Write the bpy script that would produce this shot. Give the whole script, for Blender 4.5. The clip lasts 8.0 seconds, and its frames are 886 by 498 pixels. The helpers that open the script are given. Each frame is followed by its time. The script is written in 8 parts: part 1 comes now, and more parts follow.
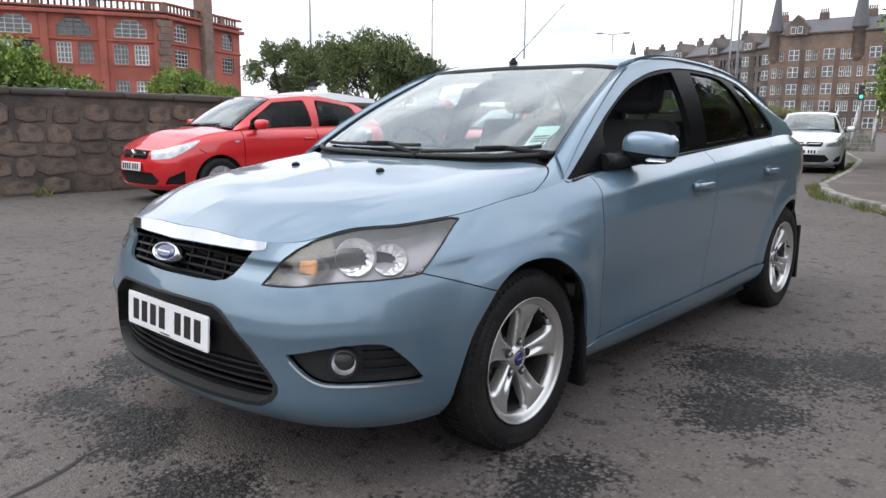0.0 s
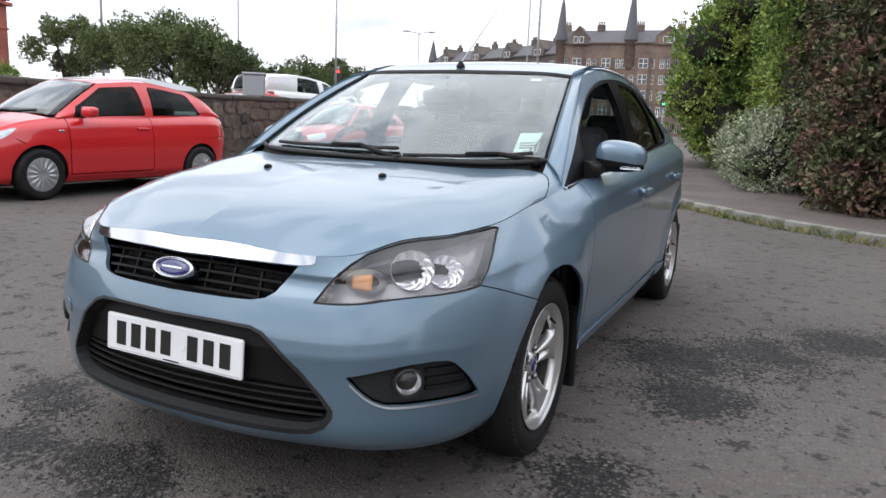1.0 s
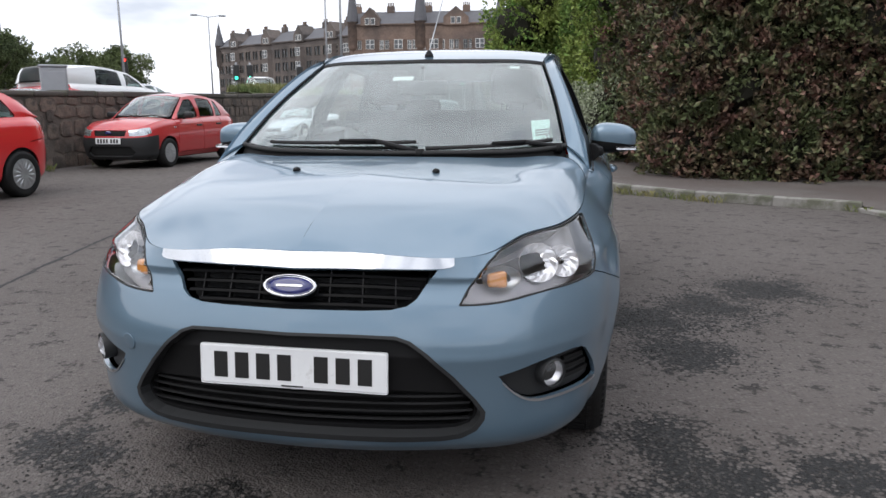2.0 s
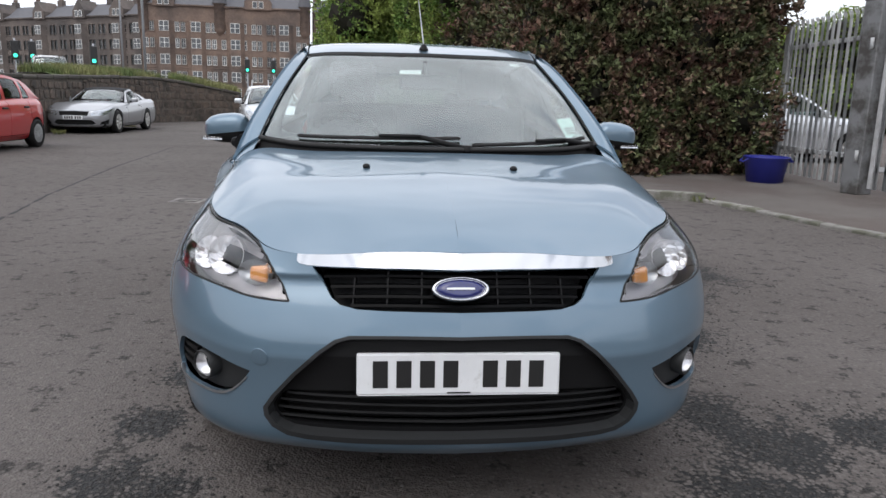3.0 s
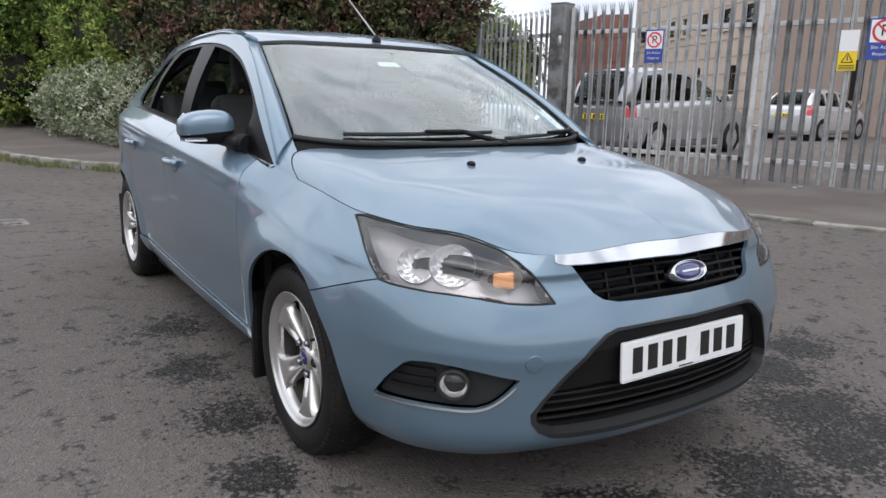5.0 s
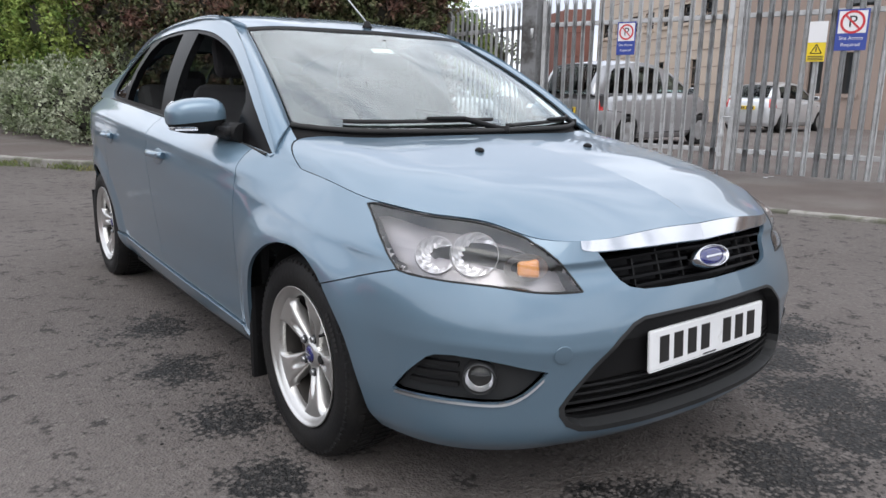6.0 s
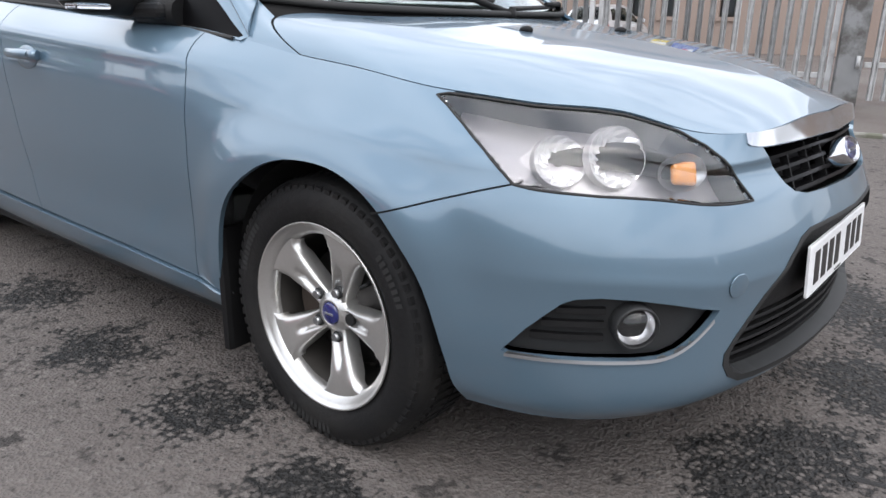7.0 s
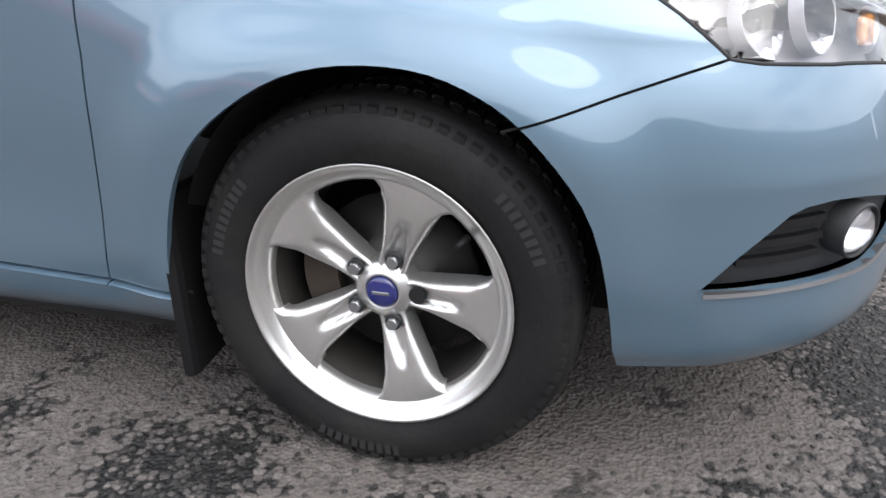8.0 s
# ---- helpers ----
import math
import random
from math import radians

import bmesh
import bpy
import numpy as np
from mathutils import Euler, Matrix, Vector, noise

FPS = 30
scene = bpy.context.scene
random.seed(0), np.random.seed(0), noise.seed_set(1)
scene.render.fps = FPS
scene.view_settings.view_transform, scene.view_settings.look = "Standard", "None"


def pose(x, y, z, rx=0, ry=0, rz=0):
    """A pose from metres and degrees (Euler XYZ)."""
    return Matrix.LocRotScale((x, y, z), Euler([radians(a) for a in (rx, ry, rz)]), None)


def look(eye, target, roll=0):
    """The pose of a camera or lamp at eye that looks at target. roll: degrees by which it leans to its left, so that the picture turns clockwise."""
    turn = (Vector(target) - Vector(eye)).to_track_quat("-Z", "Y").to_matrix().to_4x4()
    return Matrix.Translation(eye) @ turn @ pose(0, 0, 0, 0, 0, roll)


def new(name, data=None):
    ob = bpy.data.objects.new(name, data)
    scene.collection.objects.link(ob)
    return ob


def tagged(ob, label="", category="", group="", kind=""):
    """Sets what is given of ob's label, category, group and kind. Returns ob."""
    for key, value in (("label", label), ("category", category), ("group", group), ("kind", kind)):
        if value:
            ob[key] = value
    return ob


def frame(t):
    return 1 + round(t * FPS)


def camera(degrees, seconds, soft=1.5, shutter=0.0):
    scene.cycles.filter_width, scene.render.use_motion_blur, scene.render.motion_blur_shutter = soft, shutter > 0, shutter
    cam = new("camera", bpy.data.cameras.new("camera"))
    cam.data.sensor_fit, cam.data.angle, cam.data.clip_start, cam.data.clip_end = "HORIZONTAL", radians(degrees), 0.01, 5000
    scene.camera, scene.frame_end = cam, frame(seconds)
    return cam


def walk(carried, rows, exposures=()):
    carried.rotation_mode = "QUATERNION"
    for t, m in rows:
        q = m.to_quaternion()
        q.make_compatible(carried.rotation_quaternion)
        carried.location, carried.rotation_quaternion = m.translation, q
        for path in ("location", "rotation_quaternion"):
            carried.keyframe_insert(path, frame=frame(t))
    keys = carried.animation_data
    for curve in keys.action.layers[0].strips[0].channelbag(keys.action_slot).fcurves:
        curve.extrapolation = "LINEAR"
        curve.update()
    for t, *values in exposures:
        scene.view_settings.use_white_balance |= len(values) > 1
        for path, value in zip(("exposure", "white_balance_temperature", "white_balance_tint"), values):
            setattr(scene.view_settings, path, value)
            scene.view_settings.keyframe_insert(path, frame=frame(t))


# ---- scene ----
cam = camera(63.4, 8.0)
PATH = [
    (0, (2.154, -1.035, 1.084), (0.84, 0.432, 0.737), 0.5),
    (0.5, (1.881, -1.183, 1.089), (0.762, 0.429, 0.702), 2.3),
    (1, (1.533, -1.384, 1.105), (0.67, 0.386, 0.755), 2.4),
    (1.2, (1.388, -1.412, 1.089), (0.609, 0.397, 0.744), 0.3),
    (2.3, (0.447, -1.697, 1.13), (0.239, 0.255, 0.746), 0.9),
    (2.5, (0.267, -1.689, 1.114), (0.146, 0.271, 0.737), 1.2),
    (3, (-0.206, -1.68, 1.132), (-0.028, 0.271, 0.729), 1.5),
    (3.5, (-0.694, -1.634, 1.144), (-0.221, 0.266, 0.739), 2.3),
    (4, (-1.067, -1.442, 1.116), (-0.337, 0.376, 0.713), 1.1),
    (4.5, (-1.374, -1.305, 1.126), (-0.457, 0.424, 0.714), 1.0),
    (4.7, (-1.505, -1.244, 1.128), (-0.505, 0.438, 0.718), 1.2),
    (5.8, (-1.726, -1.08, 1.118), (-0.575, 0.497, 0.683), 1.2),
    (6, (-1.71, -1.037, 1.089), (-0.547, 0.533, 0.664), 1.0),
    (6.3, (-1.688, -0.9, 1.029), (-0.392, 0.561, 0.596), -0.4),
    (6.5, (-1.703, -0.752, 0.964), (-0.328, 0.631, 0.52), -2.2),
    (6.8, (-1.743, -0.473, 0.938), (-0.325, 0.822, 0.379), 0.2),
    (7, (-1.785, -0.27, 0.923), (-0.315, 0.946, 0.324), 0.9),
    (7.2, (-1.796, -0.109, 0.905), (-0.262, 1.013, 0.282), 0.1),
    (7.5, (-1.777, 0.123, 0.844), (-0.129, 1.063, 0.211), -1.2),
    (7.8, (-1.734, 0.361, 0.824), (-0.001, 1.077, 0.126), -1.4),
    (8, (-1.725, 0.489, 0.797), (0.036, 1.024, 0.012), -1.1),
]
walk(cam, [(t, look(eye, target, roll)) for t, eye, target, roll in PATH], exposures=[(0, 0.07), (1, 0.0), (2.5, -0.26), (4.5, -0.16), (6, 0.0), (7, 0.3), (8, 0.7)])

# ---------------------------------------------------------------- light
world = bpy.data.worlds.new("overcast_sky")
scene.world = world
world.use_nodes = True
wn, wl = world.node_tree.nodes, world.node_tree.links
wn.clear()
w_out = wn.new("ShaderNodeOutputWorld")
w_bg = wn.new("ShaderNodeBackground")
w_sky = wn.new("ShaderNodeTexSky")
w_sky.sky_type = "NISHITA"
w_sky.sun_disc = False
SUN_ELEV, SUN_TURN = radians(52), radians(215)
w_sky.sun_elevation, w_sky.sun_rotation = SUN_ELEV, SUN_TURN
w_sky.air_density, w_sky.dust_density = 1.0, 2.0
w_tc = wn.new("ShaderNodeTexCoord")
w_map = wn.new("ShaderNodeMapping")
w_map.inputs["Scale"].default_value = (1.0, 1.0, 3.2)
w_noise = wn.new("ShaderNodeTexNoise")
w_noise.inputs["Scale"].default_value = 2.1
w_noise.inputs["Detail"].default_value = 7.0
w_noise.inputs["Roughness"].default_value = 0.52
w_ramp = wn.new("ShaderNodeValToRGB")
for e, p, c in zip((w_ramp.color_ramp.elements[0], w_ramp.color_ramp.elements[1], w_ramp.color_ramp.elements.new(0.5)),
                   (0.38, 0.62, 0.5), ((4.6, 4.9, 5.6, 1), (11.9, 12.1, 12.5, 1), (8.4, 8.6, 9.2, 1))):
    e.position, e.color = p, c
w_cover = wn.new("ShaderNodeMix")
w_cover.data_type = "RGBA"
w_cover.inputs["Factor"].default_value = 0.9
wl.new(w_tc.outputs["Generated"], w_map.inputs["Vector"])
wl.new(w_map.outputs["Vector"], w_noise.inputs["Vector"])
wl.new(w_noise.outputs["Fac"], w_ramp.inputs["Fac"])
wl.new(w_sky.outputs["Color"], w_cover.inputs[6])
wl.new(w_ramp.outputs["Color"], w_cover.inputs[7])
# an overcast sky is brighter overhead than at the horizon
w_sep = wn.new("ShaderNodeSeparateXYZ")
w_lift = wn.new("ShaderNodeMapRange")
w_lift.inputs["From Min"].default_value, w_lift.inputs["From Max"].default_value = 0.0, 0.9
w_lift.inputs["To Min"].default_value, w_lift.inputs["To Max"].default_value = 1.25, 1.75
w_scale = wn.new("ShaderNodeVectorMath")
w_scale.operation = "SCALE"
wl.new(w_tc.outputs["Generated"], w_sep.inputs[0])
wl.new(w_sep.outputs["Z"], w_lift.inputs["Value"])
wl.new(w_cover.outputs[2], w_scale.inputs[0])
wl.new(w_lift.outputs["Result"], w_scale.inputs["Scale"])
wl.new(w_scale.outputs[0], w_bg.inputs["Color"])
w_bg.inputs["Strength"].default_value = 0.15
wl.new(w_bg.outputs["Background"], w_out.inputs["Surface"])

sun = new("sun", bpy.data.lights.new("sun", "SUN"))
sun.data.energy, sun.data.angle, sun.data.color = 1.1, radians(50), (1.0, 0.96, 0.9)
sun_way = Vector((math.sin(SUN_TURN) * math.cos(SUN_ELEV), math.cos(SUN_TURN) * math.cos(SUN_ELEV), math.sin(SUN_ELEV)))
sun.matrix_world = look(sun_way * 60, (0, 0, 0))


# ---------------------------------------------------------------- materials
def mat(name, color, rough=0.6, metal=0.0, coat=0.0, vary=0.0, scale=6.0, bump=0.0, bump_scale=60.0, island=0.0, objvary=0.0,
        spec=0.5, color2=None, c2_scale=3.0, c2_at=(0.45, 0.6), fine=0.0, fine_scale=150.0):
    """A surface with grain at two scales: a broad stain (color2), a fine tint (fine), relief (bump), and variety by island or object."""
    m = bpy.data.materials.new(name)
    m.use_nodes = True
    n, l = m.node_tree.nodes, m.node_tree.links
    b = n["Principled BSDF"]
    b.inputs["Roughness"].default_value = rough
    b.inputs["Metallic"].default_value = metal
    b.inputs["Coat Weight"].default_value = coat
    b.inputs["Coat Roughness"].default_value = 0.03
    b.inputs["Specular IOR Level"].default_value = spec
    b.inputs["Base Color"].default_value = (*color, 1)
    tc = n.new("ShaderNodeTexCoord")
    src = None

    def noise_tex(sc, detail=5.0, rough_=0.6):
        t = n.new("ShaderNodeTexNoise")
        t.inputs["Scale"].default_value, t.inputs["Detail"].default_value, t.inputs["Roughness"].default_value = sc, detail, rough_
        l.new(tc.outputs["Object"], t.inputs["Vector"])
        return t

    rgb = n.new("ShaderNodeRGB")
    rgb.outputs[0].default_value = (*color, 1)
    src = rgb.outputs[0]
    if color2:
        t = noise_tex(c2_scale)
        r = n.new("ShaderNodeMapRange")
        r.inputs["From Min"].default_value, r.inputs["From Max"].default_value = c2_at
        l.new(t.outputs["Fac"], r.inputs["Value"])
        mx = n.new("ShaderNodeMix")
        mx.data_type = "RGBA"
        l.new(r.outputs["Result"], mx.inputs["Factor"])
        l.new(src, mx.inputs[6])
        mx.inputs[7].default_value = (*color2, 1)
        src = mx.outputs[2]

    def scaled(value_socket, amount, mid=0.5):
        nonlocal src
        ma = n.new("ShaderNodeMath")
        ma.operation = "MULTIPLY_ADD"
        ma.inputs[1].default_value, ma.inputs[2].default_value = 2 * amount, 1 - 2 * amount * mid
        l.new(value_socket, ma.inputs[0])
        mu = n.new("ShaderNodeVectorMath")
        mu.operation = "SCALE"
        l.new(src, mu.inputs[0])
        l.new(ma.outputs[0], mu.inputs["Scale"])
        src = mu.outputs[0]

    if vary:
        scaled(noise_tex(scale).outputs["Fac"], vary)
    if fine:
        scaled(noise_tex(fine_scale, 2.0).outputs["Fac"], fine)
    if island:
        g = n.new("ShaderNodeNewGeometry")
        scaled(g.outputs["Random Per Island"], island)
    if objvary:
        oi = n.new("ShaderNodeObjectInfo")
        scaled(oi.outputs["Random"], objvary)
    l.new(src, b.inputs["Base Color"])
    if bump:
        bp = n.new("ShaderNodeBump")
        bp.inputs["Strength"].default_value, bp.inputs["Distance"].default_value = min(1.0, bump), 0.02
        l.new(noise_tex(bump_scale, 6.0).outputs["Fac"], bp.inputs["Height"])
        l.new(bp.outputs["Normal"], b.inputs["Normal"])
    return m


def glass_mat(name, tint=(0.75, 0.85, 0.82), rough=0.0, ior=1.45):
    m = bpy.data.materials.new(name)
    m.use_nodes = True
    b = m.node_tree.nodes["Principled BSDF"]
    b.inputs["Base Color"].default_value = (*tint, 1)
    b.inputs["Transmission Weight"].default_value = 1.0
    b.inputs["Roughness"].default_value = rough
    b.inputs["IOR"].default_value = ior
    return m


def asphalt_mat():
    """Worn surface dressing: brown-grey binder, pale chips, dark bare patches, damp stains and shade painted by the
    car.
    """
    m = bpy.data.materials.new("worn_tarmac")
    m.use_nodes = True
    n, l = m.node_tree.nodes, m.node_tree.links
    b = n["Principled BSDF"]
    tc = n.new("ShaderNodeTexCoord")

    def tex(kind, sc, **kw):
        t = n.new(kind)
        t.inputs["Scale"].default_value = sc
        for k, v in kw.items():
            t.inputs[k].default_value = v
        l.new(tc.outputs["Object"], t.inputs["Vector"])
        return t

    def ramp(sock, lo, hi):
        r = n.new("ShaderNodeMapRange")
        r.inputs["From Min"].default_value, r.inputs["From Max"].default_value = lo, hi
        l.new(sock, r.inputs["Value"])
        return r.outputs["Result"]

    def mix(f, a, c):
        x = n.new("ShaderNodeMix")
        x.data_type = "RGBA"
        if hasattr(f, "node"):
            l.new(f, x.inputs["Factor"])
        else:
            x.inputs["Factor"].default_value = f
        for i, v in ((6, a), (7, c)):
            if hasattr(v, "node"):
                l.new(v, x.inputs[i])
            else:
                x.inputs[i].default_value = (*v, 1)
        return x.outputs[2]

    def mult(a, c):
        x = n.new("ShaderNodeMath")
        x.operation = "MULTIPLY"
        l.new(a, x.inputs[0])
        if hasattr(c, "node"):
            l.new(c, x.inputs[1])
        else:
            x.inputs[1].default_value = c
        return x.outputs[0]

    chips = tex("ShaderNodeTexVoronoi", 54.0, Randomness=1.0)
    chips2 = tex("ShaderNodeTexVoronoi", 118.0, Randomness=1.0)
    broad = tex("ShaderNodeTexNoise", 0.55, Detail=5.0)
    mid = tex("ShaderNodeTexNoise", 8.0, Detail=6.0, Roughness=0.62)
    grit = tex("ShaderNodeTexNoise", 240.0, Detail=3.0)
    ragged = n.new("ShaderNodeMath")
    ragged.operation = "MULTIPLY_ADD"
    l.new(chips.outputs["Distance"], ragged.inputs[0])
    ragged.inputs[1].default_value = 0.16
    l.new(mid.outputs["Fac"], ragged.inputs[2])
    bare = ramp(ragged.outputs[0], 0.65, 0.73)
    base = mix(ramp(broad.outputs["Fac"], 0.35, 0.65), (0.095, 0.081, 0.074), (0.126, 0.110, 0.102))
    chip_tone = n.new("ShaderNodeSeparateColor")
    l.new(chips.outputs["Color"], chip_tone.inputs[0])
    stone = mix(chip_tone.outputs[0], (0.03, 0.028, 0.027), (0.20, 0.182, 0.170))
    base = mix(mult(ramp(chips.outputs["Distance"], 0.55, 0.35), 0.42), base, stone)
    base = mix(mult(ramp(grit.outputs["Fac"], 0.4, 0.7), 0.35), base, (0.075, 0.07, 0.066))
    # where the binder has gone: single stones with black gaps between them
    tops = mix(chip_tone.outputs[1], (0.045, 0.042, 0.040), (0.125, 0.114, 0.106))
    dark_stone = mix(ramp(chips.outputs["Distance"], 0.30, 0.46), tops, (0.007, 0.007, 0.007))
    base = mix(mult(bare, 0.7), base, dark_stone)
    # damp stains round the parked car, and shade painted on the tarmac at its bumper
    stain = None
    for x, y, r in STAINS_AND_SHADE:
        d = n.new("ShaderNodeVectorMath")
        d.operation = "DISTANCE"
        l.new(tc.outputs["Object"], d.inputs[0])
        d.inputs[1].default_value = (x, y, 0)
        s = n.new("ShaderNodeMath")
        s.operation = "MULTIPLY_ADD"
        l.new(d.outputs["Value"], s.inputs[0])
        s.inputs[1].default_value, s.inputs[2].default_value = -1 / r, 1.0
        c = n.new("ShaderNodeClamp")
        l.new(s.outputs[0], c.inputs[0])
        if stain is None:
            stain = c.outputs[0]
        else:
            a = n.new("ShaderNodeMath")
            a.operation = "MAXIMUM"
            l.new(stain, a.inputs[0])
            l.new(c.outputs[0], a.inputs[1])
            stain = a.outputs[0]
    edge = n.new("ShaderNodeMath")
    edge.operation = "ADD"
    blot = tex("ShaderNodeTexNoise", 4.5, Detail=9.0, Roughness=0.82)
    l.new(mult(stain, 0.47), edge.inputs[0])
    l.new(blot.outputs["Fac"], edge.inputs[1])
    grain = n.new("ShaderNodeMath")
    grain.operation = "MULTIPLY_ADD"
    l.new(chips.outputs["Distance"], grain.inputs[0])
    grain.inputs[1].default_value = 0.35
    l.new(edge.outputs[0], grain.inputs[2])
    damp_shade = ramp(grain.outputs[0], 0.90, 1.0)
    base = mix(mult(damp_shade, 0.92), base, dark_stone)
    base = mix(mult(damp_shade, 0.6), base, (0.008, 0.008, 0.008))
    l.new(base, b.inputs["Base Color"])
    rr = n.new("ShaderNodeMapRange")
    l.new(damp_shade, rr.inputs["Value"])
    rr.inputs["To Min"].default_value, rr.inputs["To Max"].default_value = 0.88, 0.62
    l.new(rr.outputs["Result"], b.inputs["Roughness"])
    b.inputs["Specular IOR Level"].default_value = 0.35
    bp = n.new("ShaderNodeBump")
    bp.inputs["Strength"].default_value, bp.inputs["Distance"].default_value = 0.9, 0.006
    bp2 = n.new("ShaderNodeBump")
    bp2.inputs["Strength"].default_value, bp2.inputs["Distance"].default_value = 0.9, 0.005
    l.new(chips2.outputs["Distance"], bp2.inputs["Height"])
    inv = n.new("ShaderNodeMath")
    inv.operation = "SUBTRACT"
    inv.inputs[0].default_value = 1.0
    l.new(chips.outputs["Distance"], inv.inputs[1])
    both = n.new("ShaderNodeMath")
    both.operation = "MAXIMUM"
    l.new(bare, both.inputs[0])
    l.new(damp_shade, both.inputs[1])
    least = n.new("ShaderNodeMath")
    least.operation = "MAXIMUM"
    l.new(both.outputs[0], least.inputs[0])
    least.inputs[1].default_value = 0.4
    l.new(mult(inv.outputs[0], least.outputs[0]), bp.inputs["Height"])
    l.new(bp2.outputs["Normal"], bp.inputs["Normal"])
    l.new(bp.outputs["Normal"], b.inputs["Normal"])
    return m


# damp spots (x, y, radius); those near y = 0 also paint the bumper's shade
STAINS_AND_SHADE = [(0.95, 0.15, 0.45), (0.35, -0.05, 0.35), (-0.15, 0.0, 0.3), (1.05, 0.75, 0.35), (1.25, 1.7, 0.5), (1.5, 2.5, 0.55),
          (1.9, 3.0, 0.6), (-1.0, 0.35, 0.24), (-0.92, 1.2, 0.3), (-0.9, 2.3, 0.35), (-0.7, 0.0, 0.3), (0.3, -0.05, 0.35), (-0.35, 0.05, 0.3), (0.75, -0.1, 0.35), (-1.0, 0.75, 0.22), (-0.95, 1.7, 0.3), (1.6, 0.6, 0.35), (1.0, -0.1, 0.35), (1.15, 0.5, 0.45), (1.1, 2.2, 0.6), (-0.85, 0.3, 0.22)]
M_ROAD = asphalt_mat()
M_PAVE = mat("brown_tarmac", (0.105, 0.085, 0.076), 0.9, vary=0.22, scale=1.1, fine=0.3, fine_scale=170, bump=0.5, bump_scale=180, color2=(0.13, 0.115, 0.105), c2_scale=0.7)
M_KERB = mat("kerb_concrete", (0.25, 0.24, 0.22), 0.85, vary=0.3, scale=7, fine=0.2, bump=0.4, bump_scale=50, objvary=0.15, color2=(0.12, 0.12, 0.09), c2_scale=4)
M_STONE = mat("rubble_stone", (0.155, 0.118, 0.095), 0.9, vary=0.5, scale=4, fine=0.45, fine_scale=22, bump=1.0, bump_scale=10, objvary=0.22, color2=(0.075, 0.064, 0.055), c2_scale=1.8)
M_MORTAR = mat("lime_mortar", (0.125, 0.103, 0.087), 0.95, vary=0.3, scale=3, fine=0.2, bump=0.8, bump_scale=25, color2=(0.06, 0.053, 0.046), c2_scale=1.2)
M_COPE = mat("coping_stone", (0.085, 0.074, 0.066), 0.9, vary=0.3, scale=4, bump=0.7, bump_scale=20, objvary=0.2, color2=(0.06, 0.06, 0.04), c2_scale=2)
M_GALV = mat("galvanised_steel", (0.47, 0.48, 0.485), 0.55, metal=0.15, vary=0.18, scale=9, fine=0.1, objvary=0.1, color2=(0.36, 0.36, 0.36), c2_scale=5)
M_GALVD = mat("dull_galvanised_post", (0.24, 0.245, 0.25), 0.6, metal=0.45, vary=0.2, scale=5, color2=(0.09, 0.085, 0.08), c2_scale=3)
M_BRICK = mat("red_sandstone_brick", (0.37, 0.108, 0.078), 0.9, vary=0.15, scale=0.6, fine=0.12, fine_scale=6, color2=(0.26, 0.075, 0.056), c2_scale=0.25)
M_SAND = mat("brown_sandstone", (0.20, 0.142, 0.112), 0.9, vary=0.35, scale=0.35, fine=0.4, fine_scale=2.2, color2=(0.105, 0.082, 0.072), c2_scale=0.12)
M_SANDD = mat("sooty_sandstone", (0.135, 0.112, 0.10), 0.9, vary=0.35, scale=0.35, fine=0.4, fine_scale=2.2, color2=(0.08, 0.07, 0.066), c2_scale=0.12)
M_HARL = mat("brown_roughcast", (0.30, 0.235, 0.20), 0.95, vary=0.15, scale=0.4, fine=0.2, fine_scale=30, bump=0.5, bump_scale=30)
M_SLATE = mat("roof_slate", (0.10, 0.10, 0.11), 0.7, vary=0.2, scale=1.0, fine=0.2, fine_scale=8)
M_WHITE = mat("white_paint", (0.72, 0.72, 0.70), 0.5, vary=0.08, scale=2)
M_WINDOW = mat("window_glass_dark", (0.05, 0.055, 0.06), 0.06, spec=0.9)
M_BARK = mat("bark", (0.07, 0.055, 0.042), 0.95, vary=0.3, scale=12, bump=0.8, bump_scale=40)
M_DKLEAF = mat("bronze_leaf", (0.135, 0.072, 0.056), 0.6, spec=0.3, island=0.75, color2=(0.085, 0.102, 0.044), c2_scale=2.4, c2_at=(0.40, 0.56))
M_GRLEAF = mat("green_leaf", (0.24, 0.30, 0.075), 0.6, spec=0.25, island=0.55, color2=(0.10, 0.18, 0.04), c2_scale=1.2)
M_SLVLEAF = mat("silver_leaf", (0.36, 0.39, 0.28), 0.6, island=0.45, color2=(0.14, 0.19, 0.08), c2_scale=2.0)
M_TREELEAF = mat("tree_leaf", (0.125, 0.155, 0.062), 0.65, spec=0.25, island=0.5, color2=(0.05, 0.07, 0.03), c2_scale=0.3)
# near-black, so the depth between leaves keeps its shade by colour
M_CORESHADE = mat("hedge_twigs", (0.016, 0.015, 0.009), 0.95, vary=0.3, scale=8)
M_GRASS = mat("grass_blades", (0.10, 0.13, 0.035), 0.7, island=0.5, color2=(0.20, 0.18, 0.07), c2_scale=1.5)


# ---------------------------------------------------------------- building blocks
def part(name, bm, material, parent=None, label="", smooth=False):
    """Links a bmesh as ONE mesh object, under a thing or a part."""
    me = bpy.data.meshes.new(name)
    if smooth:
        for f_ in bm.faces:
            f_.smooth = True
    bm.to_mesh(me)
    bm.free()
    for m_ in (material if isinstance(material, (list, tuple)) else [material]):
        me.materials.append(m_)
    ob = new(name, me)
    if parent is not None:
        ob.parent = parent
    if label:
        ob["label"] = label
    return ob


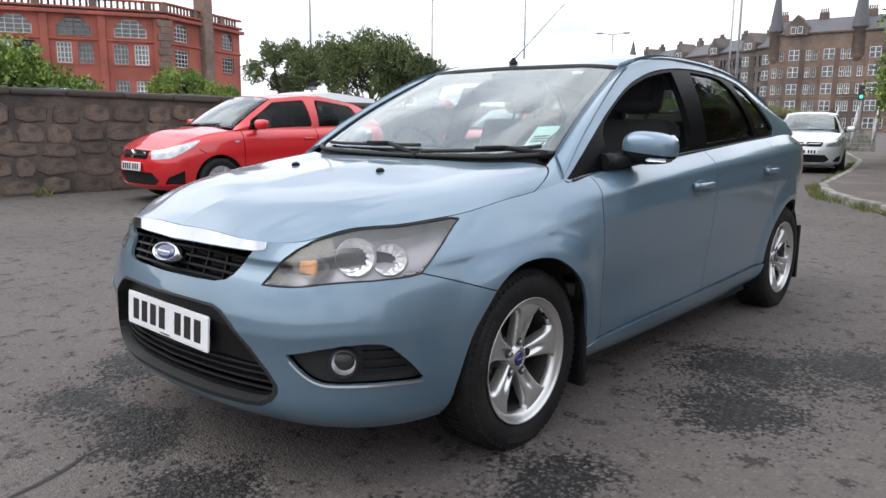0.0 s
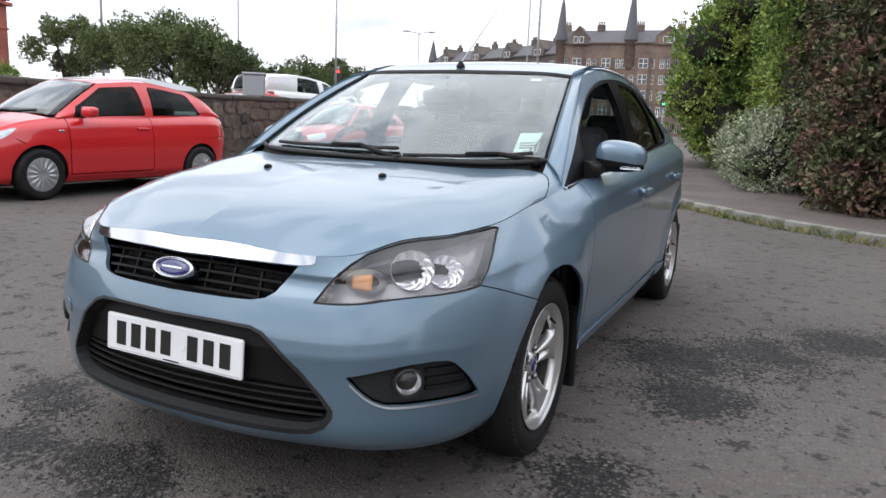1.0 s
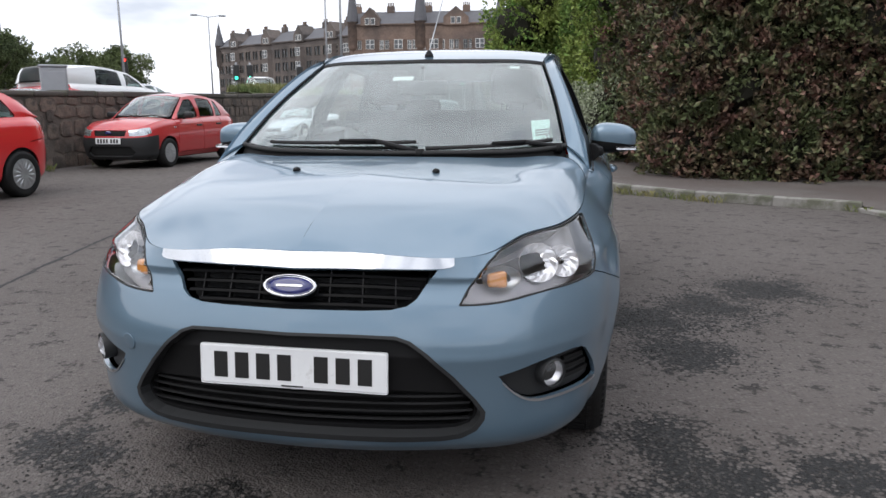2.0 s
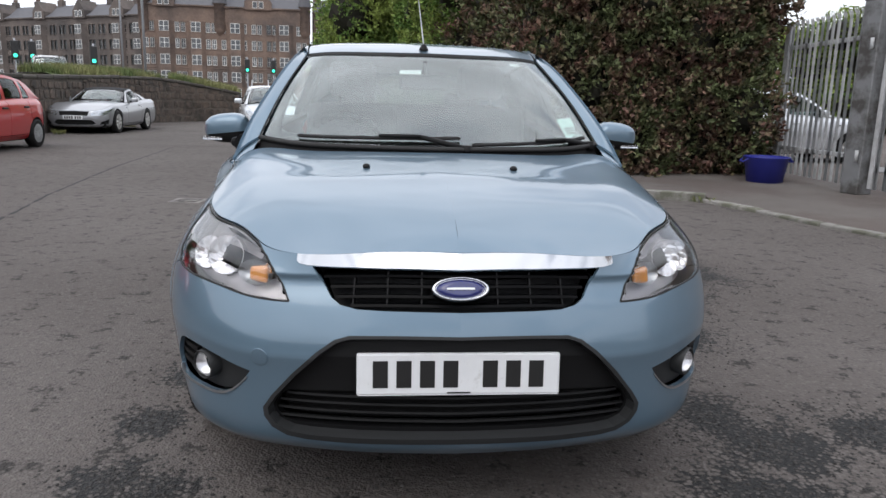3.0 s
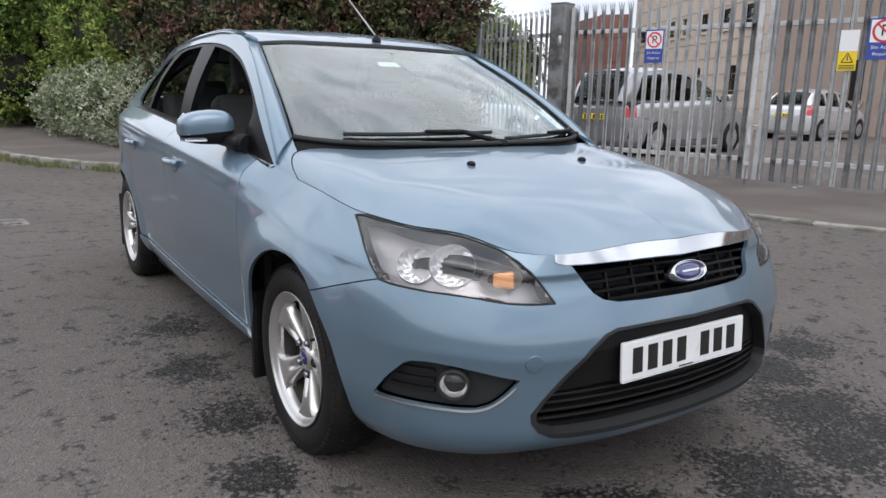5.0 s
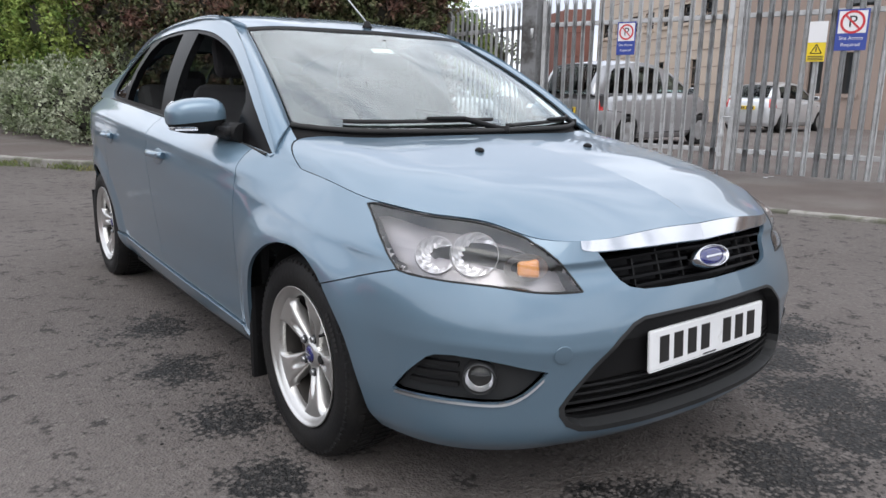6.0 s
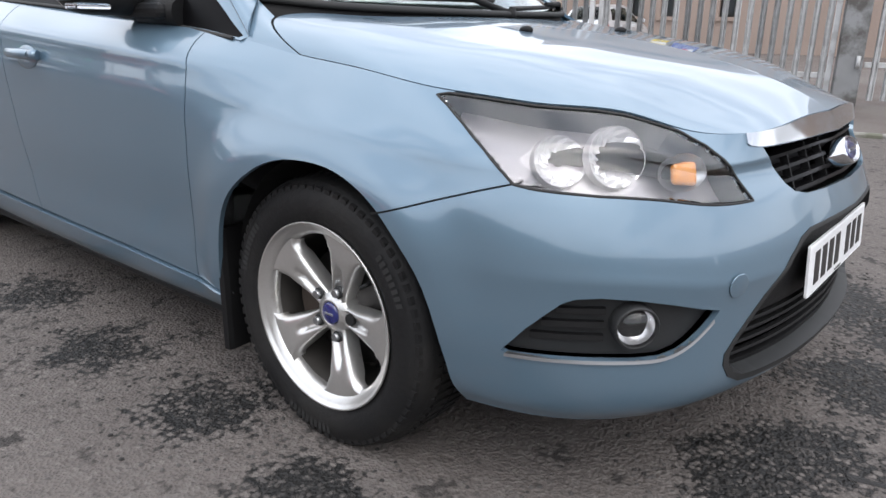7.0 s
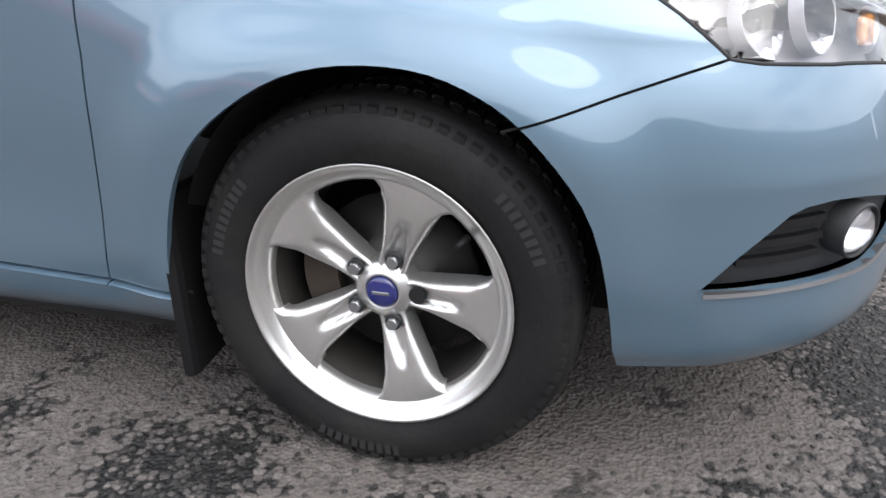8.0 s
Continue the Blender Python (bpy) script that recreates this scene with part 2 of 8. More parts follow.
def shared(name, me, parent, m):
    """One more object on a mesh that is there already."""
    ob = new(name, me)
    ob.parent = parent
    ob.matrix_basis = m
    return ob


def thing(name, m=None, label="", category="", group="", kind=""):
    ob = new(name)
    ob.empty_display_size = 0.1
    if m is not None:
        ob.matrix_basis = m
    return tagged(ob, label, category, group, kind)


def box(bm, x0, x1, y0, y1, z0, z1, bevel=0.0, seg=1):
    vs = [bm.verts.new((x, y, z)) for x in (x0, x1) for y in (y0, y1) for z in (z0, z1)]
    idx = ((0, 1, 3, 2), (4, 6, 7, 5), (0, 4, 5, 1), (2, 3, 7, 6), (0, 2, 6, 4), (1, 5, 7, 3))
    fs = [bm.faces.new([vs[i] for i in q]) for q in idx]
    if bevel > 0:
        es = list({e for f_ in fs for e in f_.edges})
        bmesh.ops.bevel(bm, geom=es, offset=bevel, segments=seg, affect="EDGES", profile=0.5)
    return bm


def boxed(*args, **kw):
    return box(bmesh.new(), *args, **kw)


def tube(bm, a, b, r0, r1=None, n=8, cap=True):
    """A round bar from a to b."""
    r1 = r0 if r1 is None else r1
    a, b = Vector(a), Vector(b)
    q = (b - a).to_track_quat("Z", "Y")
    rings = []
    for c, r in ((a, r0), (b, r1)):
        rings.append([bm.verts.new(c + q @ Vector((r * math.cos(2 * math.pi * i / n), r * math.sin(2 * math.pi * i / n), 0))) for i in range(n)])
    for i in range(n):
        f_ = bm.faces.new((rings[0][i], rings[0][(i + 1) % n], rings[1][(i + 1) % n], rings[1][i]))
        f_.smooth = True
    if cap:
        bm.faces.new(rings[0][::-1])
        bm.faces.new(rings[1])
    return bm


def lathe(bm, profile, n=32, axis="X"):
    """Turns (along, radius) pairs round an axis."""
    rings = []
    for h, r in profile:
        ring = []
        for i in range(n):
            a = 2 * math.pi * i / n
            c, s = r * math.cos(a), r * math.sin(a)
            ring.append(bm.verts.new({"X": (h, c, s), "Y": (c, h, s), "Z": (c, s, h)}[axis]))
        rings.append(ring)
    for p, q in zip(rings, rings[1:]):
        for i in range(n):
            f_ = bm.faces.new((p[i], p[(i + 1) % n], q[(i + 1) % n], q[i]))
            f_.smooth = True
    return bm


def prism(bm, pts, z0, z1):
    """A flat outline (x, y) raised from z0 to z1."""
    lo = [bm.verts.new((x, y, z0)) for x, y in pts]
    hi = [bm.verts.new((x, y, z1)) for x, y in pts]
    k = len(pts)
    bm.faces.new(hi)
    bm.faces.new(lo[::-1])
    for i in range(k):
        bm.faces.new((lo[i], lo[(i + 1) % k], hi[(i + 1) % k], hi[i]))
    bmesh.ops.recalc_face_normals(bm, faces=bm.faces)
    return bm


def along(pts, step):
    """Evenly spaced places (x, y) on a line of points, with the way there."""
    p = np.array(pts, float)
    seg = np.linalg.norm(np.diff(p, axis=0), axis=1)
    s = np.r_[0, np.cumsum(seg)]
    k = max(2, int(round(s[-1] / step)) + 1)
    at = np.linspace(0, s[-1], k)
    xy = np.stack([np.interp(at, s, p[:, 0]), np.interp(at, s, p[:, 1])], 1)
    return xy, np.gradient(xy, axis=0)


def spline(ts, vs, t):
    """A smooth, unwavering curve through a few values (monotone cubic)."""
    ts, vs, t = np.asarray(ts, float), np.asarray(vs, float), np.asarray(t, float)
    h = np.diff(ts)
    d = np.diff(vs) / h
    m = np.r_[d[0], np.where(d[1:] * d[:-1] > 0, 2 * d[1:] * d[:-1] / (d[1:] + d[:-1] + 1e-12 * np.sign(d[1:] + d[:-1] + 1e-30)), 0), d[-1]]
    i = np.clip(np.searchsorted(ts, t, side="right") - 1, 0, len(h) - 1)
    u = np.clip((t - ts[i]) / h[i], 0, 1)
    return ((2 * u**3 - 3 * u**2 + 1) * vs[i] + (u**3 - 2 * u**2 + u) * h[i] * m[i] + (3 * u**2 - 2 * u**3) * vs[i + 1] + (u**3 - u**2) * h[i] * m[i + 1])


def leaf_cloud(name, centres, radii, count, size, material, parent, seed, squash=1.0, floor_z=0.0, thick=0.35, sprig=8):
    """Sprigs of small bent leaves in the outer layer of several overlapping clumps."""
    rng = np.random.default_rng(seed)
    c, r = np.array(centres, float), np.array(radii, float)
    w = r**2 / (r**2).sum()
    n_s = count // sprig
    k = rng.choice(len(c), n_s, p=w)
    v = rng.normal(size=(n_s, 3))
    v /= np.linalg.norm(v, axis=1)[:, None]
    lump = 0.16 * np.sin(v[:, 0] * 9 + k) * np.cos(v[:, 1] * 8 + v[:, 2] * 7) + 0.12 * np.sin(v[:, 2] * 17 + 2 * k) * np.cos(v[:, 0] * 15 + v[:, 1] * 13)
    rad = r[k] * (1 - thick * rng.random(n_s) ** 1.6) * (1 + lump)
    p = c[k] + v * rad[:, None] * [1, 1, squash]
    deep = np.zeros(n_s, bool)
    for cc, rr in zip(c, r):
        deep |= (np.linalg.norm((p - cc) / [1, 1, squash], axis=1) < rr * (1 - thick) * 0.98)
    keep = ~deep & (p[:, 2] > floor_z)
    p, v = np.repeat(p[keep], sprig, 0), np.repeat(v[keep], sprig, 0)
    m = len(p)
    p = p + rng.normal(size=(m, 3)) * size * 0.42
    d = 0.7 * v + [0, 0, 0.35] + rng.normal(size=(m, 3)) * 0.62
    d /= np.linalg.norm(d, axis=1)[:, None]
    e = np.cross(d, rng.normal(size=(m, 3)))
    e /= np.linalg.norm(e, axis=1)[:, None]
    s = (size * (0.6 + 0.8 * rng.random(m)))[:, None]
    nrm = np.cross(d, e)
    tip, mid1, mid2 = p + d * s, p + 0.45 * d * s + e * 0.3 * s, p + 0.45 * d * s - e * 0.3 * s
    mid1, mid2 = mid1 + nrm * 0.12 * s, mid2 + nrm * 0.12 * s
    verts = np.concatenate([p, mid1, tip, mid2], 1).reshape(-1, 3)
    i = np.arange(m) * 4
    faces = np.concatenate([np.stack([i, i + 1, i + 2], 1), np.stack([i, i + 2, i + 3], 1)])
    me = bpy.data.meshes.new(name)
    me.from_pydata(verts.tolist(), [], faces.tolist())
    me.materials.append(material)
    ob = new(name, me)
    ob.parent = parent
    return ob


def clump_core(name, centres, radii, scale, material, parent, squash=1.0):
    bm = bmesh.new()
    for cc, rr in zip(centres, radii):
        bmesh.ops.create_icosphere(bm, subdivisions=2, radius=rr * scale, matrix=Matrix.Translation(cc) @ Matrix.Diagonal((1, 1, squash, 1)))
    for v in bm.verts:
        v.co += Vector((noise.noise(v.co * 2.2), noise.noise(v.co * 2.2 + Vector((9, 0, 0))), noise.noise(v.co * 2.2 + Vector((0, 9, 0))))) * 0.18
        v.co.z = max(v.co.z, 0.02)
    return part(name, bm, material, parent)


# ---------------------------------------------------------------- ground
bm = bmesh.new()
bmesh.ops.create_grid(bm, x_segments=40, y_segments=40, size=700)
ground = tagged(part("ground", bm, M_ROAD), "worn brown-grey tarmac yard with dark damp patches and shade painted by the car", "road", kind="structure")

# ---------------------------------------------------------------- pavement and kerb
KERB_UP = [(-5.2, 31.0), (-2.9, 23.0), (-1.9, 17.5), (-1.2, 12.3), (-0.6, 10.7), (0.2, 9.55), (0.85, 8.8), (1.5, 8.1), (2.3, 7.5), (3.2, 7.05), (3.8, 6.8)]
KERB_LOW = [(3.8, 6.8), (4.0, 6.3), (4.12, 5.4), (4.45, 4.5), (4.75, 3.6), (5.1, 2.5), (5.4, 1.6), (5.85, 0.5), (6.6, -1.6), (8.0, -5.5), (10.0, -11.0)]


def kerb_height(x, y):
    """Full upstand on the street, flush at the gateway."""
    return float(spline([0.0, 3.3, 4.1, 20.0], [0.10, 0.10, 0.025, 0.025], max(0.0, x)))


pave_in = [(p[0], p[1]) for p in KERB_UP] + KERB_LOW[1:]
bm = bmesh.new()
rows = []
xy, way = along(pave_in, 0.5)
for (x, y), d in zip(xy, way):
    nx, ny = d[1], -d[0]
    k = math.hypot(nx, ny)
    nx, ny = -nx / k, -ny / k
    row = []
    for s in (0.06, 1.0, 2.2, 4.0, 30.0):
        px, py = x + nx * s, y + ny * s
        if s >= 4:
            px, py = (max(px, x + s), y + ny * s * 0.4) if s < 30 else (x + 34, y + 10)
        h = kerb_height(x, y)
        row.append(bm.verts.new((px, py, h + (0.10 - h) * min(1, s / 3.5) + 0.004)))
    rows.append(row)
for a, b in zip(rows, rows[1:]):
    for i in range(4):
        bm.faces.new((a[i], b[i], b[i + 1], a[i + 1]))
bmesh.ops.recalc_face_normals(bm, faces=bm.faces)
pavement = tagged(part("pavement", bm, M_PAVE), "brown-red tarmac footway behind a kerb", "pavement", kind="structure")
if pavement.data.polygons[0].normal.z < 0:
    pavement.data.flip_normals()

kerb = thing("kerb", None, "weathered concrete kerb, lowered at the gateway", "kerb", kind="structure")
bm = boxed(-0.45, 0.447, -0.065, 0.065, -0.12, 0.0, bevel=0.012)
kerb_me = bpy.data.meshes.new("kerb_stone")
bm.to_mesh(kerb_me)
bm.free()
kerb_me.materials.append(M_KERB)
rng = random.Random(4)
for line in (KERB_UP, KERB_LOW):
    xy, way = along(line, 0.9)
    for a, b in zip(xy, xy[1:]):
        m = (a + b) / 2
        ang = math.degrees(math.atan2(b[1] - a[1], b[0] - a[0]))
        h = kerb_height(*m) + 0.012
        shared("kerb_stone", kerb_me, kerb, pose(m[0], m[1], h, 0, rng.uniform(-0.5, 0.5), ang + rng.uniform(-0.6, 0.6)))

# weeds along the kerb foot and the wall foot
def tufts(name, spots, blades, seed, label):
    rng_ = np.random.default_rng(seed)
    verts, faces = [], []
    for x, y, r, h in spots:
        for _ in range(blades):
            a, q = rng_.uniform(0, 6.28), r * math.sqrt(rng_.random())
            bx, by = x + q * math.cos(a), y + q * math.sin(a)
            t, hh = rng_.uniform(0, 6.28), h * rng_.uniform(0.4, 1.0)
            w, lean = 0.006, rng_.uniform(0.2, 0.9) * hh
            k = len(verts)
            dx, dy = math.cos(t), math.sin(t)
            verts += [(bx - dy * w, by + dx * w, 0), (bx + dy * w, by - dx * w, 0), (bx + dx * lean * 0.4, by + dy * lean * 0.4, hh * 0.7), (bx + dx * lean, by + dy * lean, hh)]
            faces += [(k, k + 1, k + 2), (k + 1, k + 3, k + 2)]
    me = bpy.data.meshes.new(name)
    me.from_pydata(verts, [], faces)
    me.materials.append(M_GRASS)
    return tagged(new(name, me), label, "weeds", kind="stuff")


spots = []
xy, _ = along(KERB_UP, 0.12)
wr = random.Random(8)
for x, y in xy:
    if noise.noise(Vector((x * 1.3, y * 1.3, 0))) > -0.22 and y < 22:
        spots.append((x - 0.08 + wr.uniform(-0.07, 0.06), y - 0.08 + wr.uniform(-0.07, 0.07), 0.13, 0.10))
tufts("kerb_weeds", spots, 24, 3, "low yellow-green grass tufts growing along the kerb")
spots = [(-8.85 + wr.uniform(-0.1, 0.15), wr.uniform(-2, 26), 0.14, 0.16) for _ in range(26)]
tufts("wall_weeds", spots, 30, 5, "dry grass tufts at the foot of the stone wall")

# iron covers in the road
def iron_cover(x, y, turn, r):
    ob = thing("manhole_cover", pose(x, y, 0.0, 0, 0, turn), "worn iron inspection cover set in the tarmac", "manhole cover", "covers in the road")
    bm_ = boxed(-r - 0.05, r + 0.05, -r - 0.05, r + 0.05, -0.05, 0.005, bevel=0.004)
    part("frame", bm_, M_IRON, ob)
    bm_ = bmesh.new()
    for i in range(6):
        for j in range(6):
            u, v = -r + (i + 0.5) * r / 3, -r + (j + 0.5) * r / 3
            box(bm_, u - r * 0.13, u + r * 0.13, v - r * 0.13, v + r * 0.13, 0.004, 0.011)
    part("lid", bm_, M_IRON, ob)
    return ob


M_IRON = mat("cast_iron", (0.11, 0.10, 0.095), 0.55, metal=0.5, vary=0.3, scale=15, color2=(0.22, 0.2, 0.18), c2_scale=8)
iron_cover(-1.43, 5.8, 4, 0.13)
iron_cover(-2.28, 6.3, -6, 0.12)

# ---------------------------------------------------------------- stone wall
WALL = [(-9.15, -24.0, 1.42), (-9.1, 2.0, 1.43), (-9.1, 8.0, 1.37), (-9.3, 14.0, 1.40), (-9.4, 20.0, 1.48), (-9.6, 25.0, 1.62), (-9.2, 28.5, 1.68), (-8.2, 31.0, 1.52), (-6.4, 32.2, 1.15)]
wx, wy, wh = (np.array(c) for c in zip(*WALL))
ws = np.r_[0, np.cumsum(np.hypot(np.diff(wx), np.diff(wy)))]


def on_wall(s):
    return float(spline(ws, wx, s)), float(spline(ws, wy, s)), float(spline(ws, wh, s))


wall_west = thing("wall_west", None, "old brown rubble-stone boundary wall with flat coping", "wall", kind="structure")
bm = bmesh.new()
prev = None
for s in np.arange(0, ws[-1] + 0.01, 0.5):
    x, y, h = on_wall(s)
    x2, y2, _ = on_wall(min(ws[-1], s + 0.05))
    x1, y1, _ = on_wall(max(0, s - 0.05))
    d = Vector((x2 - x1, y2 - y1, 0)).normalized()
    nrm = Vector((d.y, -d.x, 0))
    base = Vector((x, y, 0))
    ring = [bm.verts.new(base + nrm * o + Vector((0, 0, z))) for o, z in ((0, -0.1), (-0.02, h), (-0.42, h), (-0.45, -0.1))]
    if prev:
        for i in range(3):
            bm.faces.new((prev[i], ring[i], ring[i + 1], prev[i + 1]))
    else:
        bm.faces.new(ring)
    prev = ring
bm.faces.new(prev[::-1])
bmesh.ops.recalc_face_normals(bm, faces=bm.faces)
part("wall_core", bm, M_MORTAR, wall_west)


def rubble_mesh(seed):
    r_ = random.Random(seed)
    bm_ = bmesh.new()
    n_ = r_.choice((6, 7, 8))
    out = [(0.5 * (1 + r_.uniform(-0.14, 0.05)) * np.sign(math.cos(a)) * abs(math.cos(a)) ** 0.55, 0.5 * (1 + r_.uniform(-0.14, 0.05)) * np.sign(math.sin(a)) * abs(math.sin(a)) ** 0.55)
           for a in [2 * math.pi * (i + r_.uniform(-0.2, 0.2)) / n_ + 0.4 for i in range(n_)]]
    lo = [bm_.verts.new((u, 0.0, v)) for u, v in out]
    mi = [bm_.verts.new((u * 0.93, -0.7, v * 0.93)) for u, v in out]
    hi = [bm_.verts.new((u * 0.62, -1.0 + r_.uniform(-0.15, 0.15), v * 0.6)) for u, v in out]
    for a, b in ((lo, mi), (mi, hi)):
        for i in range(n_):
            bm_.faces.new((a[i], a[(i + 1) % n_], b[(i + 1) % n_], b[i]))
    bm_.faces.new(hi)
    bmesh.ops.recalc_face_normals(bm_, faces=bm_.faces)
    me = bpy.data.meshes.new("stone")
    for f_ in bm_.faces:
        f_.smooth = True
    bm_.to_mesh(me)
    bm_.free()
    me.materials.append(M_STONE)
    return me


stones = [rubble_mesh(i) for i in range(9)]
sr = random.Random(11)


def lay_stones(s0, s1, put):
    z = 0.0
    while z < 2.4:
        rh = sr.uniform(0.17, 0.34)
        s = s0 + sr.uniform(0, 0.3)
        while s < s1:
            w = sr.uniform(0.22, 0.62)
            x, y, h = on_wall(s + w / 2)
            hh = min(rh, h - z - 0.01)
            if hh > 0.09:
                x2, y2, _ = on_wall(min(ws[-1], s + w / 2 + 0.05))
                put(x, y, z + hh / 2 + sr.uniform(-0.03, 0.03), math.atan2(y2 - y, x2 - x), w * sr.uniform(0.95, 1.08), hh * sr.uniform(0.92, 1.1), sr.uniform(0.006, 0.022))
            s += w + 0.02
        z += rh + 0.012


def single_stone(x, y, z, turn, w, h, deep):
    shared("stone", sr.choice(stones), wall_west, Matrix.Translation((x, y, z)) @ Matrix.Rotation(turn, 4, "Z") @ Matrix.Diagonal((w, deep, h, 1)))


far_verts, far_faces = [], []


def far_stone(x, y, z, turn, w, h, deep):
    me = sr.choice(stones)
    m = Matrix.Translation((x, y, z)) @ Matrix.Rotation(turn, 4, "Z") @ Matrix.Diagonal((w, deep, h, 1))
    k = len(far_verts)
    far_verts.extend((m @ v.co)[:] for v in me.vertices)
    far_faces.extend([k + i for i in p.vertices] for p in me.polygons)


S_NEAR = 24.0
lay_stones(S_NEAR, S_NEAR + 10.5, single_stone)
lay_stones(S_NEAR + 10.5, ws[-1], far_stone)
lay_stones(S_NEAR - 8, S_NEAR, far_stone)
me = bpy.data.meshes.new("stonework")
me.from_pydata(far_verts, [], far_faces)
me.materials.append(M_STONE)
stonework = new("stonework", me)
stonework.parent = wall_west
tagged(stonework, kind="stuff")
s = 0.0
while s < ws[-1] - 0.4:
    w = sr.uniform(0.7, 1.1)
    a, b = on_wall(s), on_wall(min(ws[-1], s + w))
    bm = boxed(-w / 2 + 0.004, w / 2 - 0.004, -0.025, 0.47, -0.01, sr.uniform(0.09, 0.125), bevel=0.035, seg=2)
    ob = part("coping_stone", bm, M_COPE, wall_west)
    ob.matrix_basis = Matrix.Translation(((a[0] + b[0]) / 2, (a[1] + b[1]) / 2, (a[2] + b[2]) / 2)) @ Matrix.Rotation(math.atan2(b[1] - a[1], b[0] - a[0]), 4, "Z") @ pose(0, 0, 0, 0, -math.degrees(math.atan2(b[2] - a[2], w)), 0)
    s += w

# grass bank behind the far stretch of wall
rng_b = np.random.default_rng(2)
verts, faces = [], []
for _ in range(22000):
    s = rng_b.uniform(46.5, ws[-1])
    x, y, h = on_wall(s)
    o = rng_b.uniform(0.3, 2.4)
    x, y = (x - o, y + 0.3 * o) if s < 54 else (x - 0.4 * o, y + o)
    z = h - 0.08 + 0.25 * math.sin(min(1, o / 1.4) * 1.5)
    hh, t = rng_b.uniform(0.10, 0.38), rng_b.uniform(0, 6.28)
    k = len(verts)
    dx, dy = math.cos(t), math.sin(t)
    verts += [(x - dy * 0.012, y + dx * 0.012, z), (x + dy * 0.012, y - dx * 0.012, z), (x + dx * 0.10, y + dy * 0.15, z + hh)]
    faces.append((k, k + 1, k + 2))
me = bpy.data.meshes.new("bank_grass")
me.from_pydata(verts, [], faces)
M_BANK = mat("pale_long_grass", (0.22, 0.22, 0.09), 0.8, island=0.4, color2=(0.11, 0.15, 0.05), c2_scale=0.6)
me.materials.append(M_BANK)
tagged(new("bank_grass", me), "long pale grass and weeds on the bank above the wall", "grass", kind="stuff")
bm = bmesh.new()
prev = None
for s in np.arange(46, ws[-1] + 0.01, 1.0):
    x, y, h = on_wall(s)
    ring = [bm.verts.new(p) for p in ((x - 0.42, y + 0.1, h), (x - 1.4, y + 0.8, h + 0.2), (x - 3.5, y + 2.0, h + 0.1), (x - 6.0, y + 4.0, 0.0))]
    if prev:
        for i in range(3):
            bm.faces.new((prev[i], ring[i], ring[i + 1], prev[i + 1]))
    prev = ring
tagged(part("bank", bm, M_BANK), "grassy earth bank behind the wall", "bank", kind="structure")

# ---------------------------------------------------------------- hedge along the footway
def shrub(name, centres, radii, count, size, material, seed, label, category="shrub", core=0.62, core_mat=None, stems=3):
    ob = thing(name, pose(0, 0, 0), label, category)
    bm_ = bmesh.new()
    r_ = random.Random(seed)
    for c in centres[: max(stems, 1)]:
        foot = Vector((c[0] + r_.uniform(-0.2, 0.2), c[1] + 0.2, 0.02))
        top = Vector(c)
        mid_ = foot.lerp(top, 0.5) + Vector((r_.uniform(-0.2, 0.2), r_.uniform(-0.2, 0.2), 0))
        tube(bm_, foot, mid_, 0.06, 0.045, 6)
        tube(bm_, mid_, top, 0.045, 0.015, 6)
        for _ in range(4):
            tube(bm_, mid_, mid_ + Vector((r_.uniform(-1, 1), r_.uniform(-1, 1), r_.uniform(0.2, 1))) * 0.8, 0.02, 0.006, 5)
    tagged(part("stem_cluster", bm_, M_BARK, ob), kind="stuff")
    # solid dark lumps added to paint the shade inside the foliage
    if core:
        tagged(clump_core("inner_growth", centres, radii, core, core_mat or M_CORESHADE, ob), kind="stuff")
    leaf_cloud("foliage", centres, radii, count, size, material, ob, seed)
    return ob


hr = random.Random(21)
cs, rs = [], []
for i in range(8):
    x = 2.55 + i * 0.45
    for z in (0.45, 1.25, 2.1, 2.95, 3.6):
        cs.append((x + hr.uniform(-0.2, 0.2), 9.75 + hr.uniform(-0.15, 0.2) + (0.25 if z > 3 else 0), z + hr.uniform(-0.2, 0.2)))
        rs.append(hr.uniform(0.62, 0.85))
shrub("hedge", cs, rs, 150000, 0.085, M_DKLEAF, 1, "tall dense hedge with bronze-purple and dark green leaves", "hedge", 0.55, stems=9)
cs, rs = [], []
for i in range(7):
    y = 10.3 + i * 1.0
    for z in (0.6, 1.5, 2.4, 3.3):
        cs.append((2.55 - 0.13 * (y - 10) + hr.uniform(-0.15, 0.15) + 0.15 * z * 0.3, y + hr.uniform(-0.2, 0.2), z))
        rs.append(hr.uniform(0.7, 0.95))
shrub("hedge", cs, rs, 70000, 0.09, M_DKLEAF, 2, "bronze-leaved hedge beside the footway", "hedge", 0.55, stems=6)
cs, rs = [], []
for i in range(12):
    y = 15.1 + i * 1.3
    for z in (1.0, 2.2, 3.5, 4.6):
        cs.append((2.3 - 0.14 * (y - 11) + hr.uniform(-0.3, 0.3), y, z + hr.uniform(-0.3, 0.3)))
        rs.append(hr.uniform(0.8, 1.25))
for i in range(7):
    y = 20.2 + i * 0.9
    for z in (1.2, 2.3, 3.4, 4.6):
        cs.append((-0.6 - 0.06 * i + (0.0, -0.65, -0.3, 0.35)[int(z)- 1] + hr.uniform(-0.25, 0.25), y, z + hr.uniform(-0.3, 0.3)))
        rs.append(hr.uniform(0.8, 1.1))
